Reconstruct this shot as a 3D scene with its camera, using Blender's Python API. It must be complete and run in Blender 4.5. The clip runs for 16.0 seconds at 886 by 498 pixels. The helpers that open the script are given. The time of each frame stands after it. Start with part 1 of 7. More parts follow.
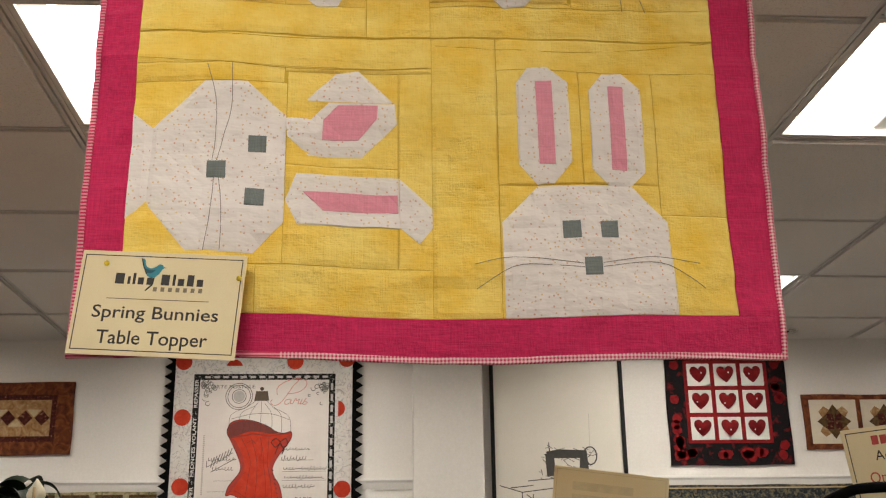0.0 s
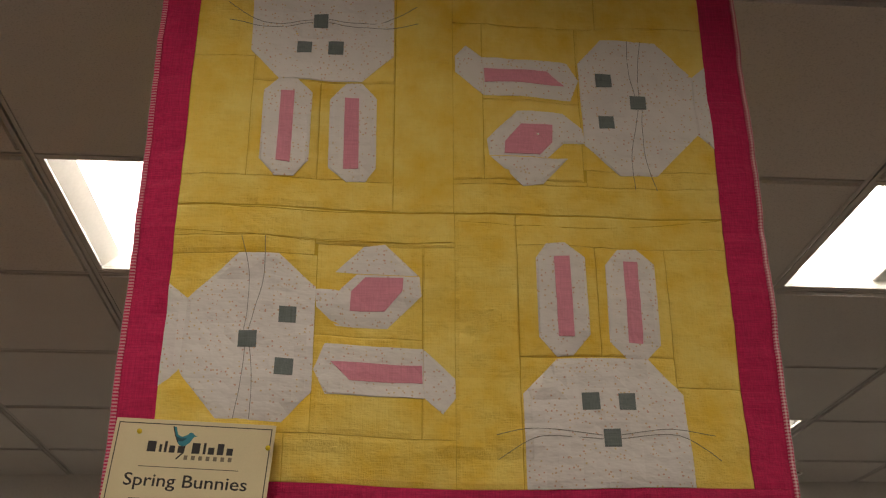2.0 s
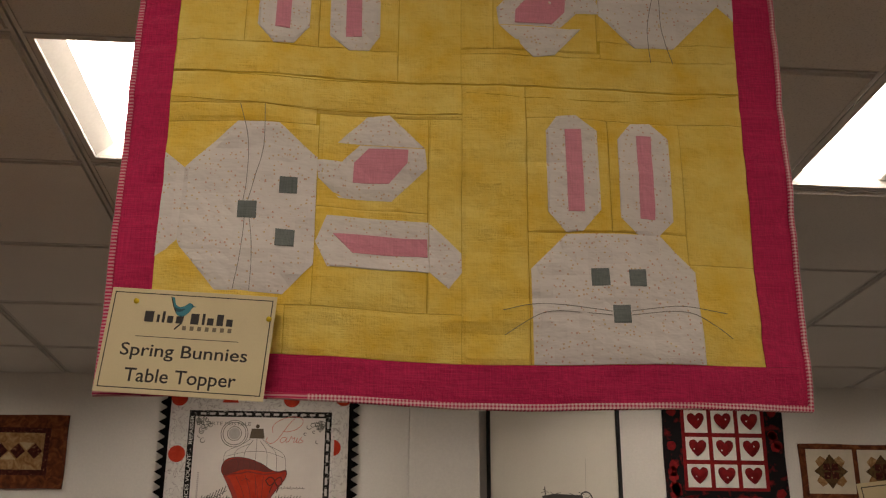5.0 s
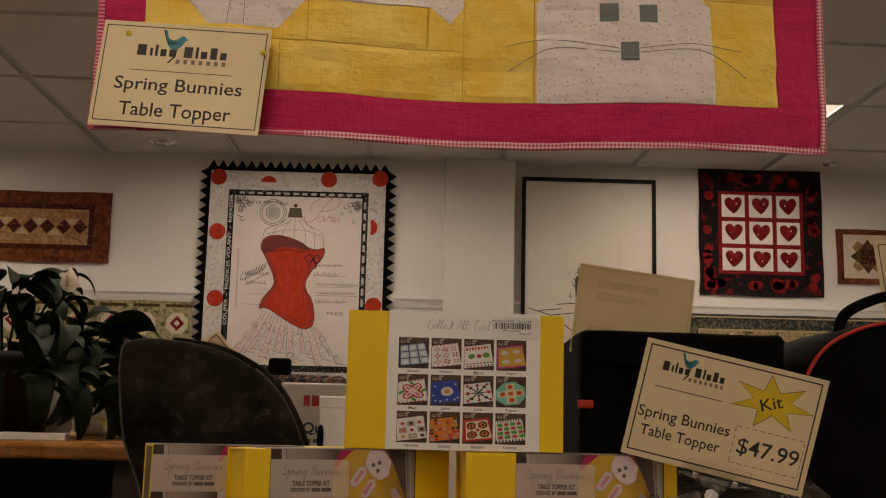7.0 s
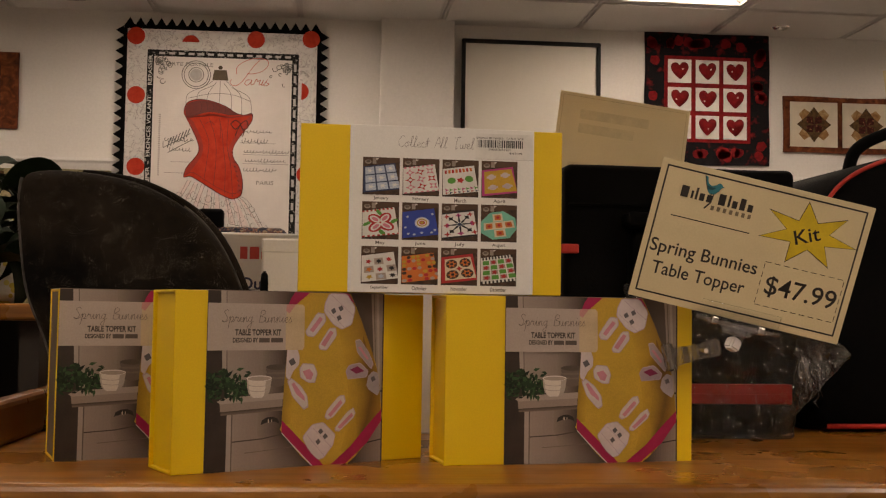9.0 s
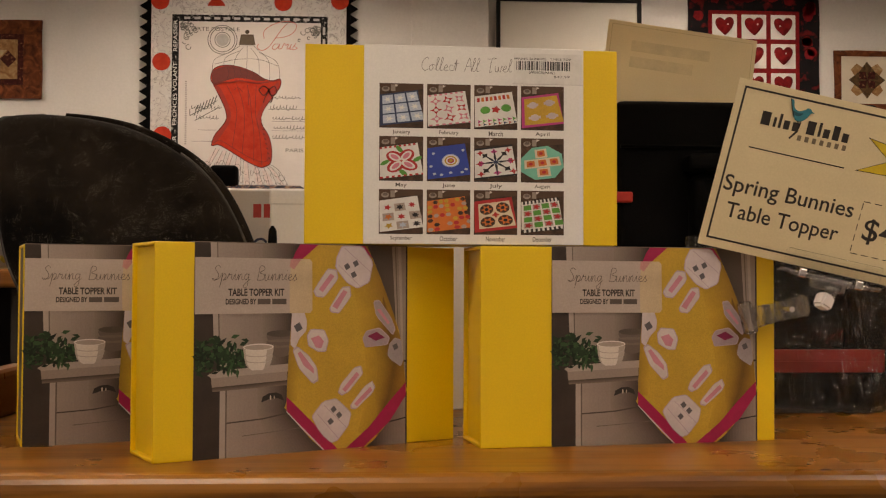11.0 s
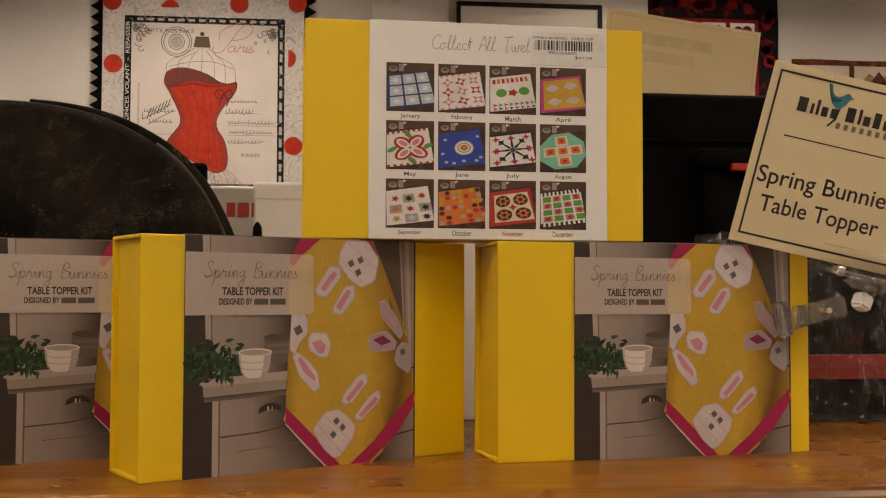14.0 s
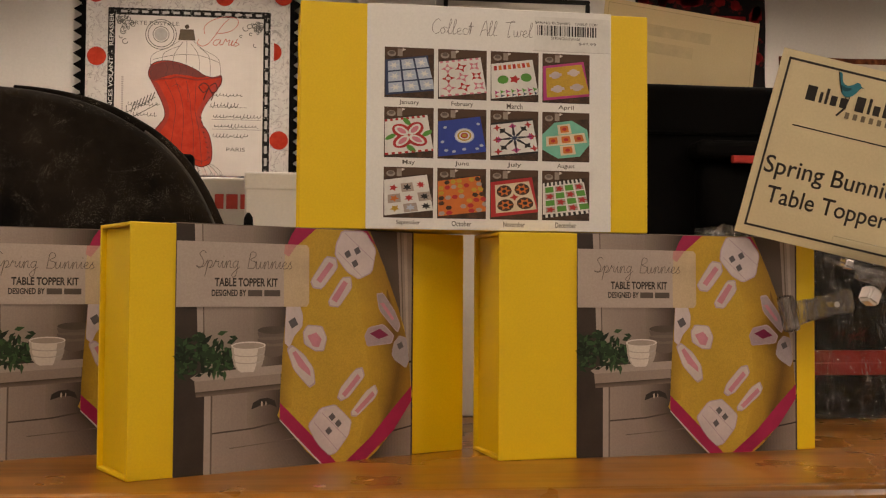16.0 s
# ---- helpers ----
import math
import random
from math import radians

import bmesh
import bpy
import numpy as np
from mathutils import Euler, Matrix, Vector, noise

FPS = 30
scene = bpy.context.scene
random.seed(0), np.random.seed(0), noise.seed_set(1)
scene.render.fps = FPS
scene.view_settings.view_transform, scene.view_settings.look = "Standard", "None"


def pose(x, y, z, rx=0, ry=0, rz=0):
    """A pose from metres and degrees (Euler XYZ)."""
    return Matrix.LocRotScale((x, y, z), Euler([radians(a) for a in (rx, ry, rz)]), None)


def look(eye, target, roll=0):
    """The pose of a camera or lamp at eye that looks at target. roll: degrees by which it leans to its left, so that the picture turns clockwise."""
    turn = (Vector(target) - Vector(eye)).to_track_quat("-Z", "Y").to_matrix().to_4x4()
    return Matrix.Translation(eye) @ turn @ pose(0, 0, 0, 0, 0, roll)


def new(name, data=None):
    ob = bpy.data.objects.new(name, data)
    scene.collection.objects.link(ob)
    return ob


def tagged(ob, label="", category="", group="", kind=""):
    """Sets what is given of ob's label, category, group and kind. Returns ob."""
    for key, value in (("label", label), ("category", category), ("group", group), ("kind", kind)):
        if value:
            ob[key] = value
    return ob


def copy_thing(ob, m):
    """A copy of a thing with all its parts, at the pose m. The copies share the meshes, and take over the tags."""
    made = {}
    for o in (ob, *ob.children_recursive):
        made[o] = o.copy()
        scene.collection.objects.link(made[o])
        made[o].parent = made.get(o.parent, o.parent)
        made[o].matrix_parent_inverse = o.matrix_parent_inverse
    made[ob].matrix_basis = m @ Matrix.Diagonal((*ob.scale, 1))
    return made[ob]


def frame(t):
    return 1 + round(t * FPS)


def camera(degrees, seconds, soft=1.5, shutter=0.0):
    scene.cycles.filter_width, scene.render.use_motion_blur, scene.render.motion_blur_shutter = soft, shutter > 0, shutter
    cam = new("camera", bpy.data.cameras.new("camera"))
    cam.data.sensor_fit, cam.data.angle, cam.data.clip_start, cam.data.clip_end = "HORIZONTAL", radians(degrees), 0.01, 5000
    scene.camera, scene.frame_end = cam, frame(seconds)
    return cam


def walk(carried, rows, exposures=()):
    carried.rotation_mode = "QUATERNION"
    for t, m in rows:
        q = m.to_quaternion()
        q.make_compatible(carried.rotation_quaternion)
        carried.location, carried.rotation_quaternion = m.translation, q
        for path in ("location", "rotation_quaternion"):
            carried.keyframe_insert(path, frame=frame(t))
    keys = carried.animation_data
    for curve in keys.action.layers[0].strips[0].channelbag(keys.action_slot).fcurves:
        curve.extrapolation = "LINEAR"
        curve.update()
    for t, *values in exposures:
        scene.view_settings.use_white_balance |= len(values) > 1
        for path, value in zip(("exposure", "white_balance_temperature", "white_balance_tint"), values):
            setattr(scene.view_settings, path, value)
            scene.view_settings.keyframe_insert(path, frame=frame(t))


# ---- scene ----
cam = camera(44.4, 16.0, soft=1.2)
PATH = [
    (0, (0.11, -0.074, 1.426), (0.204, 1.826, 2.043), -0.8),
    (0.5, (0.096, -0.118, 1.444), (0.15, 1.732, 2.2), -0.3),
    (1, (0.086, -0.151, 1.451), (0.165, 1.682, 2.246), -0.3),
    (1.5, (0.081, -0.159, 1.454), (0.184, 1.661, 2.276), -0.3),
    (2, (0.074, -0.14, 1.462), (0.171, 1.676, 2.294), -0.2),
    (2.5, (0.066, -0.121, 1.462), (0.165, 1.701, 2.28), -0.1),
    (3, (0.063, -0.113, 1.459), (0.166, 1.717, 2.259), -0.1),
    (5.5, (0.062, -0.071, 1.421), (0.174, 1.821, 2.058), 0.4),
    (6, (0.085, -0.066, 1.407), (0.175, 1.852, 1.968), 0.8),
    (6.5, (0.107, -0.051, 1.387), (0.156, 1.904, 1.807), 1.2),
    (7, (0.123, -0.035, 1.373), (0.154, 1.938, 1.696), 1.4),
    (7.5, (0.116, 0.006, 1.359), (0.153, 1.993, 1.589), 1.6),
    (8, (0.112, 0.079, 1.349), (0.187, 2.071, 1.511), 1.6),
    (8.5, (0.103, 0.135, 1.339), (0.22, 2.128, 1.459), 1.3),
    (9, (0.086, 0.184, 1.334), (0.258, 2.174, 1.446), 0.9),
    (9.5, (0.085, 0.219, 1.327), (0.26, 2.211, 1.391), 0.5),
    (9.7, (0.092, 0.234, 1.327), (0.244, 2.227, 1.384), 0.4),
    (12, (0.103, 0.391, 1.313), (0.203, 2.387, 1.376), 0.2),
    (12.5, (0.089, 0.4, 1.311), (0.235, 2.394, 1.363), 0.1),
    (13, (0.081, 0.4, 1.314), (0.245, 2.391, 1.386), 0.1),
    (13.5, (0.071, 0.404, 1.312), (0.253, 2.394, 1.387), 0.2),
    (14, (0.063, 0.41, 1.313), (0.261, 2.399, 1.392), 0.2),
    (14.5, (0.059, 0.422, 1.312), (0.283, 2.408, 1.391), 0.2),
    (15, (0.057, 0.433, 1.312), (0.284, 2.418, 1.389), 0.2),
    (15.5, (0.056, 0.434, 1.311), (0.279, 2.421, 1.384), 0.3),
    (16, (0.055, 0.433, 1.31), (0.283, 2.418, 1.383), 0.4),
]
EXPOSURES = [(0.0, 1.05, 6150, 10), (0.5, 0.75, 6250, 10), (1.0, 0.42, 6350, 10), (1.5, 0.2, 6400, 10), (2.0, 0.05, 6450, 11), (3.0, -0.03, 6550, 12), (5.5, 0.0, 6900, 16), (6.0, 0.04, 7050, 17), (7.0, 0.24, 7350, 19), (8.0, 0.52, 7400, 20), (9.5, 0.56, 7400, 20), (12.0, 0.97, 7250, 18), (13.0, 0.86, 7200, 18), (16.0, 0.84, 7200, 18)]
walk(cam, [(t, look(eye, target, roll)) for t, eye, target, roll in PATH], EXPOSURES)

# ---- world: a closed shop, lit by its ceiling troffers ----
world = bpy.data.worlds.new("shop_world")
scene.world = world
world.use_nodes = True
world.node_tree.nodes["Background"].inputs[0].default_value = (0.5, 0.5, 0.5, 1)
world.node_tree.nodes["Background"].inputs[1].default_value = 0.02
TUBE_STRENGTH = 9.8
TUBE_COLOUR = (1.0, 0.90, 0.76)

# main sizes of the place, metres
WALL_Y, CEIL, SHELF = 4.9, 2.6, 1.2
ROOM = (-4.0, 4.6, -3.2)          # west, east, south
GX, GY0, TX, TY = 0.464, 1.92, 0.61, 0.634   # ceiling grid


# ---- materials ----
def nodes_of(name):
    m = bpy.data.materials.new(name)
    m.use_nodes = True
    return m, m.node_tree.nodes, m.node_tree.links, m.node_tree.nodes["Principled BSDF"]


def coords(n, l, scale=(1, 1, 1)):
    tc, mp = n.new("ShaderNodeTexCoord"), n.new("ShaderNodeMapping")
    mp.inputs["Scale"].default_value = scale
    l.new(tc.outputs["Object"], mp.inputs["Vector"])
    return mp.outputs["Vector"]


def noise_tex(n, l, vec, scale, detail=4, rough=0.55):
    t = n.new("ShaderNodeTexNoise")
    t.inputs["Scale"].default_value, t.inputs["Detail"].default_value, t.inputs["Roughness"].default_value = scale, detail, rough
    l.new(vec, t.inputs["Vector"])
    return t.outputs["Fac"]


def ramp(n, l, fac, stops):
    r = n.new("ShaderNodeValToRGB")
    e = r.color_ramp.elements
    while len(e) < len(stops):
        e.new(0.5)
    for k, (p, c) in zip(e, stops):
        k.position, k.color = p, (*c, 1) if len(c) == 3 else c
    l.new(fac, r.inputs["Fac"])
    return r.outputs["Color"]


def mix(n, l, fac, a, b, mode="MIX"):
    m = n.new("ShaderNodeMix")
    m.data_type, m.blend_type = "RGBA", mode
    for sock, v in ((m.inputs["Factor"], fac), (m.inputs["A"], a), (m.inputs["B"], b)):
        if isinstance(v, (int, float)):
            sock.default_value = v
        elif isinstance(v, tuple):
            sock.default_value = (*v, 1) if len(v) == 3 else v
        else:
            l.new(v, sock)
    return m.outputs["Result"]


def bump(n, l, b, height, strength=0.3, distance=0.001):
    k = n.new("ShaderNodeBump")
    k.inputs["Strength"].default_value, k.inputs["Distance"].default_value = strength, distance
    l.new(height, k.inputs["Height"])
    l.new(k.outputs["Normal"], b.inputs["Normal"])


def shade(c, f):
    return tuple(min(1.0, v * f) for v in c)


def plain(name, col, rough=0.6, metal=0.0, var=0.15, scale=8.0, fine=220.0, relief=0.15, spec=0.5):
    """A surface with blotches at one scale and grain at another."""
    m, n, l, b = nodes_of(name)
    v = coords(n, l)
    big = noise_tex(n, l, v, scale)
    small = noise_tex(n, l, v, fine, 2)
    c = ramp(n, l, big, [(0.3, shade(col, 1 - var)), (0.7, shade(col, 1 + var * 0.6))])
    c = mix(n, l, small, mix(n, l, 0.85, (0, 0, 0), c), c)
    l.new(c, b.inputs["Base Color"])
    b.inputs["Roughness"].default_value, b.inputs["Metallic"].default_value = rough, metal
    b.inputs["Specular IOR Level"].default_value = spec
    bump(n, l, b, small, relief, 0.0006)
    return m


def cloth(name, col, col2=None, slub=0.25, relief=0.5, blotch=14.0, rough=0.9):
    """Woven cotton: crossed slub threads and hand-dyed blotches."""
    m, n, l, b = nodes_of(name)
    warp = noise_tex(n, l, coords(n, l, (1, 1, 0.03)), 700, 2)
    weft = noise_tex(n, l, coords(n, l, (0.03, 1, 1)), 700, 2)
    big = noise_tex(n, l, coords(n, l), blotch, 5, 0.6)
    c = ramp(n, l, big, [(0.32, col2 or shade(col, 0.86)), (0.66, col)])
    th = mix(n, l, 0.5, warp, weft)
    c = mix(n, l, slub, c, ramp(n, l, th, [(0.35, shade(col, 0.6)), (0.65, shade(col, 1.25))]))
    l.new(c, b.inputs["Base Color"])
    b.inputs["Roughness"].default_value = rough
    b.inputs["Specular IOR Level"].default_value = 0.2
    b.inputs["Sheen Weight"].default_value = 0.1
    wr = noise_tex(n, l, coords(n, l, (1, 1, 2.2)), 20, 3)
    pk = noise_tex(n, l, coords(n, l, (1, 1, 1.4)), 62, 2)
    bump(n, l, b, mix(n, l, 0.8, th, mix(n, l, 0.4, wr, pk)), relief, 0.008)
    return m


def speckled(name, col, dots, size=165.0, amount=0.21):
    """Pale cotton with tiny printed flecks."""
    m, n, l, b = nodes_of(name)
    v = coords(n, l)
    vo = n.new("ShaderNodeTexVoronoi")
    vo.inputs["Scale"].default_value = size
    l.new(v, vo.inputs["Vector"])
    near = n.new("ShaderNodeMath")
    near.operation, near.inputs[1].default_value = "LESS_THAN", amount
    l.new(vo.outputs["Distance"], near.inputs[0])
    tone = n.new("ShaderNodeSeparateColor")
    l.new(vo.outputs["Color"], tone.inputs["Color"])
    dot = ramp(n, l, tone.outputs["Red"], [(0.0, dots[0]), (0.5, dots[1]), (1.0, dots[0])])
    base = ramp(n, l, noise_tex(n, l, v, 20, 4), [(0.3, shade(col, 0.93)), (0.7, col)])
    l.new(mix(n, l, near.outputs[0], base, dot), b.inputs["Base Color"])
    b.inputs["Roughness"].default_value = 0.9
    b.inputs["Specular IOR Level"].default_value = 0.2
    bump(n, l, b, noise_tex(n, l, coords(n, l, (1, 1, 2.0)), 24, 3), 0.6, 0.006)
    return m


def gingham(name, a, c2, size):
    m, n, l, b = nodes_of(name)
    v = coords(n, l)
    sep = n.new("ShaderNodeSeparateXYZ")
    l.new(v, sep.inputs[0])
    fac = []
    for ax in ("X", "Z"):
        w = n.new("ShaderNodeMath")
        w.operation, w.inputs[1].default_value = "MODULO", size * 2
        p = n.new("ShaderNodeMath")
        p.operation, p.inputs[1].default_value = "ADD", 10 * size
        g = n.new("ShaderNodeMath")
        g.operation, g.inputs[1].default_value = "GREATER_THAN", size
        l.new(sep.outputs[ax], p.inputs[0]), l.new(p.outputs[0], w.inputs[0]), l.new(w.outputs[0], g.inputs[0])
        fac.append(g.outputs[0])
    c = mix(n, l, fac[0], mix(n, l, fac[1], a, mix(n, l, 0.5, a, c2)), mix(n, l, fac[1], mix(n, l, 0.5, a, c2), c2))
    l.new(c, b.inputs["Base Color"])
    b.inputs["Roughness"].default_value = 0.9
    return m


def batik(name, stops, scale=30.0, rough=0.9, dist=1.5, fine=140.0):
    """Mottled dyed cotton through several colours."""
    m, n, l, b = nodes_of(name)
    t = n.new("ShaderNodeTexNoise")
    t.inputs["Scale"].default_value, t.inputs["Detail"].default_value, t.inputs["Distortion"].default_value = scale, 6, dist
    l.new(coords(n, l), t.inputs["Vector"])
    c = ramp(n, l, t.outputs["Fac"], stops)
    f = noise_tex(n, l, coords(n, l), fine, 3)
    l.new(mix(n, l, f, mix(n, l, 0.75, (0, 0, 0), c), c), b.inputs["Base Color"])
    b.inputs["Roughness"].default_value = rough
    b.inputs["Specular IOR Level"].default_value = 0.2
    bump(n, l, b, noise_tex(n, l, coords(n, l), 40, 3), 0.5, 0.003)
    return m


def pine(name, light, dark, axis=0):
    """Honey pine with stretched grain and a satin varnish."""
    m, n, l, b = nodes_of(name)
    sc = [1.0, 1.0, 1.0]
    sc[axis] = 0.07
    v = coords(n, l, tuple(sc))
    g = n.new("ShaderNodeTexNoise")
    g.inputs["Scale"].default_value, g.inputs["Detail"].default_value, g.inputs["Distortion"].default_value = 55, 6, 0.6
    l.new(v, g.inputs["Vector"])
    c = ramp(n, l, g.outputs["Fac"], [(0.3, dark), (0.52, light), (0.75, shade(light, 1.15))])
    blot = noise_tex(n, l, coords(n, l), 9, 4)
    c = mix(n, l, blot, mix(n, l, 0.72, (0.02, 0.01, 0), c), c)
    ding = n.new("ShaderNodeTexVoronoi")
    ding.inputs["Scale"].default_value = 16
    l.new(coords(n, l, tuple(1.0 if k != axis else 0.35 for k in range(3))), ding.inputs["Vector"])
    spot = ramp(n, l, ding.outputs["Distance"], [(0.05, (0.12, 0.05, 0.02)), (0.11, (1, 1, 1))])
    l.new(mix(n, l, 0.7, c, spot, "MULTIPLY"), b.inputs["Base Color"])
    l.new(ramp(n, l, blot, [(0.3, (0.20,) * 3), (0.7, (0.40,) * 3)]), b.inputs["Roughness"])
    bump(n, l, b, g.outputs["Fac"], 0.15, 0.001)
    return m


def tile_board(name):
    """Mineral-fibre ceiling board with pinholes."""
    m, n, l, b = nodes_of(name)
    v = coords(n, l)
    pin = noise_tex(n, l, v, 260, 2)
    big = noise_tex(n, l, v, 1.3, 4)
    c = ramp(n, l, big, [(0.3, (0.66, 0.635, 0.60)), (0.7, (0.74, 0.715, 0.68))])
    l.new(mix(n, l, ramp(n, l, pin, [(0.34, (0.55,) * 3), (0.45, (1,) * 3)]), (0.42, 0.4, 0.37), c), b.inputs["Base Color"])
    b.inputs["Roughness"].default_value = 0.95
    bump(n, l, b, pin, 0.3, 0.002)
    return m


def glow(name, col, strength):
    m, n, l, b = nodes_of(name)
    b.inputs["Base Color"].default_value = (0.9, 0.9, 0.9, 1)
    b.inputs["Emission Color"].default_value = (*col, 1)
    b.inputs["Emission Strength"].default_value = strength
    return m


def photo_ink(r, g, b, var=0.30, size=38.0, grain=0.07, fine=900.0):
    """Photographic printing: soft tonal blotches and a fine grain of its own."""
    m, n, l, bs = nodes_of("photo_ink")
    v = coords(n, l)
    c = ramp(n, l, noise_tex(n, l, v, size, 4, 0.6), [(0.3, shade((r, g, b), 1 - var)), (0.7, shade((r, g, b), 1 + var))])
    f = ramp(n, l, noise_tex(n, l, v, fine, 2), [(0.35, (1 - grain,) * 3), (0.65, (1 + grain * 0.5,) * 3)])
    l.new(mix(n, l, 1.0, c, f, "MULTIPLY"), bs.inputs["Base Color"])
    bs.inputs["Roughness"].default_value = 0.5
    bs.inputs["Specular IOR Level"].default_value = 0.35
    return m


def clear(name, rough=0.05, tint=(1, 1, 1)):
    m, n, l, b = nodes_of(name)
    b.inputs["Base Color"].default_value = (*tint, 1)
    b.inputs["Transmission Weight"].default_value = 1.0
    b.inputs["Roughness"].default_value = rough
    b.inputs["IOR"].default_value = 1.45
    return m


def film_plastic(name, ior=1.5, milk=0.0, size=38.0, relief=0.02):
    """Thin crinkled polythene: mostly see-through, glossy in the creases."""
    m, n, l, b = nodes_of(name)
    tr, gl, mx = n.new("ShaderNodeBsdfTransparent"), n.new("ShaderNodeBsdfGlossy"), n.new("ShaderNodeMixShader")
    gl.inputs["Roughness"].default_value = 0.07
    fr = n.new("ShaderNodeFresnel")
    fr.inputs["IOR"].default_value = ior
    h = noise_tex(n, l, coords(n, l, (1, 1, 0.5)), size, 5, 0.65)
    k = n.new("ShaderNodeBump")
    k.inputs["Strength"].default_value, k.inputs["Distance"].default_value = 1.0, relief
    l.new(h, k.inputs["Height"]), l.new(k.outputs["Normal"], gl.inputs["Normal"]), l.new(k.outputs["Normal"], fr.inputs["Normal"])
    haze, veil = n.new("ShaderNodeBsdfDiffuse"), n.new("ShaderNodeMixShader")
    haze.inputs["Color"].default_value = (0.8, 0.8, 0.78, 1)
    veil.inputs[0].default_value = milk
    l.new(tr.outputs[0], veil.inputs[1]), l.new(haze.outputs[0], veil.inputs[2])
    l.new(fr.outputs[0], mx.inputs[0]), l.new(veil.outputs[0], mx.inputs[1]), l.new(gl.outputs[0], mx.inputs[2])
    l.new(mx.outputs[0], n["Material Output"].inputs["Surface"])
    return m


INKS = {}


def ink(r, g, b, rough=0.55):
    """A printing ink on card or cloth, with slight mottle."""
    key = (r, g, b, rough)
    if key not in INKS:
        INKS[key] = plain("printed_ink", (r, g, b), rough, 0, 0.12, 60, 500, 0.03, 0.35)
    return INKS[key]


PAINT = plain("wall_paint", (0.76, 0.73, 0.69), 0.75, 0, 0.05, 1.2, 90, 0.12)
TRIM = plain("white_trim_paint", (0.78, 0.76, 0.73), 0.5, 0, 0.05, 3, 120, 0.08)
BOARD = tile_board("ceiling_board")
GRIDM = plain("ceiling_grid_metal", (0.62, 0.6, 0.57), 0.5, 0.0, 0.05, 4, 100, 0.03)
TUBES = glow("troffer_diffuser", TUBE_COLOUR, TUBE_STRENGTH)
CARPET = plain("carpet", (0.16, 0.14, 0.13), 0.95, 0, 0.3, 5, 300, 0.8)
WOOD = pine("honey_pine", (0.31, 0.120, 0.013), (0.14, 0.047, 0.005))
# same pine for the sides, darkened in colour to stand for their shade
WOOD_Y_SHADED = pine("honey_pine_shaded_side", (0.25, 0.088, 0.013), (0.13, 0.042, 0.006), 1)
# near-black wood: the shade inside the units is put into this colour
SHADE_WOOD = plain("shaded_cupboard_inside", (0.02, 0.013, 0.009), 0.7, 0, 0.3, 6, 120, 0.2)
YELLOW_CARD = plain("yellow_laminated_board", (0.80, 0.53, 0.010), 0.42, 0, 0.04, 6, 700, 0.05)
WHITE_CARD = plain("white_sleeve_card", (0.76, 0.74, 0.70), 0.45, 0, 0.03, 8, 700, 0.03)
CREAM_CARD = plain("cream_card", (0.74, 0.62, 0.38), 0.7, 0, 0.05, 12, 600, 0.05)
YELLOW_COTTON = cloth("yellow_cotton", (0.86, 0.66, 0.17), (0.81, 0.51, 0.05), 0.07, 0.75, 16.0)
# deeper copy of the quilt's yellow, painting in the shadow between patches
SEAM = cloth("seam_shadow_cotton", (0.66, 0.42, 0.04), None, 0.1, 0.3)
PINK_LINEN = cloth("raspberry_linen", (0.54, 0.024, 0.10), (0.46, 0.016, 0.078), 0.6, 0.6)
WHITE_FLECK = speckled("white_flecked_cotton", (0.76, 0.70, 0.66), ((0.62, 0.36, 0.30), (0.66, 0.52, 0.30)))
EAR_PINK = cloth("pale_pink_cotton", (0.72, 0.29, 0.36), (0.68, 0.25, 0.32), 0.25, 0.3)
GREY_COTTON = cloth("slate_grey_cotton", (0.17, 0.19, 0.18), None, 0.4, 0.3)
BINDING = gingham("pink_gingham", (0.50, 0.02, 0.09), (0.78, 0.56, 0.56), 0.0022)
THREAD = plain("dark_thread", (0.20, 0.18, 0.15), 0.8, 0, 0.1)
BLACK_CLOTH = plain("black_cloth", (0.0035, 0.0033, 0.0034), 0.85, 0, 0.3, 20, 260, 0.4, 0.08)
BLACK_NYLON = plain("black_nylon", (0.0028, 0.0027, 0.0028), 0.75, 0, 0.3, 14, 500, 0.5, 0.06)
RED_TRIM = plain("red_webbing", (0.52, 0.026, 0.016), 0.6, 0, 0.2, 20, 500, 0.4)
BLACK_FRAME = plain("black_frame", (0.008, 0.0075, 0.007), 0.6, 0, 0.2, 20, 200, 0.05, 0.2)
CHROME = plain("chrome", (0.7, 0.68, 0.65), 0.18, 1.0, 0.1, 20, 300, 0.02)
ACRYLIC = film_plastic("clear_acrylic", 1.75, 0.035, 90.0, 0.004)
POLY = film_plastic("clear_polythene", 1.50, 0.012, 46.0, 0.03)
JAW = film_plastic("thin_clear_acrylic", 1.25, 0.0, 60.0, 0.001)
LEAF = plain("dark_leaf", (0.007, 0.015, 0.006), 0.55, 0, 0.45, 18, 200, 0.2, 0.12)
SPATHE = plain("white_spathe", (0.75, 0.72, 0.58), 0.5, 0, 0.08, 20, 200, 0.1)
PEARL = plain("yellow_pin_head", (0.75, 0.55, 0.03), 0.25, 0, 0.02)


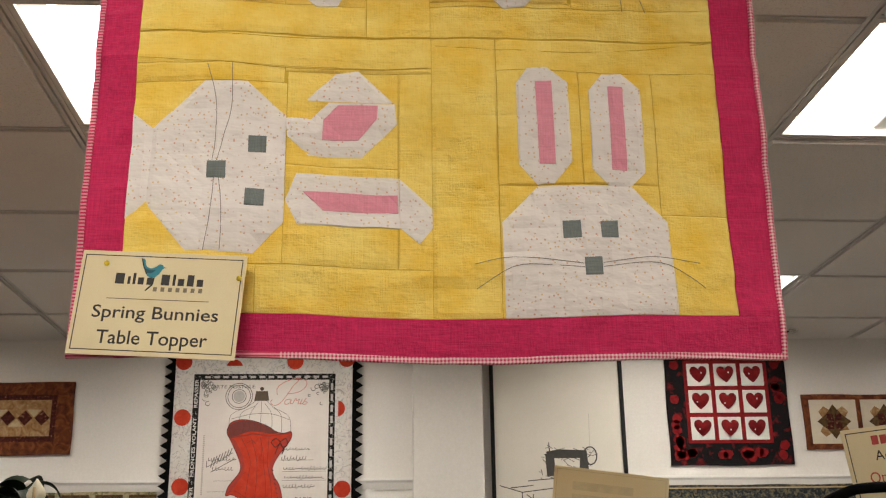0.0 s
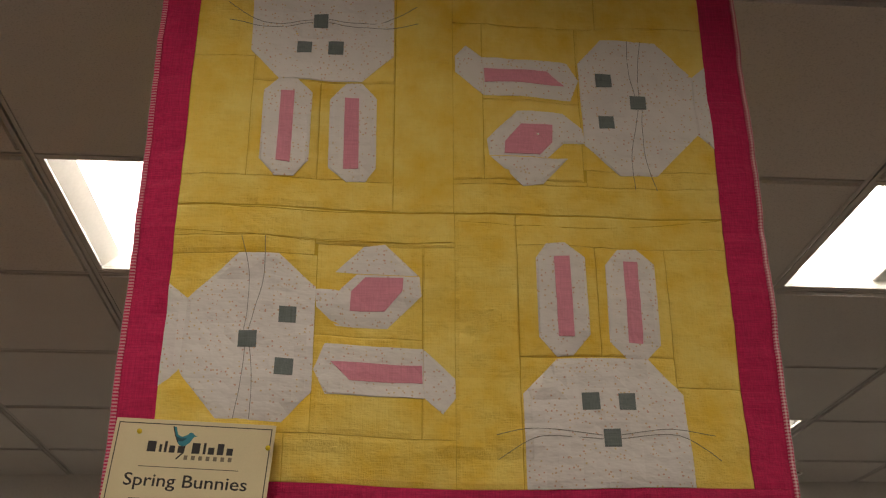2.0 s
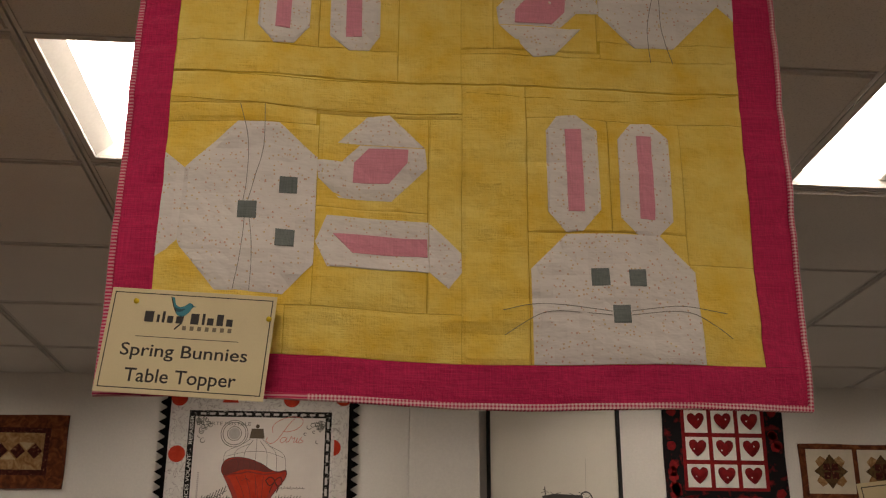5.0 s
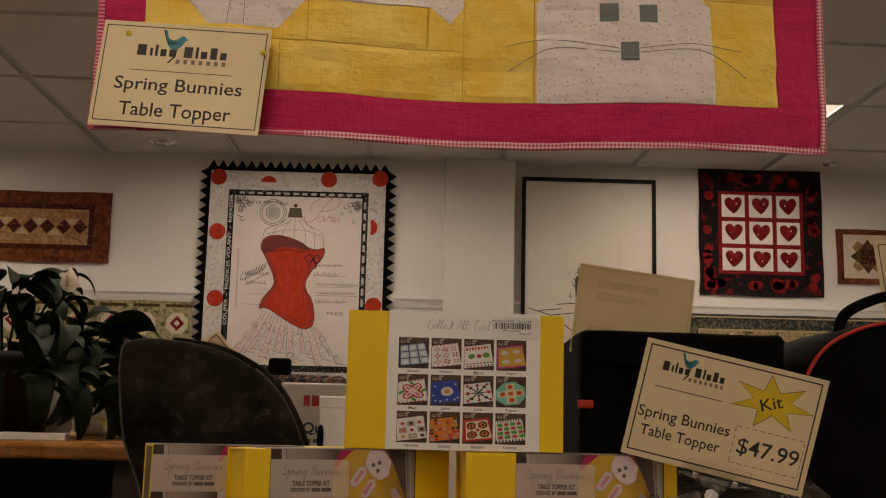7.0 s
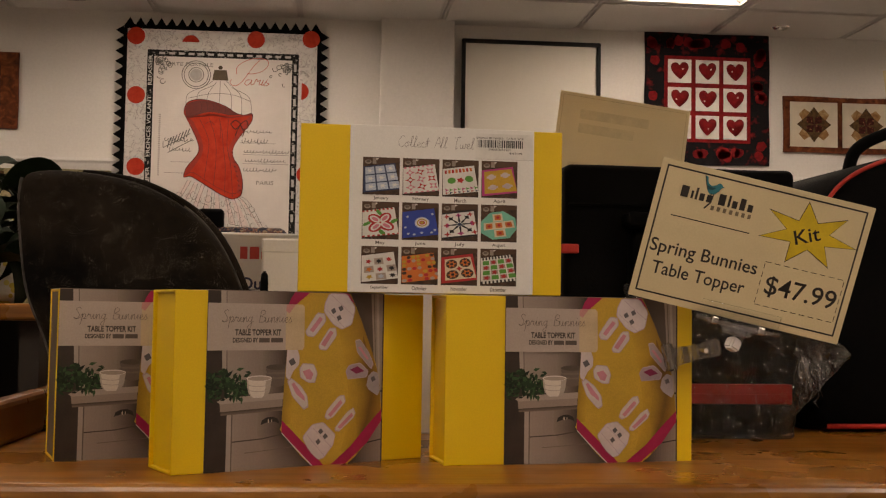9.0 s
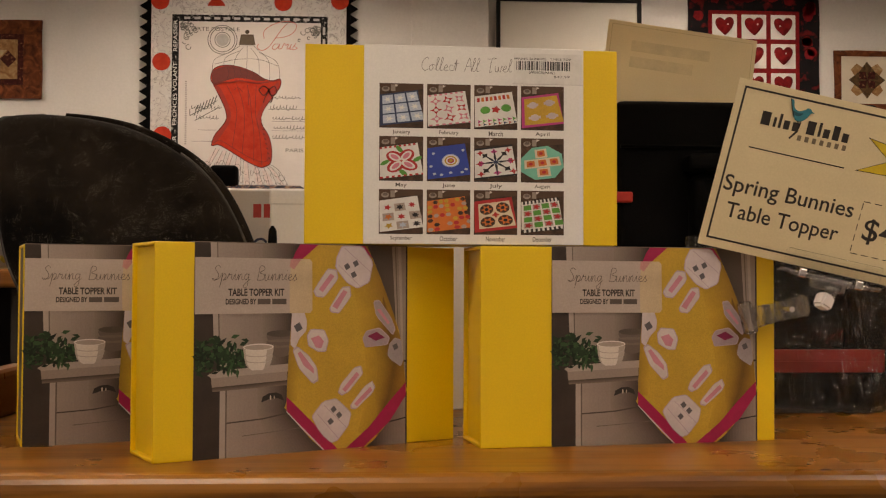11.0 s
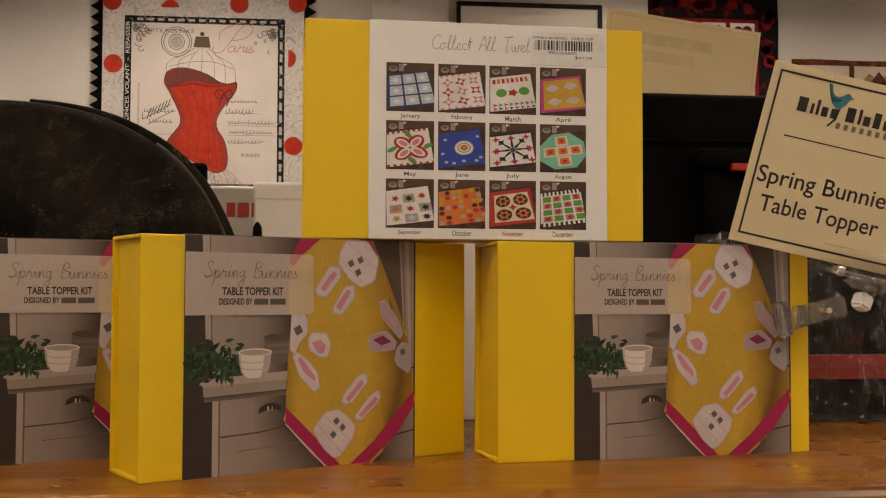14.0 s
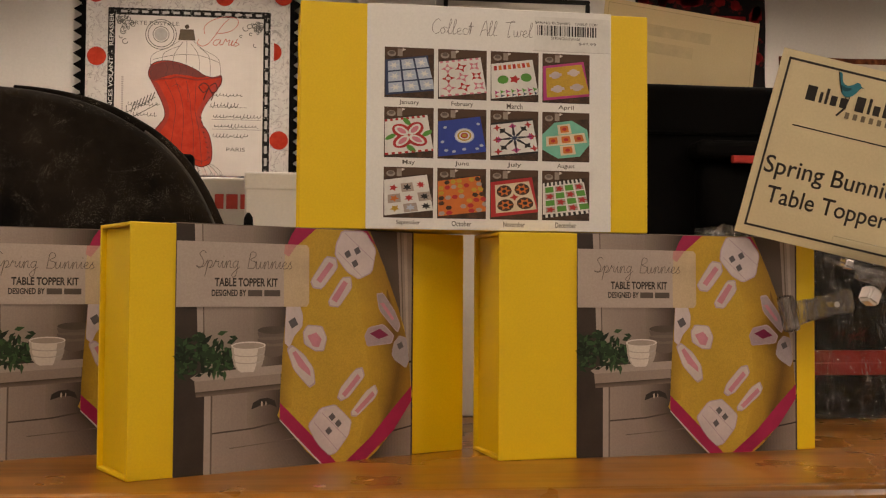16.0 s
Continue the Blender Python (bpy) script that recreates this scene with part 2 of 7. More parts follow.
# ---- building helpers ----
def link_mesh(name, bm, materials, parent=None, label="", m=None, smooth=False):
    me = bpy.data.meshes.new(name)
    bm.to_mesh(me)
    bm.free()
    for k in materials if isinstance(materials, (list, tuple)) else [materials]:
        me.materials.append(k)
    if smooth:
        for p in me.polygons:
            p.use_smooth = True
    ob = new(name, me)
    if parent:
        ob.parent = parent
    if m is not None:
        ob.matrix_local = m
    if label:
        ob["label"] = label
    return ob


def part(name, bm, material, parent, label="", m=None, smooth=False):
    """One mesh object under a thing or under a part."""
    return link_mesh(name, bm, material, parent, label, m, smooth)


def thing(name, label, category, m=None, group="", kind=""):
    """An Empty at the thing's base, which parents its parts."""
    ob = new(name)
    ob.empty_display_size = 0.05
    if m is not None:
        ob.matrix_world = m
    return tagged(ob, label, category, group, kind)


def block(x0, x1, y0, y1, z0, z1, bevel=0.0, seg=2):
    bm = bmesh.new()
    bmesh.ops.create_cube(bm, size=1, matrix=Matrix.Translation(((x0 + x1) / 2, (y0 + y1) / 2, (z0 + z1) / 2)) @ Matrix.Diagonal((x1 - x0, y1 - y0, z1 - z0, 1)))
    if bevel:
        bmesh.ops.bevel(bm, geom=bm.edges[:], offset=bevel, segments=seg, affect="EDGES", profile=0.5)
    return bm


def prism(pts, y0, y1, bevel=0.0):
    """A flat outline (x, z) given thickness along y."""
    bm = bmesh.new()
    f = bm.faces.new([bm.verts.new((x, y0, z)) for x, z in pts])
    r = bmesh.ops.extrude_face_region(bm, geom=[f])
    bmesh.ops.translate(bm, verts=[v for v in r["geom"] if isinstance(v, bmesh.types.BMVert)], vec=(0, y1 - y0, 0))
    bmesh.ops.recalc_face_normals(bm, faces=bm.faces[:])
    if bevel:
        bmesh.ops.bevel(bm, geom=bm.edges[:], offset=bevel, segments=2, affect="EDGES")
    return bm


def tube(pts, radius, sides=8, closed=False):
    """A round cord along a list of points."""
    bm = bmesh.new()
    rings, pts = [], [Vector(p) for p in pts]
    for i, p in enumerate(pts):
        a, b = pts[max(i - 1, 0)], pts[min(i + 1, len(pts) - 1)]
        q = (b - a).to_track_quat("Z", "Y")
        r = radius[i] if isinstance(radius, (list, tuple)) else radius
        rings.append([bm.verts.new(p + q @ Vector((r * math.cos(t), r * math.sin(t), 0))) for t in (2 * math.pi * k / sides for k in range(sides))])
    for a, b in zip(rings, rings[1:]):
        for k in range(sides):
            bm.faces.new((a[k], a[(k + 1) % sides], b[(k + 1) % sides], b[k]))
    bm.faces.new(rings[0][::-1]), bm.faces.new(rings[-1])
    return bm


def ring_pts(cx, cz, rx, rz=None, count=28, a0=0.0, a1=360.0):
    rz = rz or rx
    full = a1 - a0 == 360
    return [(cx + rx * math.cos(radians(a0 + (a1 - a0) * k / (count if full else count - 1))), cz + rz * math.sin(radians(a0 + (a1 - a0) * k / (count if full else count - 1)))) for k in range(count)]


def rect(x0, z0, x1, z1):
    return [(x0, z0), (x1, z0), (x1, z1), (x0, z1)]


def turned(pts, cx, cz, deg, s=1.0):
    c, q = math.cos(radians(deg)) * s, math.sin(radians(deg)) * s
    return [(cx + x * c - z * q, cz + x * q + z * c) for x, z in pts]


def spline(pts, steps=8):
    out = []
    for i in range(len(pts) - 1):
        p = [Vector(pts[max(0, min(len(pts) - 1, i + k))]) for k in (-1, 0, 1, 2)]
        for s in range(steps):
            t = s / steps
            out.append(tuple(0.5 * ((2 * p[1]) + (p[2] - p[0]) * t + (2 * p[0] - 5 * p[1] + 4 * p[2] - p[3]) * t * t + (3 * p[1] - p[0] - 3 * p[2] + p[3]) * t ** 3)))
    return out + [tuple(pts[-1])]


class Print:
    """Flat printing: outlines in (x, z) laid in thin layers on a face that looks towards -y."""

    def __init__(self, lift=0.00015):
        self.bm, self.mats, self.lift = bmesh.new(), [], lift

    def slot(self, mat):
        if mat not in self.mats:
            self.mats.append(mat)
        return self.mats.index(mat)

    def shape(self, pts, mat, layer=0):
        try:
            f = self.bm.faces.new([self.bm.verts.new((x, -self.lift * (layer + 1), z)) for x, z in pts])
        except ValueError:
            return self
        f.material_index = self.slot(mat)
        f.normal_update()
        if f.normal.y > 0:
            f.normal_flip()
        return self

    def disc(self, cx, cz, r, mat, layer=0, rz=None, count=24):
        return self.shape(ring_pts(cx, cz, r, rz, count), mat, layer)

    def stroke(self, pts, width, mat, layer=0):
        for a, b in zip(pts, pts[1:]):
            d = Vector((b[0] - a[0], b[1] - a[1]))
            if d.length < 1e-7:
                continue
            q = Vector((-d.y, d.x)).normalized() * width / 2
            e = d.normalized() * width * 0.3
            self.shape([(a[0] - q.x - e.x, a[1] - q.y - e.y), (b[0] - q.x + e.x, b[1] - q.y + e.y), (b[0] + q.x + e.x, b[1] + q.y + e.y), (a[0] + q.x - e.x, a[1] + q.y - e.y)], mat, layer)
        return self

    def outline(self, x0, z0, x1, z1, w, mat, layer=0):
        for r in ((x0, z0, x1, z0 + w), (x0, z1 - w, x1, z1), (x0, z0 + w, x0 + w, z1 - w), (x1 - w, z0 + w, x1, z1 - w)):
            self.shape(rect(*r), mat, layer)
        return self

    def words(self, text, x0, z0, x1, z1, mat, layer=0, lean=0.0, heavy=0.0, deg=0.0):
        """Lettering stretched to fill a box; deg turns it about the box's middle."""
        cu = bpy.data.curves.new("words", "FONT")
        cu.body, cu.shear, cu.offset, cu.resolution_u = text, lean, heavy, 3
        ob = bpy.data.objects.new("words", cu)
        scene.collection.objects.link(ob)
        bpy.context.view_layer.update()
        me = bpy.data.meshes.new_from_object(ob.evaluated_get(bpy.context.evaluated_depsgraph_get()))
        bpy.data.objects.remove(ob)
        xs, zs = [v.co.x for v in me.vertices], [v.co.y for v in me.vertices]
        k, start, base = self.slot(mat), len(self.bm.faces), len(self.bm.verts)
        cx, cz, c, s = (x0 + x1) / 2, (z0 + z1) / 2, math.cos(radians(deg)), math.sin(radians(deg))
        made = []
        for v in me.vertices:
            x = x0 + (v.co.x - min(xs)) / (max(xs) - min(xs)) * (x1 - x0) - cx
            z = z0 + (v.co.y - min(zs)) / (max(zs) - min(zs)) * (z1 - z0) - cz
            made.append(self.bm.verts.new((cx + x * c - z * s, -self.lift * (layer + 1), cz + x * s + z * c)))
        for p in me.polygons:
            try:
                f = self.bm.faces.new([made[i] for i in p.vertices])
            except ValueError:
                continue
            f.material_index = k
            f.normal_update()
            if f.normal.y > 0:
                f.normal_flip()
        bpy.data.meshes.remove(me)
        return self

    def put(self, name, parent, m=None, label=""):
        return part(name, self.bm, self.mats, parent, label, m)


def put_at(x, y, z, rz=0.0, ry=0.0, rx=0.0):
    return pose(x, y, z, rx, ry, rz)


# ---- the room ----
def structure(name, bm, mat, label, m=None):
    return tagged(link_mesh(name, bm, mat, None, "", m), label, name.split("_")[0], kind="structure")


W0, E0, S0 = ROOM
structure("floor", block(W0, E0, S0, WALL_Y, -0.05, 0.0), CARPET, "dark grey shop carpet on the floor")
structure("wall_north", block(W0, E0, WALL_Y, WALL_Y + 0.12, 0, CEIL + 0.1), PAINT, "off-white painted shop wall hung with quilts")
structure("wall_south", block(W0, E0, S0 - 0.12, S0, 0, CEIL + 0.1), PAINT, "plain off-white painted shop wall")
structure("wall_west", block(W0 - 0.12, W0, S0 - 0.12, WALL_Y + 0.12, 0, CEIL + 0.1), PAINT, "plain off-white painted shop wall")
structure("wall_east", block(E0, E0 + 0.12, S0 - 0.12, WALL_Y + 0.12, 0, CEIL + 0.1), PAINT, "plain off-white painted shop wall")
structure("wall_column", block(0.205, 0.525, WALL_Y - 0.06, WALL_Y, 0, CEIL, 0.004), PAINT, "shallow painted column boxed out from the wall")


def rail(x0, x1):
    bm = bmesh.new()
    prof = [(0, 1.905), (-0.008, 1.905), (-0.012, 1.918), (-0.016, 1.934), (-0.022, 1.944), (-0.022, 1.956), (0, 1.958)]
    ends = [[bm.verts.new((x, WALL_Y + dy, z)) for dy, z in prof] for x in (x0, x1)]
    for i in range(len(prof)):
        j = (i + 1) % len(prof)
        bm.faces.new((ends[0][i], ends[0][j], ends[1][j], ends[1][i]))
    bm.faces.new(ends[0][::-1]), bm.faces.new(ends[1])
    bmesh.ops.recalc_face_normals(bm, faces=bm.faces[:])
    return bm


structure("trim_rail", rail(W0, 0.205), TRIM, "white moulded rail along the wall")
structure("trim_rail_east", rail(0.525, E0), TRIM, "white moulded rail along the wall")

# ceiling: boards in a metal grid, with openings at the light fittings
# the grid hangs a little askew to the wall
SKEW = Matrix.Translation((0.2, WALL_Y, 0)) @ pose(0, 0, 0, 0, 0, 1.2) @ Matrix.Translation((-0.2, -WALL_Y, 0))
xs = [GX + TX * k for k in range(-8, 8)]
ys = [GY0 + TY * k for k in range(-9, 5)] + [WALL_Y + 0.1]
xs = [W0] + [x for x in xs if W0 < x < E0] + [E0]
ys = [S0] + [y for y in ys if S0 < y]
LIGHT_X = [GX - 2 * TX - 3 * TX, GX - 2 * TX, GX + TX, GX + 4 * TX]
LIGHT_Y = [GY0 + 3 * TY * k for k in (-2, -1, 0, 1)]


def is_light(x, y):
    return any(abs(x - a) < 0.02 for a in LIGHT_X) and any(abs(y - b) < 0.02 for b in LIGHT_Y)


bm = bmesh.new()


def add_block(bm, x0, x1, y0, y1, z0, z1, mi):
    r = bmesh.ops.create_cube(bm, size=1, matrix=Matrix.Translation(((x0 + x1) / 2, (y0 + y1) / 2, (z0 + z1) / 2)) @ Matrix.Diagonal((x1 - x0, y1 - y0, z1 - z0, 1)))
    for f in {f for v in r["verts"] for f in v.link_faces}:
        f.material_index = mi


for x0, x1 in zip(xs, xs[1:]):
    for y0, y1 in zip(ys, ys[1:]):
        if not is_light(x0, y0):
            drop = random.uniform(-0.0015, 0.0015)
            add_block(bm, x0 + 0.018, x1 - 0.018, y0 + 0.018, y1 - 0.018, CEIL - 0.005 + drop, CEIL + 0.012, 0)
            add_block(bm, x0 + 0.006, x1 - 0.006, y0 + 0.006, y1 - 0.006, CEIL + 0.0065 + drop, CEIL + 0.025, 0)
for x in xs[1:-1]:
    add_block(bm, x - 0.0125, x - 0.003, S0, WALL_Y + 0.1, CEIL, CEIL + 0.003, 1)
    add_block(bm, x + 0.003, x + 0.0125, S0, WALL_Y + 0.1, CEIL, CEIL + 0.003, 1)
    add_block(bm, x - 0.0032, x + 0.0032, S0, WALL_Y + 0.1, CEIL + 0.011, CEIL + 0.04, 1)
for y in ys[1:-1]:
    for x0, x1 in zip(xs, xs[1:]):
        add_block(bm, x0 + 0.0125, x1 - 0.0125, y - 0.0125, y - 0.003, CEIL + 0.0005, CEIL + 0.0035, 1)
        add_block(bm, x0 + 0.0125, x1 - 0.0125, y + 0.003, y + 0.0125, CEIL + 0.0005, CEIL + 0.0035, 1)
        add_block(bm, x0 + 0.0125, x1 - 0.0125, y - 0.003, y + 0.003, CEIL + 0.010, CEIL + 0.013, 1)
bm.transform(SKEW)
structure("ceiling", bm, [BOARD, GRIDM], "suspended ceiling of white boards in a metal grid")
structure("ceiling_slab", block(W0 - 0.12, E0 + 0.12, S0 - 0.12, WALL_Y + 0.12, CEIL + 0.17, CEIL + 0.3), PAINT, "slab above the suspended ceiling")


def troffer():
    """Two-lamp fitting set into one ceiling opening: sloping white sides up to two glowing lenses and a spine."""
    t = thing("ceiling_light", "recessed white ceiling light with two glowing lenses", "ceiling light", group="ceiling lights")
    w, d = TX, TY
    lip, run, deep = 0.028, 0.070, 0.045

    for x0, x1, y0, y1 in ((0.0135, w - 0.0135, 0.0135, lip - 0.004), (0.0135, w - 0.0135, d - lip + 0.004, d - 0.0135), (0.0135, lip, lip - 0.004, d - lip + 0.004), (w - lip, w - 0.0135, lip - 0.004, d - lip + 0.004)):
        part("door_frame", block(x0, x1, y0, y1, 0.001, 0.010, 0.0015), GRIDM, t, "white metal door frame")
    for pts in ([(lip, 0.010), (run, deep), (run - 0.004, deep + 0.004), (lip - 0.004, 0.012)], [(w - lip, 0.010), (w - lip + 0.004, 0.012), (w - run + 0.004, deep + 0.004), (w - run, deep)]):
        part("sloping_side", prism(pts, lip - 0.004, d - lip + 0.004), TRIM, t, "white sloping reflector side")
    for y in (lip - 0.008, d - lip + 0.004):
        part("end_plate", block(lip, w - lip, y, y + 0.004, 0.010, deep + 0.004), TRIM, t)
    for x0, x1 in ((run, w / 2 - 0.026), (w / 2 + 0.026, w - run)):
        part("diffuser", block(x0, x1, lip - 0.004, d - lip + 0.004, deep, deep + 0.006, 0.001), TUBES, t, "glowing white lens")
    part("spine", block(w / 2 - 0.026, w / 2 + 0.026, lip - 0.004, d - lip + 0.004, deep - 0.022, deep + 0.006, 0.006), TRIM, t)
    part("housing", block(0.014, w - 0.014, 0.014, d - 0.014, deep + 0.0065, 0.115, 0.004), TRIM, t)
    return t


first = None
for x in LIGHT_X:
    for y in LIGHT_Y:
        if first is None:
            first = troffer()
            first.matrix_world = SKEW @ pose(x, y, CEIL)
        else:
            copy_thing(first, SKEW @ pose(x, y, CEIL))


def downlight(x, y):
    t = thing("downlight", "small recessed chrome ceiling downlight, unlit", "downlight", pose(x, y, CEIL), "downlights")
    bm = bmesh.new()
    prof = [(0.075, 0.002), (0.075, -0.004), (0.062, -0.006), (0.055, -0.002), (0.045, 0.035)]
    rings = [[bm.verts.new((r * math.cos(a), r * math.sin(a), z)) for a in (2 * math.pi * k / 24 for k in range(24))] for r, z in prof]
    for a, b in zip(rings, rings[1:]):
        for k in range(24):
            bm.faces.new((a[k], a[(k + 1) % 24], b[(k + 1) % 24], b[k]))
    part("trim_ring", bm, CHROME, t, "", None, True)
    bm = bmesh.new()
    bmesh.ops.create_uvsphere(bm, u_segments=16, v_segments=8, radius=0.042, matrix=pose(0, 0, 0.005) @ Matrix.Diagonal((1, 1, 0.6, 1)))
    part("bulb", bm, CHROME, t, "", None, True)


downlight(-1.07, 4.69)
downlight(1.95, 4.735)


# ---- the pine display shelf ----
shelf = thing("display_shelf", "honey pine display shelf top with a rounded front edge", "shelf")
part("shelf_top", block(-0.32, 1.5, 1.022, 2.05, SHELF - 0.02, SHELF, 0.009, 4), WOOD, shelf)
part("side_gallery", block(-0.253, -0.231, 1.072, 2.04, SHELF - 0.001, SHELF + 0.043, 0.007, 3), WOOD_Y_SHADED, shelf, "low raised pine edging board")
part("front_rail", block(-0.275, 1.455, 1.16, 1.18, SHELF - 0.07, SHELF - 0.02, 0.003), SHADE_WOOD, shelf)
part("side_panel", block(-0.30, -0.275, 1.12, 2.04, 0, SHELF - 0.02, 0.003), WOOD_Y_SHADED, shelf)
part("side_panel", block(1.455, 1.48, 1.12, 2.04, 0, SHELF - 0.02, 0.003), WOOD_Y_SHADED, shelf)
part("back_panel", block(-0.275, 1.455, 2.02, 2.04, 0, SHELF - 0.02), SHADE_WOOD, shelf)
part("inner_shelf", block(-0.275, 1.455, 1.08, 2.02, 0.82, 0.845), SHADE_WOOD, shelf)

# taller unit beside it, with an open front, its inner shade put into the colour
unit = thing("side_cabinet", "open-fronted wooden cabinet with a pine top, inside coloured dark as in shade", "cabinet")
part("cabinet_top", block(-2.2, -0.30, 1.6, 2.75, 1.312, 1.334, 0.005, 3), WOOD, unit)
part("side_panel", block(-0.335, -0.31, 1.63, 2.72, 0, 1.312), SHADE_WOOD, unit)
part("side_panel", block(-2.19, -2.165, 1.63, 2.72, 0, 1.312), SHADE_WOOD, unit)
part("back_panel", block(-2.165, -0.335, 2.70, 2.72, 0, 1.312), SHADE_WOOD, unit)
part("inner_shelf", block(-2.165, -0.335, 1.65, 2.70, 0.9, 0.92), SHADE_WOOD, unit)


# ---- the hanging bunny quilt ----
Q0, Q1, QB, QY = -0.265, 0.582, 1.695, 1.185     # west edge, east edge, bottom, plane
QS = Q1 - Q0


def drape(x, z):
    """How far the hanging quilt stands forward of its plane."""
    u, v = (x - Q0) / QS, (z - QB) / QS
    return -0.012 * math.sin(3.1 * u + 0.4) * (1 - 0.5 * v) - 0.010 * (1 - v) ** 2 * math.sin(9 * u + 0.8) + 0.004 * math.sin(14 * u + 5 * v) + 0.0025 * math.sin(23 * v + 3 * u) + 0.0042 * noise.noise(Vector((x * 17, 0.3, z * 30))) + 0.0024 * noise.noise(Vector((x * 36, 4.1, z * 44)))


def sag(x, z):
    u, v = (x - Q0) / QS, (z - QB) / QS
    return 0.004 * (1 - v) * math.sin(6.5 * u + 0.6)


def sew(pts, depth, back=0.0012, step=0.015, puff=0.0):
    """A cloth patch: outline in centimetres from the quilt's lower corner, cut fine enough to follow the drape."""
    bm = bmesh.new()
    bm.faces.new([bm.verts.new((Q0 + x / 100, 0, QB + z / 100)) for x, z in pts])
    xs_, zs_ = [Q0 + p[0] / 100 for p in pts], [QB + p[1] / 100 for p in pts]
    for ax, lo, hi in ((0, min(xs_), max(xs_)), (2, min(zs_), max(zs_))):
        k = math.floor(lo / step) + 1
        while k * step < hi:
            co, no = [0, 0, 0], [0, 0, 0]
            co[ax], no[ax] = k * step, 1
            bmesh.ops.bisect_plane(bm, geom=bm.verts[:] + bm.edges[:] + bm.faces[:], plane_co=co, plane_no=no, dist=1e-5)
            k += 1
    edge = {v for e in bm.edges if e.is_boundary for v in e.verts}
    for v in bm.verts:
        x, z = v.co.x, v.co.z
        v.co = (x, QY + drape(x, z) - depth - (0 if v in edge else puff), z + sag(x, z))
    for f in bm.faces:
        f.normal_update()
        if f.normal.y > 0:
            f.normal_flip()
    r = bmesh.ops.extrude_edge_only(bm, edges=[e for e in bm.edges if e.is_boundary])
    bmesh.ops.translate(bm, verts=[v for v in r["geom"] if isinstance(v, bmesh.types.BMVert)], vec=(0, back, 0))
    return bm


def half_turn(pts):
    return [(84.9 - x, 84.9 - z) for x, z in pts]


def upper(pts):
    """The upper half of the quilt is the lower one turned about; the sideways bunny is sewn in slightly lower."""
    if max(p[0] for p in pts) < 43:
        return [(min(79.45, x + 0.3), z - 0.7) for x, z in half_turn(pts)]
    return half_turn(pts)


quilt = thing("hanging_quilt", "yellow patchwork bunny quilt with raspberry border, hung from the ceiling", "quilt")
part("backing", sew(rect(0.6, 0.6, 84.1, 84.1), 0.0022, 0.004), SEAM, quilt, "yellow cotton backing, darkened to draw the shadow in the seams")
for k, pts in enumerate((rect(0.7, 0.7, 84.6, 5.25), rect(0.7, 79.6, 84.6, 84), rect(0.7, 5.3, 5.4, 79.55), rect(79.5, 5.3, 84.6, 79.55))):
    part("border_strip", sew(pts, 0.004, 0.003, puff=0.001), PINK_LINEN, quilt, "raspberry pink linen border")
for pts in (rect(0, 0, 85.3, 0.7), rect(0, 84.0, 85.3, 84.7), rect(0, 0.7, 0.7, 84.0), rect(84.6, 0.7, 85.3, 84.0)):
    part("binding_strip", sew(pts, 0.0062, 0.008, puff=0.0015), BINDING, quilt, "pink and white gingham binding")

# yellow ground pieces of the lower half; the upper half is the same turned about
GROUND = [rect(5.45, 37.9, 42.47, 42.35), rect(5.45, 35.4, 23.9, 37.8), rect(24, 37.2, 42.47, 37.8), rect(5.45, 5.3, 21.2, 11.2), rect(21.3, 5.3, 42.47, 11.2),
          rect(5.45, 11.3, 24.3, 35.3), rect(24.4, 11.3, 38.2, 24.3), rect(24.4, 24.4, 38.2, 37.1), rect(38.3, 11.3, 42.47, 37.1),
          rect(42.53, 5.3, 50.7, 42.3), rect(50.8, 37.8, 79.4, 42.3), rect(50.8, 22.3, 61.2, 37.7), rect(61.3, 22.3, 70.8, 37.7), rect(50.8, 5.3, 70.8, 22.2), rect(70.9, 5.3, 79.4, 18.2), rect(70.9, 18.3, 79.4, 37.7)]
for pts in GROUND:
    for q in (pts, half_turn(pts)):
        part("ground_patch", sew([(a + 0.004 * (1 if a < sum(p[0] for p in q) / 4 else -1), b + 0.004 * (1 if b < sum(p[1] for p in q) / 4 else -1)) for a, b in q], 0.0036, 0.002, puff=0.0012), YELLOW_COTTON, quilt)

WHITE = [[(54.6, 37.8), (57.2, 38.1), (59.8, 35.9), (59.9, 25.1), (57.6, 22.4), (55.5, 22.3), (53.3, 24.9), (53.2, 35.8)],
         [(64.4, 37.5), (67.0, 37.7), (69.2, 35.2), (69.2, 23.9), (67.2, 21.9), (64.7, 21.9), (62.4, 24.1), (62.5, 35.0)],
         [(55.5, 22.0), (67.2, 22.0), (71.5, 17.2), (71.8, 5.3), (51.1, 5.3), (51.0, 17.4)],
         [(5.5, 30.9), (8.0, 28.9), (7.8, 18.9), (5.4, 17.1)],
         [(8.0, 28.9), (14.2, 35.2), (19.4, 35.2), (24.3, 30.8), (24.4, 16.5), (20.9, 12.5), (12.8, 12.9), (7.8, 18.9)],
         [(26.8, 33.0), (30.4, 37.0), (33.2, 37.4), (37.7, 33.0)],
         [(24.2, 30.5), (27.3, 30.6), (29.6, 32.9), (37.8, 32.9), (38.1, 30.3), (33.7, 25.6), (27.1, 25.7), (24.5, 28.1)],
         [(24.5, 19.6), (25.8, 23.1), (38.3, 23.1), (38.5, 16.5), (26.1, 16.3)],
         [(38.35, 23.1), (42.47, 19.3), (42.5, 16.7), (40.9, 14.5), (38.5, 16.6)]]
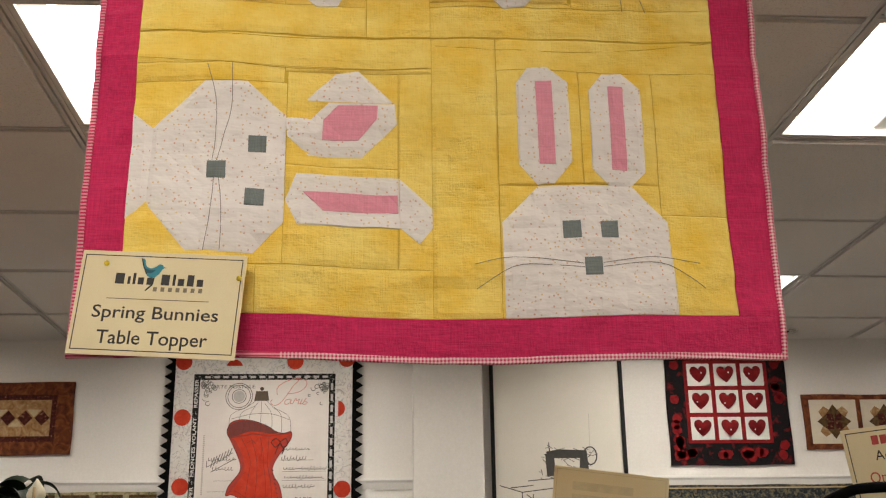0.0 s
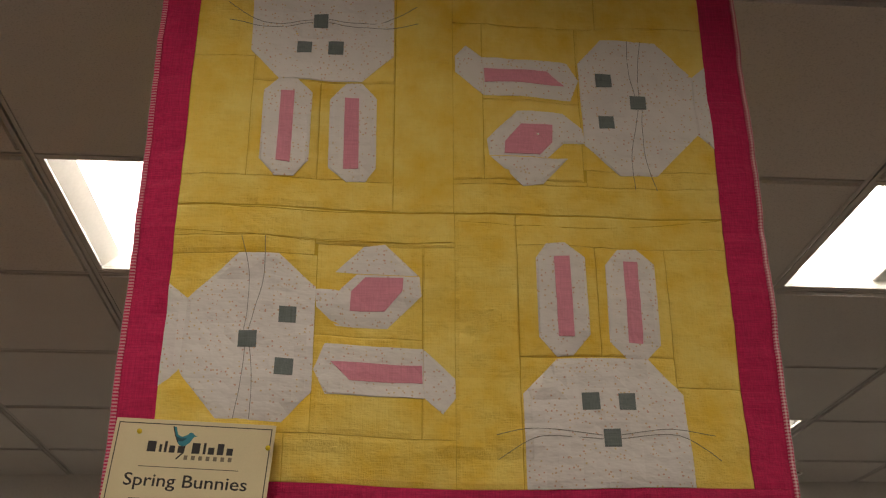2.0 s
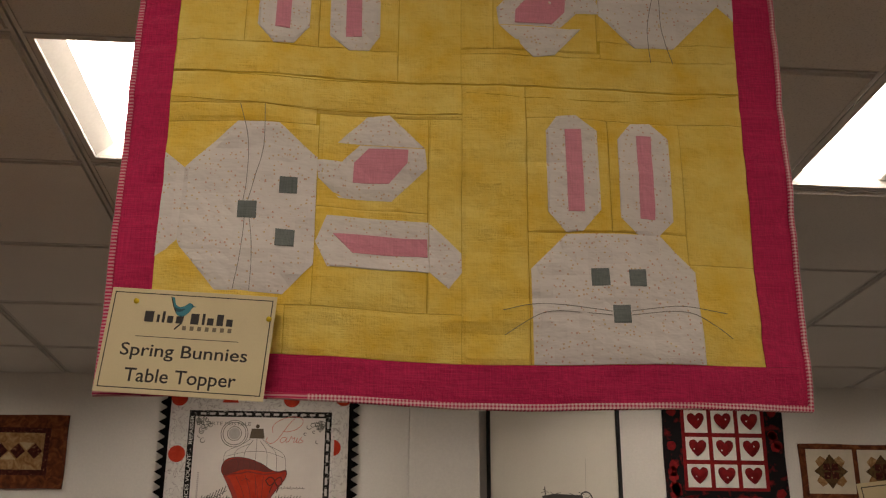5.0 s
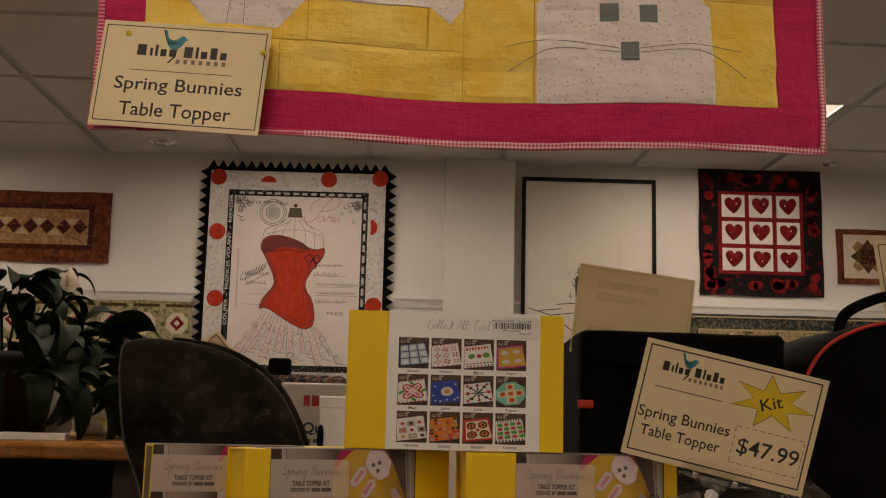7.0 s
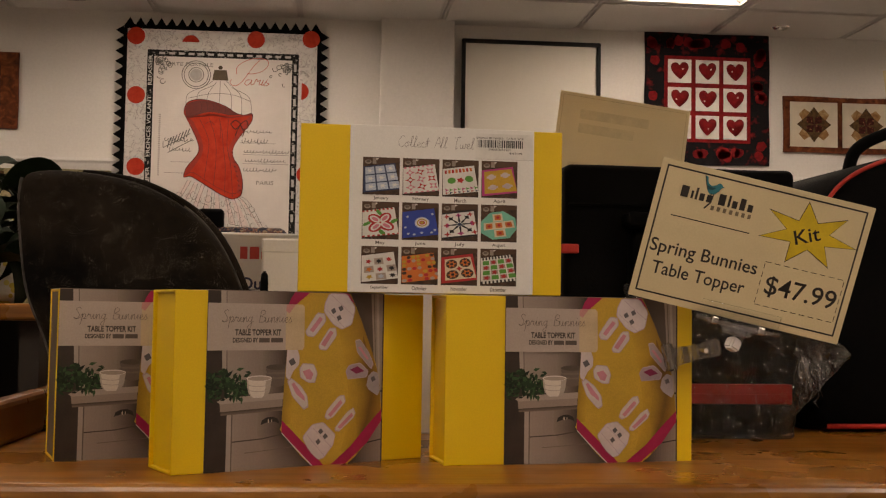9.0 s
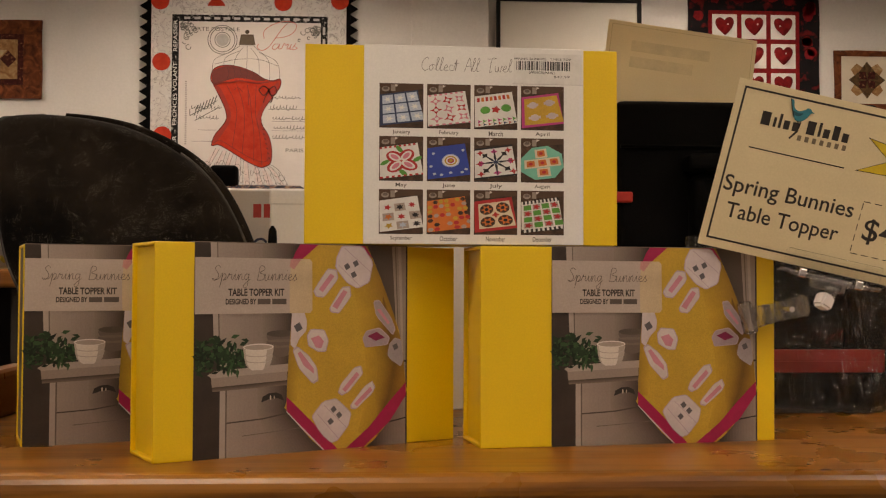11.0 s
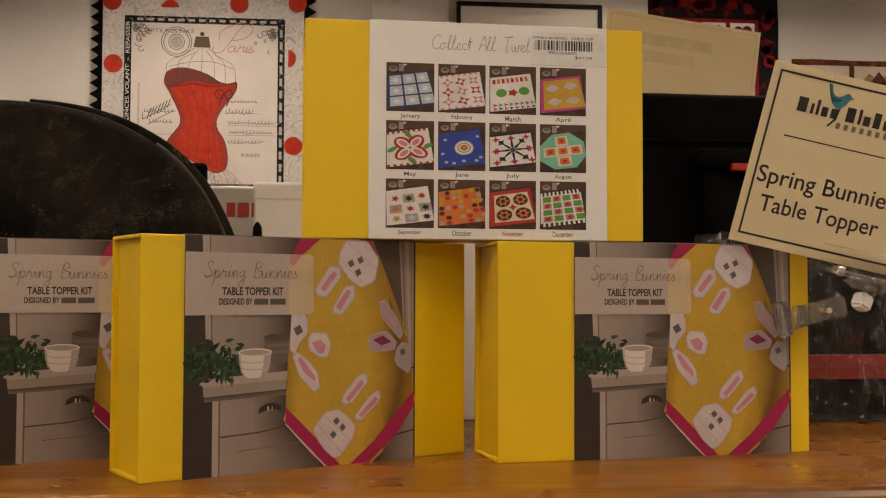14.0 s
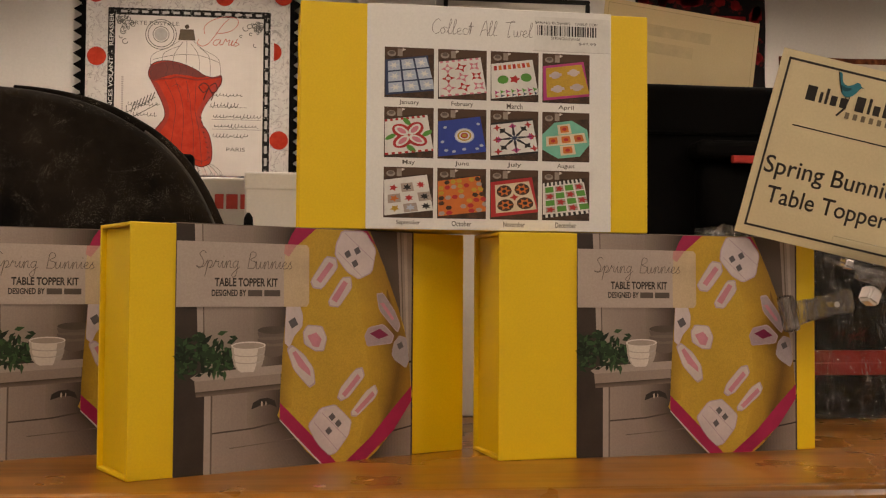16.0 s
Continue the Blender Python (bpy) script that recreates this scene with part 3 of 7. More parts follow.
PINK = [[(55.6, 36.0), (57.7, 36.1), (57.8, 24.8), (55.8, 24.9)], [(65.0, 35.6), (66.9, 35.5), (66.8, 24.0), (64.9, 24.1)],
        [(28.9, 30.5), (30.7, 32.5), (35.7, 32.6), (35.6, 30.8), (33.3, 27.9), (28.8, 27.8)], [(26.6, 20.7), (38.2, 20.8), (38.3, 18.5), (29.1, 18.3)]]
GREY = [rect(58.3, 15.1, 60.5, 17.4), rect(62.9, 15.0, 65.0, 17.2), rect(60.7, 10.3, 62.8, 12.6), rect(19.8, 25.7, 22.0, 27.9), rect(19.7, 18.5, 22.0, 20.8), rect(14.9, 22.2, 17.2, 24.4)]
for group_, mat, name, depth, puff in ((WHITE, WHITE_FLECK, "white_patch", 0.0052, 0.0012), (PINK, EAR_PINK, "ear_patch", 0.0072, 0.0006), (GREY, GREY_COTTON, "face_patch", 0.0072, 0.0006)):
    for pts in group_:
        for q in (pts, upper(pts)):
            part(name, sew(q, depth, 0.0016, puff=puff), mat, quilt)


def stitch(pts, r=0.00042, lift=0.0068):
    out = []
    for x, z in spline(pts, 6):
        x, z = Q0 + x / 100, QB + z / 100
        out.append((x, QY + drape(x, z) - lift, z + sag(x, z)))
    return tube(out, r, 5)


WHISKER = [[(47.5, 12.0), (52.1, 12.8), (60.6, 11.8)], [(47.7, 9.0), (52.1, 11.5), (56, 11.7), (60.6, 11.3)], [(62.9, 11.8), (69.4, 12.6), (75.0, 11.8)], [(62.9, 11.3), (70.1, 11.8), (75.4, 8.6)],
           [(14.4, 37.5), (15.6, 33), (15.8, 28), (15.5, 24.5)], [(17.5, 37.5), (17.6, 32), (16.6, 27), (16.1, 24.5)], [(15.8, 22.2), (15.7, 18), (15.0, 12.8)], [(16.4, 22.2), (17.0, 18), (17.0, 12.8)]]
for w in WHISKER:
    for q in (w, upper(w)):
        part("whisker_stitching", stitch(q), THREAD, quilt, "dark stitched whisker line")
# faint machine-quilting ridges over the ground and border, in the darker seam-shadow yellow
QUILTING = [[(5.6, 42.7), (20, 42.0), (42, 42.47)], [(43, 41.2), (60, 40.6), (79, 42.2)], [(5.6, 38.6), (22, 37.6), (42, 37.9)], [(51, 12.2), (60.6, 14.0)], [(62.8, 14.0), (71.5, 13.2)]]
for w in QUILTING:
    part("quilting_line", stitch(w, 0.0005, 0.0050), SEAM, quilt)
hang = thing("hanging_wire", "thin wire holding the quilt under the ceiling", "wire")
for x in (-0.2, 0.52):
    part("wire", tube([(x, QY, QB + 0.84), (x, QY, CEIL + 0.003)], 0.0012, 6), CHROME, hang)


# ---- cream cards with lettering ----
INK_DARK = ink(0.03, 0.024, 0.02)
TEAL = ink(0.03, 0.22, 0.28)
STAR = ink(0.72, 0.52, 0.03)
CW, CH = 0.195, 0.127


def bird(p, x, z, s, layer=2):
    """A plain small perched bird: cocked tail, round body, beak, wing and legs."""
    at = lambda pts: [(x + a * s, z + b * s) for a, b in pts]
    p.shape(at(spline([(-1.0, 1.0), (-0.72, 0.95), (-0.52, 0.35), (-0.1, 0.12), (0.35, 0.3), (0.62, 0.52), (0.9, 0.46), (1.02, 0.3), (1.28, 0.2), (0.98, 0.12), (0.72, -0.35), (0.3, -0.72), (-0.15, -0.72), (-0.5, -0.35), (-0.75, 0.25), (-1.0, 1.0)], 4)[:-1]), TEAL, layer)
    p.shape(at(spline([(-0.62, 0.1), (-0.1, -0.05), (0.35, -0.02), (0.05, -0.3), (-0.35, -0.3), (-0.62, 0.1)], 4)[:-1]), ink(0.012, 0.09, 0.12), layer + 1)
    p.stroke(at([(-1.0, 1.0), (-0.72, 0.2), (-0.4, -0.4)]), s * 0.09, INK_DARK, layer + 1)
    for a in (0.05, 0.32):
        p.stroke(at([(a, -0.7), (a - 0.04, -1.25)]), s * 0.08, INK_DARK, layer)


def emblem(p, x0, x1, z0, cap):
    """The maker's mark: a row of plain bars as tall and wide as its letters, a finer row below, and the bird."""
    w, x = x1 - x0, 0.0
    for width, height, drop in ((0.115, 1.0, 0), (0.035, 0.72, 0), (0.035, 1.05, 0), (0.075, 0.66, 0), (0.085, 0.66, 0.55), (0.03, 0, 0), (0.105, 1.0, 0), (0.035, 1.05, 0), (0.08, 0.66, 0), (0.085, 1.05, 0), (0.08, 0.66, 0)):
        if height:
            p.shape(rect(x0 + x * w, z0, x0 + (x + width * 0.86) * w, z0 + height * cap), INK_DARK, 1)
            if drop:
                p.stroke([(x0 + (x + width * 0.7) * w, z0), (x0 + x * w, z0 - drop * cap)], 0.14 * cap, INK_DARK, 1)
        x += width + 0.022
    for k in range(7):
        a = x0 + (0.43 + 0.083 * k) * w
        p.shape(rect(a, z0 - 0.60 * cap, a + 0.042 * w, z0 - 0.20 * cap), ink(0.22, 0.17, 0.11), 1)
    bird(p, x0 + 0.385 * w, z0 + 1.42 * cap, 0.125 * w, 3)


def shop_card(name, label, m, content, width=CW, height=CH):
    t = thing(name, label, "price card", m)
    card = part("card", block(0, width, 0, 0.0008, 0, height, 0.0002, 1), CREAM_CARD, t)
    p = Print()
    content(p)
    p.put("printing", card, None, "dark printed lettering")
    return t


def title_card(p):
    p.outline(0.004, 0.0055, CW - 0.004, CH - 0.005, 0.0012, INK_DARK)
    emblem(p, 0.0436, 0.1504, 0.0865, 0.0132)
    p.shape(rect(0.037, 0.0680, 0.157, 0.0688), INK_DARK)
    p.words("Spring Bunnies", 0.0229, 0.0398, 0.1700, 0.0600, INK_DARK, 0, 0, 0.008)
    p.words("Table Topper", 0.0325, 0.0085, 0.1610, 0.0300, INK_DARK, 0, 0, 0.008)


def kit_card(p):
    p.outline(0.005, 0.006, CW - 0.0055, CH - 0.005, 0.0015, INK_DARK)
    emblem(p, 0.0225, 0.0907, 0.0970, 0.0100)
    p.shape(rect(0.0189, 0.0783, 0.0913, 0.0792), INK_DARK)
    p.words("Spring Bunnies", 0.0080, 0.0402, 0.1068, 0.0560, INK_DARK, 0, 0, 0.008)
    p.words("Table Topper", 0.0144, 0.0207, 0.1002, 0.0360, INK_DARK, 0, 0, 0.008)
    star = []
    for k in range(14):
        a = radians(98 - 360 * k / 14)
        r = 1.0 if k % 2 == 0 else 0.44
        star.append((0.1425 + 0.0445 * r * math.cos(a), 0.0895 + 0.0285 * r * math.sin(a)))
    p.shape([(0.1425 + (x - 0.1425) * 1.035, 0.0895 + (z - 0.0895) * 1.05) for x, z in star], INK_DARK, 0)
    p.shape(star, STAR, 1)
    p.words("Kit", 0.1305, 0.0825, 0.1535, 0.0955, INK_DARK, 2, 0, 0.008, 24)
    for k in range(9):
        for z in (0.0180, 0.0575):
            p.shape(rect(0.1125 + 0.0083 * k, z, 0.1125 + 0.0083 * k + 0.0053, z + 0.0006), INK_DARK)
    for k in range(5):
        for x in (0.1120, 0.1850):
            p.shape(rect(x, 0.0195 + 0.0080 * k, x + 0.0006, 0.0195 + 0.0080 * k + 0.005), INK_DARK)
    p.words("$47.99", 0.1175, 0.0270, 0.1830, 0.0465, INK_DARK, 0, 0, 0.008)


shop_card("title_card", "cream printed title card pinned to the quilt's lower corner", pose(-0.262, 1.1555, 1.700, -4, 3.6, -4), title_card)
pins = ((-0.222, 1.806, 1.151), (-0.067, 1.785, 1.143))
for k, (x, z, y) in enumerate(pins):
    t = thing("straight_pin", "yellow-headed straight pin through the quilt", "pin", pose(x, y, z), "pins")
    bm = bmesh.new()
    bmesh.ops.create_uvsphere(bm, u_segments=12, v_segments=8, radius=0.0032)
    part("head", bm, PEARL, t, "", None, True)
    part("shaft", tube([(0, 0, 0), (-0.006, 0.012, 0.004), (-0.02, 0.018, 0.006)], 0.0004, 5), CHROME, t)

PRICE = pose(0.3373, 1.1463, 1.3509, 9.8, 12.65, -3.6)
shop_card("price_card", "cream price card with a yellow star, tilted in a clear clip", PRICE, kit_card)


def sign_clip():
    """Clear sign holder: a jaw under the card, a white ball joint and a clamp arm gripping the box."""
    t = thing("sign_clip", "clear acrylic sign clip with white ball joint on the box", "sign clip")
    part("jaw", block(0.066, 0.139, -0.0035, -0.0012, -0.004, 0.0125, 0.0008), JAW, t, "", PRICE)
    part("jaw", block(0.066, 0.139, 0.0018, 0.004, -0.004, 0.010, 0.0008), JAW, t, "", PRICE)
    part("jaw_lip", tube([(0.064, -0.003, -0.004), (0.080, -0.0045, -0.0055), (0.100, -0.005, -0.0045), (0.120, -0.0045, -0.006), (0.141, -0.003, -0.004)], 0.0019, 6), ACRYLIC, t, "", PRICE, True)
    for x in (0.078, 0.121):
        part("spring_band", block(x, x + 0.006, -0.006, 0.005, -0.0075, -0.0005, 0.001), CHROME, t, "small bright spring band", PRICE)
    part("jaw_foot", block(0.090, 0.116, -0.005, 0.005, -0.0135, -0.006, 0.002), ACRYLIC, t, "", PRICE)
    part("neck", tube([(0.441, 1.146, 1.3175), (0.440, 1.146, 1.314), (0.437, 1.146, 1.309)], 0.0048, 10), ACRYLIC, t, "", None, True)
    bm = bmesh.new()
    bmesh.ops.create_cube(bm, size=0.0115, matrix=pose(0.4345, 1.146, 1.3070, 0, 28, 20))
    bmesh.ops.bevel(bm, geom=bm.edges[:], offset=0.002, segments=2, affect="EDGES")
    part("joint", bm, TRIM, t, "white plastic joint block")
    m = pose(0.4015, 1.1485, 1.2995, 0, -12, 8)
    bm = bmesh.new()
    bmesh.ops.create_cube(bm, size=1.0, matrix=Matrix.Diagonal((0.046, 0.009, 0.0165, 1)))
    bmesh.ops.subdivide_edges(bm, edges=[e for e in bm.edges if abs(e.verts[0].co.x - e.verts[1].co.x) > 0.01], cuts=5)
    for v in bm.verts:
        v.co.z *= 0.82 + 0.22 * abs(v.co.x / 0.023) ** 1.5
    bmesh.ops.bevel(bm, geom=[e for e in bm.edges if e.calc_face_angle(0) > 0.6], offset=0.002, segments=2, affect="EDGES")
    part("clamp_arm", bm, ACRYLIC, t, "", m)
    for x in (-0.012, -0.002, 0.008, 0.016):
        part("rib", block(x, x + 0.0018, -0.006, 0.005, -0.0075, 0.0075, 0.0006), ACRYLIC, t, "raised clear rib", m)
    part("clamp_pad", block(-0.0045, 0.0045, -0.006, 0.004, -0.0125, 0.0125, 0.002), ACRYLIC, t, "", pose(0.3755, 1.1475, 1.2945, 0, -14, 8))
    part("spring_pin", tube([(0.408, 1.141, 1.301), (0.408, 1.154, 1.301)], 0.0022, 8), CHROME, t)


sign_clip()


# ---- boxed kits ----
BW, BD, BH = 0.2336, 0.0541, 0.147
SLW = 0.1647
DIM, BEIGE, PALE, DEEP = photo_ink(0.026, 0.019, 0.014), photo_ink(0.26, 0.205, 0.172, 0.10), photo_ink(0.35, 0.283, 0.243, 0.07), photo_ink(0.036, 0.024, 0.018)
MIDGREY, GREEN, GREEN2, DEEPGREEN = photo_ink(0.125, 0.092, 0.072), photo_ink(0.011, 0.030, 0.010), photo_ink(0.028, 0.070, 0.022), photo_ink(0.004, 0.010, 0.004)
CHINA, CHINA2 = photo_ink(0.60, 0.53, 0.47, 0.06), photo_ink(0.27, 0.22, 0.18, 0.1)
GOLD = photo_ink(0.46, 0.285, 0.030, 0.07, 26, 0.12, 1100)
SHADOW_P = photo_ink(0.065, 0.046, 0.035)
ROSE, LILAC, EARP, SLATE = ink(0.351, 0.00936, 0.0663), ink(0.56, 0.475, 0.475), ink(0.55, 0.22, 0.28), ink(0.101, 0.0936, 0.101)


def written(p, text, x0, z0, x1, height, width, mat, layer):
    """Thin joined handwriting, each letter one looping stroke."""
    glyph = {
        "S": [(0.95, 1.9), (0.6, 2.2), (0.25, 1.8), (0.6, 1.2), (0.8, 0.6), (0.4, 0.0), (0.0, 0.3), (0.6, 0.1), (1.0, 0.4)],
        "p": [(0.0, 0.5), (0.25, 1.0), (0.2, 0.0), (0.1, -1.0), (0.2, -0.2), (0.35, 0.8), (0.65, 0.95), (0.75, 0.45), (0.45, 0.02), (0.9, 0.2)],
        "r": [(0.0, 0.2), (0.25, 1.05), (0.3, 0.8), (0.6, 0.85), (0.55, 0.3), (0.8, 0.1)],
        "i": [(0.0, 0.2), (0.25, 0.95), (0.25, 0.2), (0.5, 0.1)],
        "n": [(0.0, 0.2), (0.2, 0.95), (0.2, 0.0), (0.35, 0.75), (0.6, 0.95), (0.65, 0.15), (0.9, 0.15)],
        "g": [(0.6, 0.85), (0.3, 0.95), (0.05, 0.5), (0.3, 0.05), (0.6, 0.6), (0.62, 0.9), (0.55, -0.8), (0.2, -1.1), (0.1, -0.7), (0.85, 0.2)],
        "B": [(0.2, 2.0), (0.1, 0.0), (0.25, 2.0), (0.75, 2.1), (0.85, 1.6), (0.3, 1.15), (0.95, 0.8), (0.8, 0.1), (0.1, 0.05)],
        "u": [(0.0, 0.8), (0.1, 0.9), (0.15, 0.1), (0.45, 0.1), (0.6, 0.9), (0.62, 0.15), (0.9, 0.15)],
        "e": [(0.0, 0.3), (0.5, 0.65), (0.35, 0.98), (0.1, 0.6), (0.25, 0.05), (0.7, 0.15)],
        "s": [(0.0, 0.15), (0.35, 1.0), (0.3, 0.7), (0.55, 0.25), (0.2, 0.0)],
        "C": [(0.9, 1.8), (0.6, 2.1), (0.1, 1.4), (0.1, 0.5), (0.5, 0.0), (1.0, 0.3)],
        "o": [(0.4, 0.95), (0.05, 0.6), (0.25, 0.05), (0.6, 0.4), (0.4, 0.95), (0.85, 0.85)],
        "l": [(0.0, 0.2), (0.4, 1.7), (0.25, 2.1), (0.15, 1.2), (0.2, 0.1), (0.55, 0.15)],
        "c": [(0.55, 0.8), (0.25, 0.95), (0.05, 0.5), (0.3, 0.05), (0.7, 0.2)],
        "t": [(0.0, 0.3), (0.25, 1.8), (0.2, 0.1), (0.3, 1.2), (0.0, 1.2), (0.55, 1.25)],
        "A": [(0.0, 0.0), (0.5, 2.1), (0.9, 0.0), (0.75, 0.8), (0.2, 0.75)],
        "T": [(0.0, 2.0), (1.1, 2.1), (0.6, 2.05), (0.45, 0.0), (0.7, 0.1)],
        "w": [(0.0, 0.9), (0.1, 0.1), (0.4, 0.15), (0.45, 0.8), (0.55, 0.1), (0.8, 0.15), (0.85, 0.9), (1.05, 0.8)],
    }
    span = sum(max(q[0] for q in glyph[c]) if c in glyph else 0.9 for c in text)
    kx, kz, x = (x1 - x0) / span, height / 2.1, 0.0
    for c in text:
        if c not in glyph:
            x += 0.9
            continue
        pts = [(x0 + kx * (x + a) + 0.12 * kz * b, z0 + kz * b) for a, b in glyph[c]]
        p.stroke(spline(pts, 5), width, mat, layer)
        if c == "i":
            p.disc(x0 + kx * (x + 0.3) + 0.2 * kz, z0 + kz * 1.5, width * 0.7, mat, layer, None, 8)
        x += max(q[0] for q in glyph[c])


def fade(p, a, b, ca, cb, layer, n=6, var=0.10):
    """Soft tone in a printed photograph: strips from line a to line b, colour ca to cb."""
    n *= 2
    for i in range(n):
        f, g, h = i / n, (i + 1) / n, (i + 0.5) / n
        lo = [((u[0] + (w[0] - u[0]) * f) * 0.001 * PRINT_X, (u[1] + (w[1] - u[1]) * f) * 0.001) for u, w in zip(a, b)]
        hi = [((u[0] + (w[0] - u[0]) * g) * 0.001 * PRINT_X, (u[1] + (w[1] - u[1]) * g) * 0.001) for u, w in zip(a, b)]
        p.shape(lo + hi[::-1], photo_ink(*[s + (e - s) * h for s, e in zip(ca, cb)], var), layer)


WALL_C, SHADE_C, GOLD_C, FOLD_C = (0.255, 0.198, 0.165), (0.042, 0.026, 0.018), (0.44, 0.265, 0.024), (0.13, 0.062, 0.008)
STITCH = ink(0.42, 0.32, 0.36)
PRINT_X = 0.978


def kitchen_photo(p):
    """The printed scene on the kit's sleeve, in metres from the lower corner."""
    k = 0.001

    def s(pts, mat, layer):
        p.shape([(min(a * PRINT_X, 164.6) * k, b * k) for a, b in pts], mat, layer)

    def patch(pts, mat, layer, edge=1.09):
        """An applique with softly rounded corners and a stitched rim."""
        pts = [(u[0] + (v[0] - u[0]) * f, u[1] + (v[1] - u[1]) * f) for u, v in zip(pts, pts[1:] + pts[:1]) for f in (0.11, 0.89)]
        cx, cz = sum(q[0] for q in pts) / len(pts), sum(q[1] for q in pts) / len(pts)
        s([(min(166.8, cx + (a - cx) * edge), cz + (b - cz) * edge) for a, b in pts], STITCH, layer - 0.5)
        s(pts, mat, layer)

    def eye(u, z, r, deg):
        s(turned(rect(-r, -r, r, r), u, z, deg, 1.0), SLATE, 12)

    s(rect(0, 0, 168.4, 147), DEEP, 0)
    # back wall, its door frame and the corner in shade
    fade(p, [(16.2, 147), (16.9, 78.5), (16.9, 62)], [(56.2, 147), (56.2, 77.7), (56.2, 62)], (0.31, 0.248, 0.212), (0.215, 0.165, 0.136), 1, 6, 0.05)
    fade(p, [(49.5, 147), (51.1, 60.3)], [(76.5, 147), (72, 60.8)], (0.215, 0.165, 0.136), SHADE_C, 2, 8, 0.06)
    s([(11.1, 147), (15.8, 147), (17.6, 79.5), (14, 79.5)], PALE, 3)
    s([(15.8, 147), (16.5, 147), (18.4, 79.5), (17.6, 79.5)], MIDGREY, 3)
    # cupboard beyond the cloth
    fade(p, [(131.2, 147), (152.8, 84.6), (164.3, 62.7)], [(155.9, 147), (157.7, 84.6), (167, 62.6)], SHADE_C, (0.085, 0.06, 0.046), 1)
    s([(154.6, 147), (167, 147), (167, 58.9), (162.5, 62.7), (158.6, 84.5)], BEIGE, 2)
    s([(159.9, 147), (162.5, 147), (165.2, 66.3), (163.4, 66.3)], PALE, 3)
    s([(157.2, 147), (158.1, 147), (160.8, 80.9), (159.9, 80.9)], MIDGREY, 3)
    s([(163.4, 62), (167, 62.2), (167, 60.8), (163.4, 60.5)], DEEP, 4)
    fade(p, [(167, 62.6), (167, 0)], [(137.6, 9.9), (137.6, 0)], WALL_C, SHADE_C, 2)
    s([(150.2, 17), (167, 19.6), (167, 18.6), (150.2, 15.9)], DEEP, 4)
    # counter and drawers
    fade(p, [(19.1, 48.5), (19.1, 0)], [(60, 51.5), (60, 0)], (0.30, 0.238, 0.202), (0.215, 0.163, 0.134), 2, 6, 0.05)
    s([(60, 51.5), (60, 0), (114.3, 0), (69.1, 48.4), (69.1, 51.8)], photo_ink(*WALL_C, 0.06), 2)
    fade(p, [(46.7, 49.3), (46.7, 29.2), (58.9, 0)], [(70.6, 51.8), (70.6, 29.3), (100.3, 0)], (0.225, 0.170, 0.140), (0.040, 0.025, 0.018), 4, 8, 0.05)
    s([(18.7, 48.2), (22.8, 48.4), (22.8, 0), (18.7, 0)], PALE, 5)
    s([(22.8, 48.4), (23.9, 48.3), (23.9, 0), (22.8, 0)], MIDGREY, 5)
    s([(23.9, 24.2), (50.5, 25.6), (69.8, 28.6), (69.8, 27.6), (50.5, 24.6), (23.9, 23.2)], SHADOW_P, 5)
    s([(35.4, 14.5), (62, 16.2), (81.7, 17.7), (81.7, 17), (62, 15.5), (35.4, 13.9)], MIDGREY, 5)
    s([(23.9, 47), (46.7, 48.3), (46.7, 49), (23.9, 47.6)], MIDGREY, 5)
    s([(9.7, 56.8), (15.1, 59.5), (69.8, 62.7), (69.8, 57.3), (12.6, 54.7)], PALE, 5)
    s([(12.2, 54.7), (69.1, 57.3), (69.1, 51.2), (12.9, 48.4)], photo_ink(0.27, 0.212, 0.178, 0.07), 6)
    fade(p, [(12.9, 48.4), (69.1, 51.2)], [(13.3, 45.5), (69.1, 47.7)], (0.05, 0.034, 0.025), (0.17, 0.125, 0.097), 6, 3)
    s([(49.3, 36.5), (50.5, 40.4), (55.1, 42.6), (60.5, 43), (65.1, 41.1), (66.7, 37), (62, 38.9), (56.2, 38.8)], DIM, 7)
    s(ring_pts(56.4, 39.6, 0.6, 1.7, 10), photo_ink(0.50, 0.42, 0.34, 0.1), 8)
    s(ring_pts(59.2, 39.6, 0.4, 1.4, 10), photo_ink(0.42, 0.35, 0.28, 0.1), 8)
    # greenery
    rnd = random.Random(5)
    for i in range(230):
        cx, cz = rnd.uniform(2, 37), 69 + rnd.gauss(0, 5.5) + 4 * math.sin(i)
        if 57 < cz < 86:
            s(turned([(-3.6, 0), (-1.2, 1.6), (3.6, 0.4), (-0.8, -1.5)], cx, cz, rnd.uniform(0, 360), rnd.uniform(0.6, 1.1)), (GREEN, GREEN, DEEPGREEN, GREEN2)[i % 4], 5 + i * 0.01)
    # bowls
    for cz in (75, 79, 83):
        s(ring_pts(64, cz, 11, 7.5, 16, 180, 360), photo_ink(0.12, 0.09, 0.072, 0.1), 3 + cz * 0.02)
        s(ring_pts(64, cz, 11, 1.0, 16), photo_ink(0.15, 0.115, 0.092, 0.1), 3.1 + cz * 0.02)
    s(ring_pts(64, 84, 11, 2.4, 18), photo_ink(0.08, 0.06, 0.047), 5)
    side = [(11.4, 75), (11.3, 72), (10.6, 70.2), (10.9, 68), (9.9, 65.8), (9.8, 64), (7.6, 60.6), (4.8, 59)]
    s([(47 + a, b) for a, b in side] + [(47 - a, b) for a, b in side[::-1]], CHINA, 8)
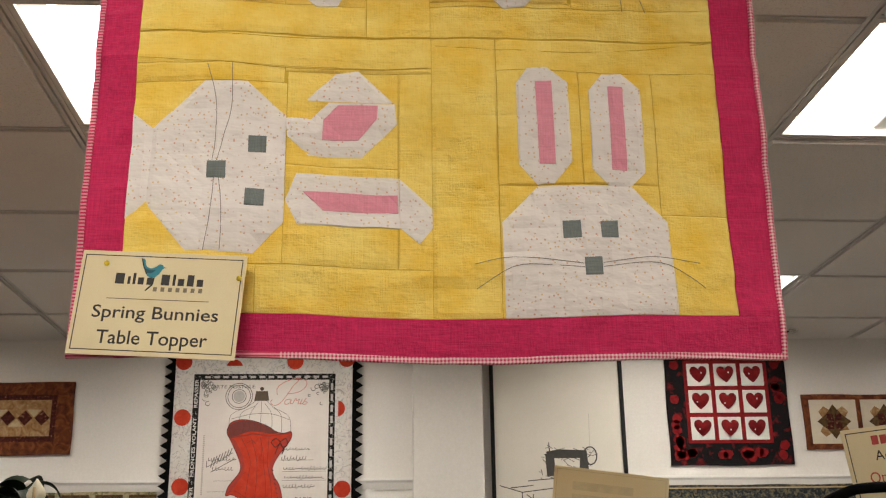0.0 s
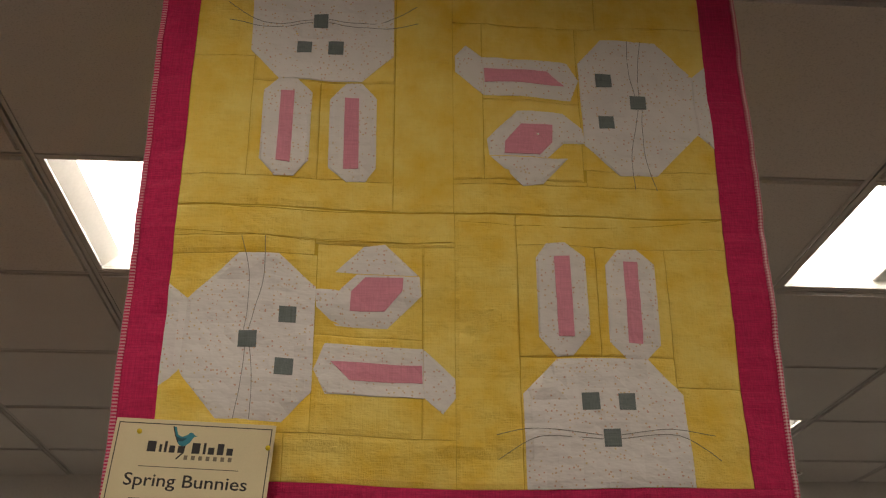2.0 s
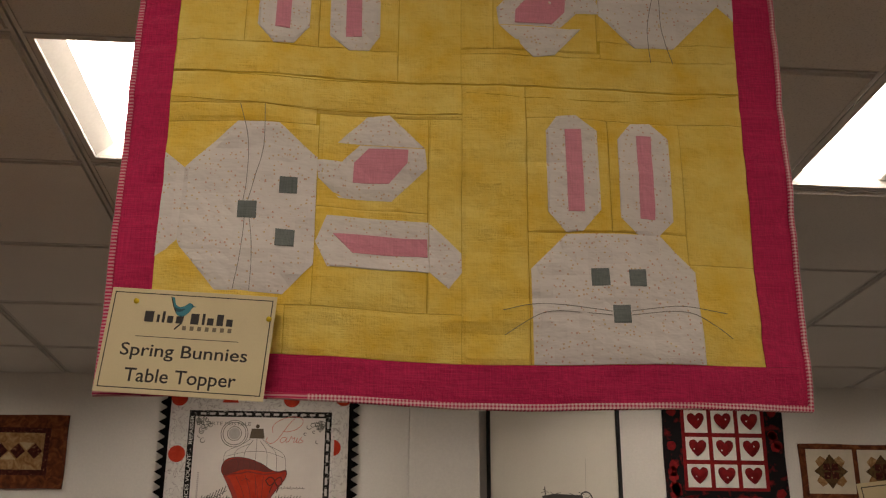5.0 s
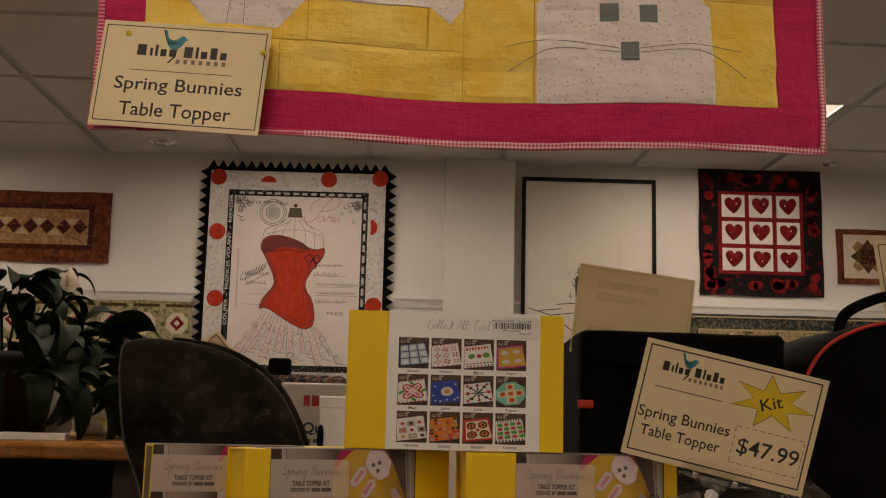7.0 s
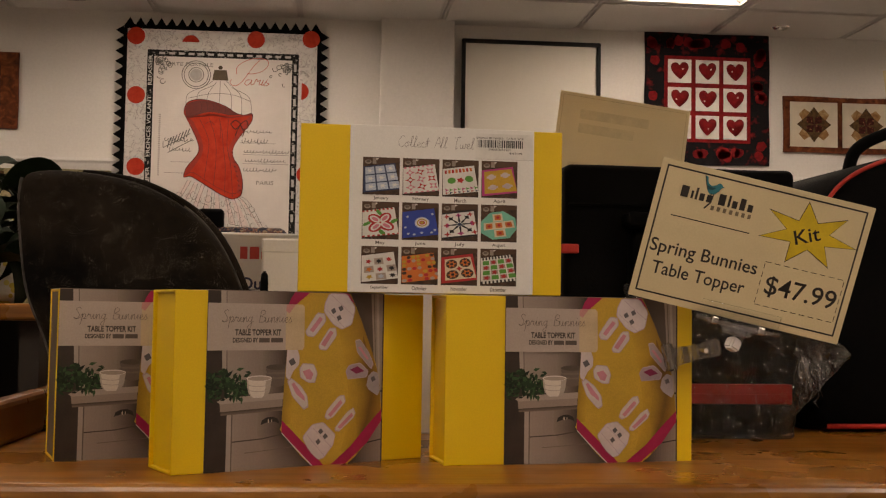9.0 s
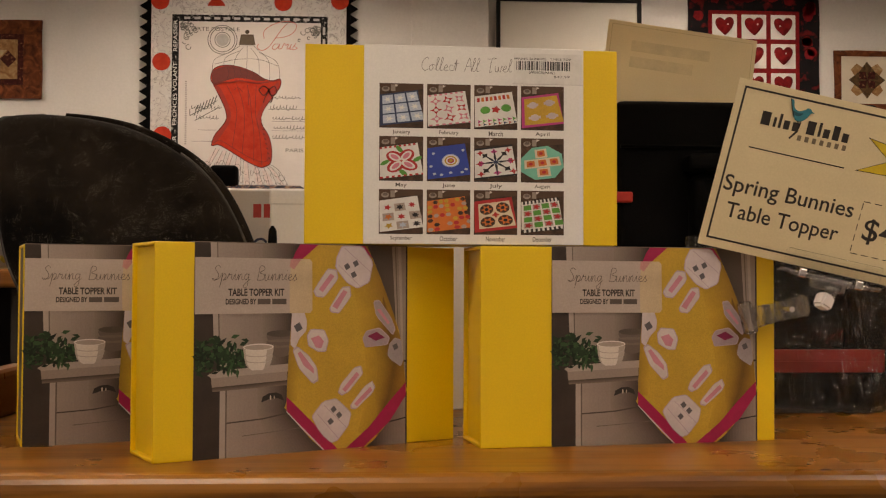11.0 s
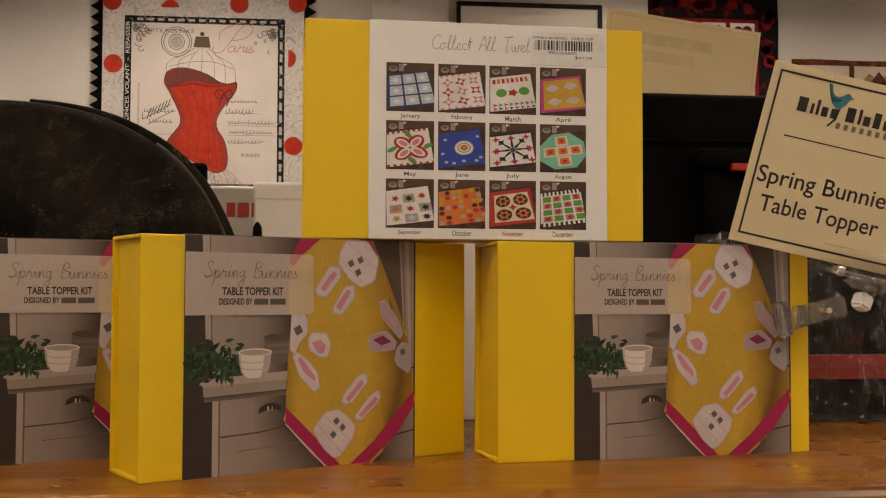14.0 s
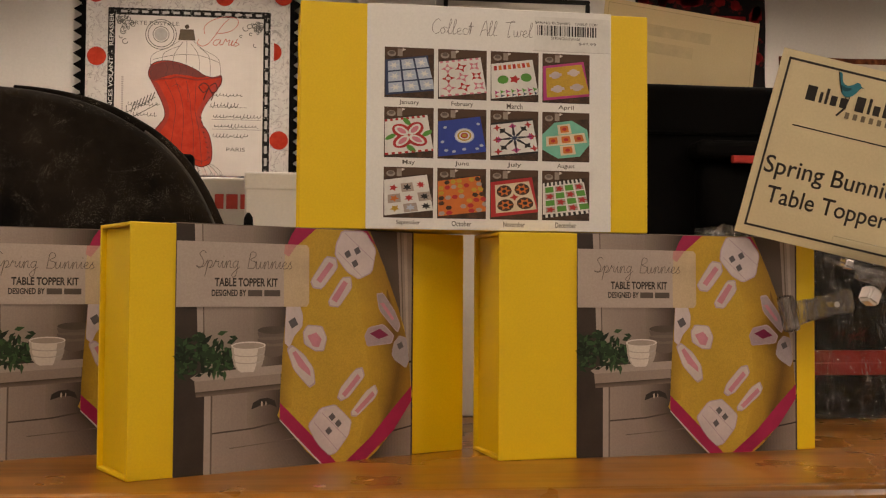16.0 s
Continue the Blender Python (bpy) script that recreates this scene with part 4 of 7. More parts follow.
    s([(47 + a, b) for a, b in side] + [(47 + a * 0.55, b - 0.6) for a, b in side[::-1]], photo_ink(0.36, 0.30, 0.255, 0.08), 8.4)
    s([(47 - a, b) for a, b in side] + [(47 - a * 0.86, b - 0.4) for a, b in side[::-1]], photo_ink(0.42, 0.355, 0.30, 0.08), 8.4)
    for cz, r in ((70.6, 11.0), (66.4, 10.5)):
        s([(47 + r * math.cos(radians(a)), cz + 2.6 * math.sin(radians(a))) for a in range(180, 361, 15)] + [(47 + r * math.cos(radians(a)), cz + 0.6 + 2.6 * math.sin(radians(a))) for a in range(360, 179, -15)], photo_ink(0.40, 0.345, 0.305, 0.06), 8.8)
    s(ring_pts(47, 75, 11.6, 2.4, 20), photo_ink(0.66, 0.59, 0.53, 0.05), 9.2)
    s(ring_pts(47, 74.8, 10.6, 1.8, 20), photo_ink(0.34, 0.28, 0.235, 0.08), 9.6)
    # cloth draped on the cupboard
    s(spline([(81.7, 147), (75.8, 140.6), (73.4, 123.4), (72.2, 96.1), (70.2, 68.8), (68.7, 36.5), (69.4, 29), (97.8, 0), (114.3, 0), (133.3, 0), (152.8, 17.9), (167, 37.1), (167, 44.4), (164.3, 66.3), (160.8, 84.5), (152.8, 102.7), (144.1, 124.2), (137.6, 138.4), (131.2, 147)], 3), GOLD, 6)
    fade(p, [(108.1, 147), (119.4, 123.9), (127, 95.7), (132.1, 67.2), (134.6, 38.6), (126.1, 10.7)], [(133.3, 147), (144.5, 124.2), (156.8, 95.4), (164.8, 66.3), (167, 37.1), (143.2, 7.4)], GOLD_C, (0.24, 0.125, 0.012), 7, 7)
    fade(p, [(146.7, 110.7), (137.6, 81.3), (143.2, 59.7), (140.6, 38.3), (142.4, 14.3)], [(146.7, 110.7), (152.8, 81), (157.2, 59.3), (152.8, 37.8), (142.4, 14.3)], (0.355, 0.205, 0.019), FOLD_C, 7.6, 5)
    fade(p, [(146.7, 110.7), (152.8, 81), (157.2, 59.3), (152.8, 37.8), (142.4, 14.3)], [(146.7, 110.7), (161.7, 80.9), (165.2, 59), (165.2, 37.2), (142.4, 14.3)], FOLD_C, (0.27, 0.145, 0.014), 7.6, 4)
    fade(p, [(73.4, 123.4), (72.2, 96.1), (70.2, 68.8), (68.7, 36.5)], [(81.7, 123.5), (80.5, 96), (78.5, 68.6), (76.9, 36.1)], (0.30, 0.175, 0.016), GOLD_C, 7, 4)
    s([(68.7, 39.6), (68.7, 29), (79.7, 18.1), (98.7, 0), (109.4, 0), (89.7, 19.9), (75.8, 33.1)], ROSE, 9)
    s([(68.7, 29.7), (68.7, 28.7), (79.7, 17.4), (97.8, 0), (99.1, 0), (80.1, 18.4)], LILAC, 9.5)
    s([(116.4, 0), (131.2, 0), (152.8, 16.9), (167, 35.6), (167, 45.5), (152.8, 32), (135.5, 14.3)], ROSE, 9)
    s([(78.5, 147), (93, 147), (73.8, 131.3), (72.6, 136.4), (75, 141.9)], ROSE, 9)
    s([(121.9, 147), (131.2, 147), (138.1, 137.7), (129.5, 143.9)], ROSE, 9)
    # appliqued bunnies
    patch([(108.1, 137.8), (112.3, 146), (129.1, 146), (137.6, 134.8), (134.6, 120.5), (124.8, 116.2), (116.4, 120.4), (107.3, 130.8)], LILAC, 10, 1.05)
    patch([(89.7, 114.3), (100.3, 129.3), (107.3, 128.4), (108.5, 122.4), (97.8, 109.8), (91.8, 110.5)], LILAC, 10)
    s([(93.4, 115), (102.8, 126.5), (106, 124.5), (96.6, 112.9)], EARP, 11)
    patch([(102.8, 102.1), (112.3, 116.1), (118.5, 116.5), (119.4, 109.8), (110.2, 98.3), (104, 99)], LILAC, 10)
    s([(104.4, 102.8), (113.5, 114.7), (116.8, 113), (108.5, 100.7)], EARP, 11)
    patch([(72.6, 101.2), (80.9, 101.9), (84.1, 92.6), (83.7, 85.7), (78.5, 80.6), (75, 73.2), (71.4, 76.3)], LILAC, 10, 1.03)
    patch([(84.9, 82.2), (87.7, 86.3), (97.8, 85.5), (101.1, 78.5), (99.1, 70.8), (93, 71), (85.7, 75.3)], LILAC, 10)
    s([(87.3, 80.1), (93.8, 82.1), (97.8, 77.8), (95.8, 72.7), (91.3, 73.5)], EARP, 11)
    patch([(73.8, 71.5), (77.3, 73.8), (85.7, 67.7), (91.8, 59.6), (93, 50.9), (88.9, 48.6), (78.5, 59.4)], LILAC, 10)
    s([(76.9, 69.7), (79.3, 71), (89.7, 58.6), (90.1, 54.8), (81.7, 61)], EARP, 11)
    patch([(139.3, 105.6), (144.1, 106.3), (152.8, 95.4), (157.2, 86.4), (155, 81.7), (141.5, 95.5)], photo_ink(0.29, 0.23, 0.25, 0.1), 10)
    s([(141.5, 100.2), (144.5, 100.5), (152.8, 90), (151.1, 89)], EARP, 11)
    patch([(130.4, 79.3), (133.3, 84.2), (144.1, 86.2), (152, 79.2), (150.2, 74.2), (139.8, 73.4), (132.5, 72.8)], photo_ink(0.33, 0.25, 0.28, 0.1), 10)
    s([(133.8, 80.7), (141.5, 83.7), (148.5, 79.3), (140.6, 77)], ink(0.22, 0.015, 0.07), 11)
    patch([(157.2, 78.8), (162.5, 77.2), (164.8, 62.6), (162.5, 57.6), (153.7, 63), (151.1, 66.7), (152.8, 74.5)], photo_ink(0.31, 0.26, 0.28, 0.1), 10, 1.03)
    patch([(110.2, 41.1), (112.3, 46.6), (122.7, 57.5), (127.8, 58.4), (129.5, 53), (118.5, 41.1), (113.1, 38.9)], LILAC, 10)
    s([(113.1, 42.7), (124.8, 55), (127, 52.4), (115.6, 40.5)], EARP, 11)
    patch([(120.6, 31.5), (131.2, 43.4), (137.6, 47), (139.8, 42.7), (137.6, 38.5), (124.8, 28.4), (121, 29)], LILAC, 10)
    s([(122.7, 31.7), (136.3, 43.5), (138.1, 40.9), (125.3, 29.8)], EARP, 11)
    patch([(88.9, 24.5), (97.8, 34.4), (108.1, 36), (114.3, 30.7), (120.2, 25.1), (118.1, 16.5), (109.4, 6.5), (104.4, 5.1), (97.8, 10.7), (93.4, 16.2)], LILAC, 10, 1.04)
    eye(116.4, 131.6, 2, 30)
    eye(123.6, 133.9, 2, 30)
    eye(121.9, 125.7, 2, 30)
    eye(77.3, 88.2, 2.6, 30)
    eye(157.7, 72.3, 2, 25)
    eye(106, 28.7, 1.9, 40)
    eye(110.6, 24.3, 1.9, 40)
    eye(103.6, 20.1, 1.9, 40)
    p.stroke([(a * k * PRINT_X, b * k) for a, b in [(93, 26), (110.2, 7.5)]], 0.0005, STITCH, 10.6)
    p.stroke([(a * k * PRINT_X, b * k) for a, b in [(98.7, 31.6), (116.8, 14.8)]], 0.0005, STITCH, 10.6)
    p.stroke([(a * k * PRINT_X, b * k) for a, b in [(114.3, 145), (136.3, 127.7)]], 0.0005, STITCH, 10.6)
    p.stroke([(a * k * PRINT_X, b * k) for a, b in [(109.4, 132.6), (127, 117.6)]], 0.0005, STITCH, 10.6)
    # title band, the cloth showing through its end
    s([(0, 136.9), (86.1, 136.6), (88.0, 134.6), (88.4, 100.5), (86.6, 98.2), (0, 98.3)], photo_ink(0.41, 0.335, 0.288, 0.04), 12.5)
    s([(71.5, 136.6), (86.1, 136.6), (88.0, 134.6), (88.4, 100.5), (86.6, 98.2), (70.6, 98.2), (70.2, 120)], photo_ink(0.50, 0.38, 0.24, 0.10), 13)
    s([(70.2, 131), (71.0, 136.6), (79.5, 136.6), (73.5, 129)], photo_ink(0.47, 0.22, 0.20, 0.10), 13.3)
    written(p, "Spring Bunnies", 0.0117, 0.1212, 0.0740, 0.0098, 0.00040, ink(0.12, 0.092, 0.075), 14)
    p.words("TABLE TOPPER KIT", 0.0235, 0.1104, 0.0647, 0.1156, DIM, 14, 0, 0.03)
    p.words("DESIGNED BY", 0.0217, 0.1046, 0.0438, 0.1086, DIM, 14, 0, 0.03)
    s(rect(45.9, 104.6, 55.6, 108.4), ink(0.10, 0.078, 0.064), 14)
    s(rect(56.9, 104.6, 67.9, 108.4), ink(0.10, 0.078, 0.064), 14)


MONTHS = ["January", "February", "March", "April", "May", "June", "July", "August", "September", "October", "November", "December"]
NAVY, WHITE_I, RED_I, LEAFG, BLUE_I, TEAL_I, ORANGE, BLACK_I = ink(0.03, 0.045, 0.10), ink(0.70, 0.68, 0.64), ink(0.46, 0.03, 0.03), ink(0.09, 0.30, 0.05), ink(0.03, 0.06, 0.32), ink(0.16, 0.48, 0.36), ink(0.60, 0.16, 0.03), ink(0.02, 0.018, 0.018)
MAUVE, PINK_I, SKY, BROWN_I = ink(0.46, 0.05, 0.20), ink(0.62, 0.20, 0.26), ink(0.42, 0.48, 0.58), photo_ink(0.060, 0.030, 0.016, 0.6, 120, 0.35)


def cloth_photo(p, x, z, w, h, month):
    """A small printed photograph: a patterned cloth lying on a dark table."""
    p.shape(rect(x, z, x + w, z + h), BLACK_I, 1)
    p.shape(rect(x, z + 0.0004, x + w, z + h - 0.0004), BROWN_I, 2)
    p.shape([(x, z + 0.80 * h), (x + w, z + 0.88 * h), (x + w, z + h), (x, z + h)], ink(0.085, 0.045, 0.024), 3)
    for k in range(3):
        p.shape(rect(x, z + (0.1 + 0.24 * k) * h, x + w, z + (0.115 + 0.24 * k) * h), ink(0.05, 0.03, 0.02), 3)

    def at(u, v):
        """Unit square on the cloth, seen slightly from above and turned."""
        a = (u - 0.5) * (1.08 - 0.22 * v) + 0.12 * (0.5 - v)
        return x + w * min(1.0, max(0.0, 0.5 + a)), z + h * (0.10 + 0.70 * v + 0.12 * (u - 0.5))

    def q(u0, v0, u1, v1, mat, layer):
        p.shape([at(u0, v0), at(u1, v0), at(u1, v1), at(u0, v1)], mat, layer)

    def d(u, v, r, mat, layer, n=12, r2=None):
        p.shape([at(a, b) for a, b in ring_pts(u, v, r, r2, n)], mat, layer)

    def st(u, v, r, mat, layer, n=8, inner=0.35, a0=0.0):
        p.shape([at(u + r * (1 if i % 2 == 0 else inner) * math.cos(radians(a0 + 180 * i / n)), v + r * (1 if i % 2 == 0 else inner) * math.sin(radians(a0 + 180 * i / n))) for i in range(2 * n)], mat, layer)

    ground = [NAVY, WHITE_I, WHITE_I, MAUVE, WHITE_I, BLUE_I, WHITE_I, TEAL_I, WHITE_I, ORANGE, RED_I, WHITE_I][month]
    if month == 7:
        p.shape([at(a, b) for a, b in ring_pts(0.5, 0.5, 0.56, None, 8, 22.5, 382.5)], ground, 4)
    else:
        q(0, 0, 1, 1, ground, 4)
    L = 5
    if month == 0:
        for i in range(3):
            for j in range(3):
                q(0.06 + 0.31 * i, 0.06 + 0.31 * j, 0.33 + 0.31 * i, 0.33 + 0.31 * j, SKY, L)
                st(0.195 + 0.31 * i, 0.195 + 0.31 * j, 0.11, WHITE_I, L + 1, 6)
    elif month == 1:
        for i in range(3):
            for j in range(3):
                st(0.2 + 0.3 * i, 0.22 + 0.28 * j, 0.15, RED_I if (i + j) % 2 else PINK_I, L, 4, 0.42, 20 * i)
                d(0.2 + 0.3 * i, 0.22 + 0.28 * j, 0.05, WHITE_I, L + 1, 8)
        for k in range(7):
            q(0.03 + 0.14 * k, 0.0, 0.10 + 0.14 * k, 0.05, PINK_I, L), q(0.03 + 0.14 * k, 0.95, 0.10 + 0.14 * k, 1.0, PINK_I, L)
    elif month == 2:
        for k in range(8):
            q(0.06 + 0.11 * k, 0.80, 0.13 + 0.11 * k, 0.93, ORANGE if k % 2 else RED_I, L)
            st(0.1 + 0.11 * k, 0.17, 0.07, LEAFG if k % 2 else MAUVE, L, 3), st(0.1 + 0.11 * k, 0.06, 0.06, NAVY if k % 2 else RED_I, L, 3)
        st(0.5, 0.5, 0.12, RED_I, L, 5, 0.6)
        d(0.25, 0.52, 0.12, LEAFG, L), d(0.75, 0.52, 0.12, LEAFG, L)
    elif month == 3:
        q(0.07, 0.08, 0.93, 0.93, GOLD, L)
        for u, v in ((0.28, 0.7), (0.7, 0.72), (0.3, 0.3), (0.7, 0.3)):
            d(u, v, 0.11, LILAC, L + 1, 8), q(u - 0.14, v - 0.04, u + 0.14, v + 0.04, LILAC, L + 1)
    elif month == 4:
        for k in range(8):
            q(0.125 * k, 0, 0.0625 + 0.125 * k, 0.06, RED_I, L), q(0.125 * k, 0.94, 0.0625 + 0.125 * k, 1, RED_I, L)
        for a in (45, 135, 225, 315):
            u, v = 0.5 + 0.2 * math.cos(radians(a)), 0.5 + 0.2 * math.sin(radians(a))
            p.shape([at(b, c) for b, c in turned(ring_pts(0, 0, 0.23, 0.17, 14), u, v, a)], RED_I, L)
            p.shape([at(b, c) for b, c in turned(ring_pts(0, 0, 0.18, 0.10, 12), u, v, a)], WHITE_I, L + 1)
            p.shape([at(b, c) for b, c in turned(ring_pts(0, 0, 0.12, 0.06, 10), u, v, a)], PINK_I, L + 2)
        for a in (0, 90, 180, 270):
            p.shape([at(b, c) for b, c in turned(ring_pts(0, 0, 0.13, 0.06, 10), 0.5 + 0.38 * math.cos(radians(a)), 0.5 + 0.38 * math.sin(radians(a)), a + 30)], LEAFG, L)
    elif month == 5:
        for r, mm in ((0.21, SKY), (0.18, WHITE_I), (0.15, GOLD), (0.11, WHITE_I), (0.08, RED_I), (0.05, GOLD)):
            d(0.55, 0.52, r, mm, L, 16)
            L += 1
        for u, v in ((0.15, 0.15), (0.3, 0.1), (0.5, 0.14), (0.85, 0.2), (0.15, 0.8), (0.9, 0.8), (0.08, 0.4), (0.75, 0.12)):
            d(u, v, 0.04, SKY, L, 8)
    elif month == 6:
        q(0.0, 0.0, 1, 0.06, BLACK_I, L), q(0, 0.94, 1, 1, BLACK_I, L)
        for i in range(8):
            st(0.5 + 0.34 * math.cos(0.785 * i), 0.5 + 0.34 * math.sin(0.785 * i), 0.10, BLACK_I if i % 2 else MAUVE, L, 4, 0.5, 45 * i)
        st(0.5, 0.5, 0.42, BLACK_I, L + 0.5, 8, 0.22)
        st(0.5, 0.5, 0.30, WHITE_I, L + 1, 8, 0.12, 22.5), st(0.5, 0.5, 0.16, NAVY, L + 2, 8, 0.3)
        for u, v in ((0.14, 0.16), (0.86, 0.16), (0.14, 0.84), (0.86, 0.84), (0.12, 0.5), (0.88, 0.5)):
            st(u, v, 0.1, RED_I, L, 4, 0.4)
    elif month == 7:
        for u, v in ((0.5, 0.5), (0.5, 0.8), (0.5, 0.2), (0.22, 0.5), (0.78, 0.5)):
            q(u - 0.15, v - 0.14, u + 0.15, v + 0.14, CREAM_INK, L), st(u, v, 0.13, ORANGE, L + 1, 4, 0.75, 45), d(u, v, 0.05, RED_I, L + 2, 8)
    elif month == 8:
        for i, (u, v, mm) in enumerate(((0.2, 0.75, RED_I), (0.5, 0.72, BLACK_I), (0.8, 0.75, RED_I), (0.2, 0.45, ORANGE), (0.5, 0.42, RED_I), (0.82, 0.42, BLACK_I), (0.2, 0.17, GOLD), (0.5, 0.15, SKY), (0.8, 0.15, BLACK_I))):
            q(u - 0.13, v - 0.12, u + 0.13, v + 0.12, PALE if i % 2 else WHITE_I, L), st(u, v, 0.1, mm, L + 1, 5 + i % 3, 0.5, 20 * i)
    elif month == 9:
        rnd = random.Random(9)
        for i in range(7):
            for j in range(7):
                d(0.07 + 0.143 * i, 0.07 + 0.143 * j, 0.066, rnd.choice((RED_I, GOLD, BROWN_I, PALE, ORANGE, ORANGE)), L, 6)
    elif month == 10:
        q(0.1, 0.1, 0.9, 0.9, CREAM_INK, L)
        for u, v in ((0.3, 0.3), (0.7, 0.3), (0.3, 0.7), (0.7, 0.7)):
            d(u, v, 0.17, BROWN_I, L + 1, 12), st(u, v, 0.15, ORANGE, L + 2, 6, 0.5), d(u, v, 0.05, BLACK_I, L + 3, 8)
        st(0.5, 0.5, 0.1, RED_I, L + 3, 4, 0.5)
    else:
        for k in range(10):
            q(0.1 * k, 0, 0.05 + 0.1 * k, 0.1, BLACK_I, L), q(0.05 + 0.1 * k, 0.9, 0.1 + 0.1 * k, 1.0, BLACK_I, L)
        for i in range(4):
            for j in range(4):
                q(0.06 + 0.23 * i, 0.14 + 0.19 * j, 0.25 + 0.23 * i, 0.30 + 0.19 * j, LEAFG if (i + j) % 2 else PALE, L)
                if (i + j) % 2 == 0:
                    st(0.155 + 0.23 * i, 0.22 + 0.19 * j, 0.1, RED_I, L + 1, 5, 0.5)
    # drinking glass and saucer at the far edge of the table
    p.disc(x + 0.14 * w, z + 0.87 * h, 0.09 * w, CHINA2, 8, 0.06 * h, 12)
    p.disc(x + 0.14 * w, z + 0.885 * h, 0.06 * w, MIDGREY, 9, 0.035 * h, 12)
    p.shape(rect(x + 0.26 * w, z + 0.82 * h, x + 0.36 * w, z + 0.97 * h), CHINA2, 8)
    p.shape([(x + 0.36 * w, z + 0.92 * h), (x + 0.43 * w, z + 0.96 * h), (x + 0.36 * w, z + 0.98 * h)], CHINA, 8)


CREAM_INK = ink(0.66, 0.56, 0.40)


def index_print(p):
    """The back of the sleeve: title, twelve photographs with months, and a price sticker."""
    written(p, "Collect All Twel", 0.042, 0.1290, 0.110, 0.0100, 0.00034, ink(0.17, 0.15, 0.135), 1)
    for k in range(12):
        x, z = 0.0115 + 0.0352 * (k % 4), 0.0860 - 0.0392 * (k // 4)
        cloth_photo(p, x, z, 0.0325, 0.0330, k)
        w = 0.00125 * len(MONTHS[k]) + 0.0045
        p.words(MONTHS[k], x + 0.0163 - w / 2, z - 0.0050, x + 0.0163 + w / 2, z - 0.0014, ink(0.11, 0.095, 0.085), 1, 0, 0.012)
    p.shape(rect(0.1115, 0.1205, 0.1635, 0.1435), WHITE_I, 3)
    p.shape(rect(0.1105, 0.1203, 0.1640, 0.1206), ink(0.45, 0.42, 0.40), 4)
    rnd, x = random.Random(3), 0.1135
    while x < 0.1545:
        w = rnd.choice((0.0004, 0.0004, 0.0008, 0.0012))
        p.shape(rect(x, 0.1310, x + w, 0.1378), BLACK_I, 4)
        x += w + rnd.choice((0.0004, 0.0006, 0.0009))
    p.words("SPRING BUNNIES   BLAKE TABLE TOP".replace("BLAKE ", ""), 0.112, 0.1387, 0.155, 0.1404, BLACK_I, 4)
    p.words("SPRINGBUNNIES", 0.123, 0.1284, 0.143, 0.1303, BLACK_I, 4)
    p.words("$47.99", 0.142, 0.1252, 0.154, 0.1272, BLACK_I, 4)


def kit_box(label, m, slide, back=False):
    """Hinged yellow board box in a printed sleeve: cover boards overhang a recessed tray at the ends."""
    t = thing("kit_box", label, "kit box", m, "boxed quilt kits")
    e = 0.0022
    part("front_cover", block(0, BW, 0, e, 0, BH, 0.0006, 2), YELLOW_CARD, t)
    part("back_cover", block(0, BW, BD - e, BD, 0, BH, 0.0006, 2), YELLOW_CARD, t)
    part("base_board", block(0, BW, e, BD - e, 0, e, 0.0005, 1), YELLOW_CARD, t)
    part("lid_board", block(0, BW, e, BD - e, BH - e, BH, 0.0005, 1), YELLOW_CARD, t)
    part("tray", block(0.003, BW - 0.003, e, BD - e, e, BH - e, 0.0008, 1), YELLOW_CARD, t)
    x0, x1, o = slide, slide + SLW, 0.0006
    sleeve = part("sleeve", block(x0, x1, -o, BD + o, -0.0 + 0.0002, BH + o, 0.0004, 1), WHITE_CARD if back else MIDGREY, t, "printed card sleeve")
    p = Print(0.00006)
    (index_print if back else kitchen_photo)(p)
    p.put("sleeve_print", sleeve, pose(x0, -o, 0), "printed chart of twelve quilts" if back else "printed kitchen photograph")
    return t


kit_box("yellow boxed quilt kit in a photo sleeve, tucked behind another", pose(-0.1615, 1.1405, SHELF, 0, 0, 21.5), 0.001)
kit_box("yellow boxed quilt kit in a photo sleeve, angled on the shelf", pose(-0.0509, 1.0634, SHELF, 0, 0, 28.4), 0.0271)
kit_box("yellow boxed quilt kit in a photo sleeve holding the sign clip", pose(0.1707, 1.1234, SHELF, 0, 0, 9.2), 0.054)
kit_box("yellow boxed quilt kit stacked on top, showing its printed chart", pose(0.042, 1.132, SHELF + BH + 0.0012, 0, 0, 2.8), 0.043, True)


# ---- quilts and pictures on the far wall ----
CRIMSON = batik("crimson_cotton", [(0.3, (0.15, 0.006, 0.008)), (0.7, (0.26, 0.012, 0.014))], 25)
ROSES = batik("black_rose_print", [(0.55, (0.007, 0.006, 0.007)), (0.62, (0.09, 0.006, 0.007)), (0.78, (0.22, 0.015, 0.014))], 24, 0.9, 0.3, 160)
SNOW = cloth("white_cotton", (0.72, 0.69, 0.66), None, 0.1, 0.3)
RUST = batik("rust_batik", [(0.30, (0.055, 0.014, 0.008)), (0.55, (0.16, 0.045, 0.016)), (0.72, (0.26, 0.085, 0.03))], 22)
RUSTDARK = batik("dark_spotted_batik", [(0.40, (0.045, 0.010, 0.008)), (0.62, (0.09, 0.02, 0.014)), (0.70, (0.30, 0.16, 0.08))], 90, 0.9, 0.2)
TAN = batik("tan_batik", [(0.30, (0.22, 0.10, 0.035)), (0.55, (0.36, 0.21, 0.09)), (0.75, (0.48, 0.34, 0.18))], 30)
SANDC = batik("sand_batik", [(0.30, (0.42, 0.30, 0.15)), (0.7, (0.56, 0.45, 0.28))], 30)
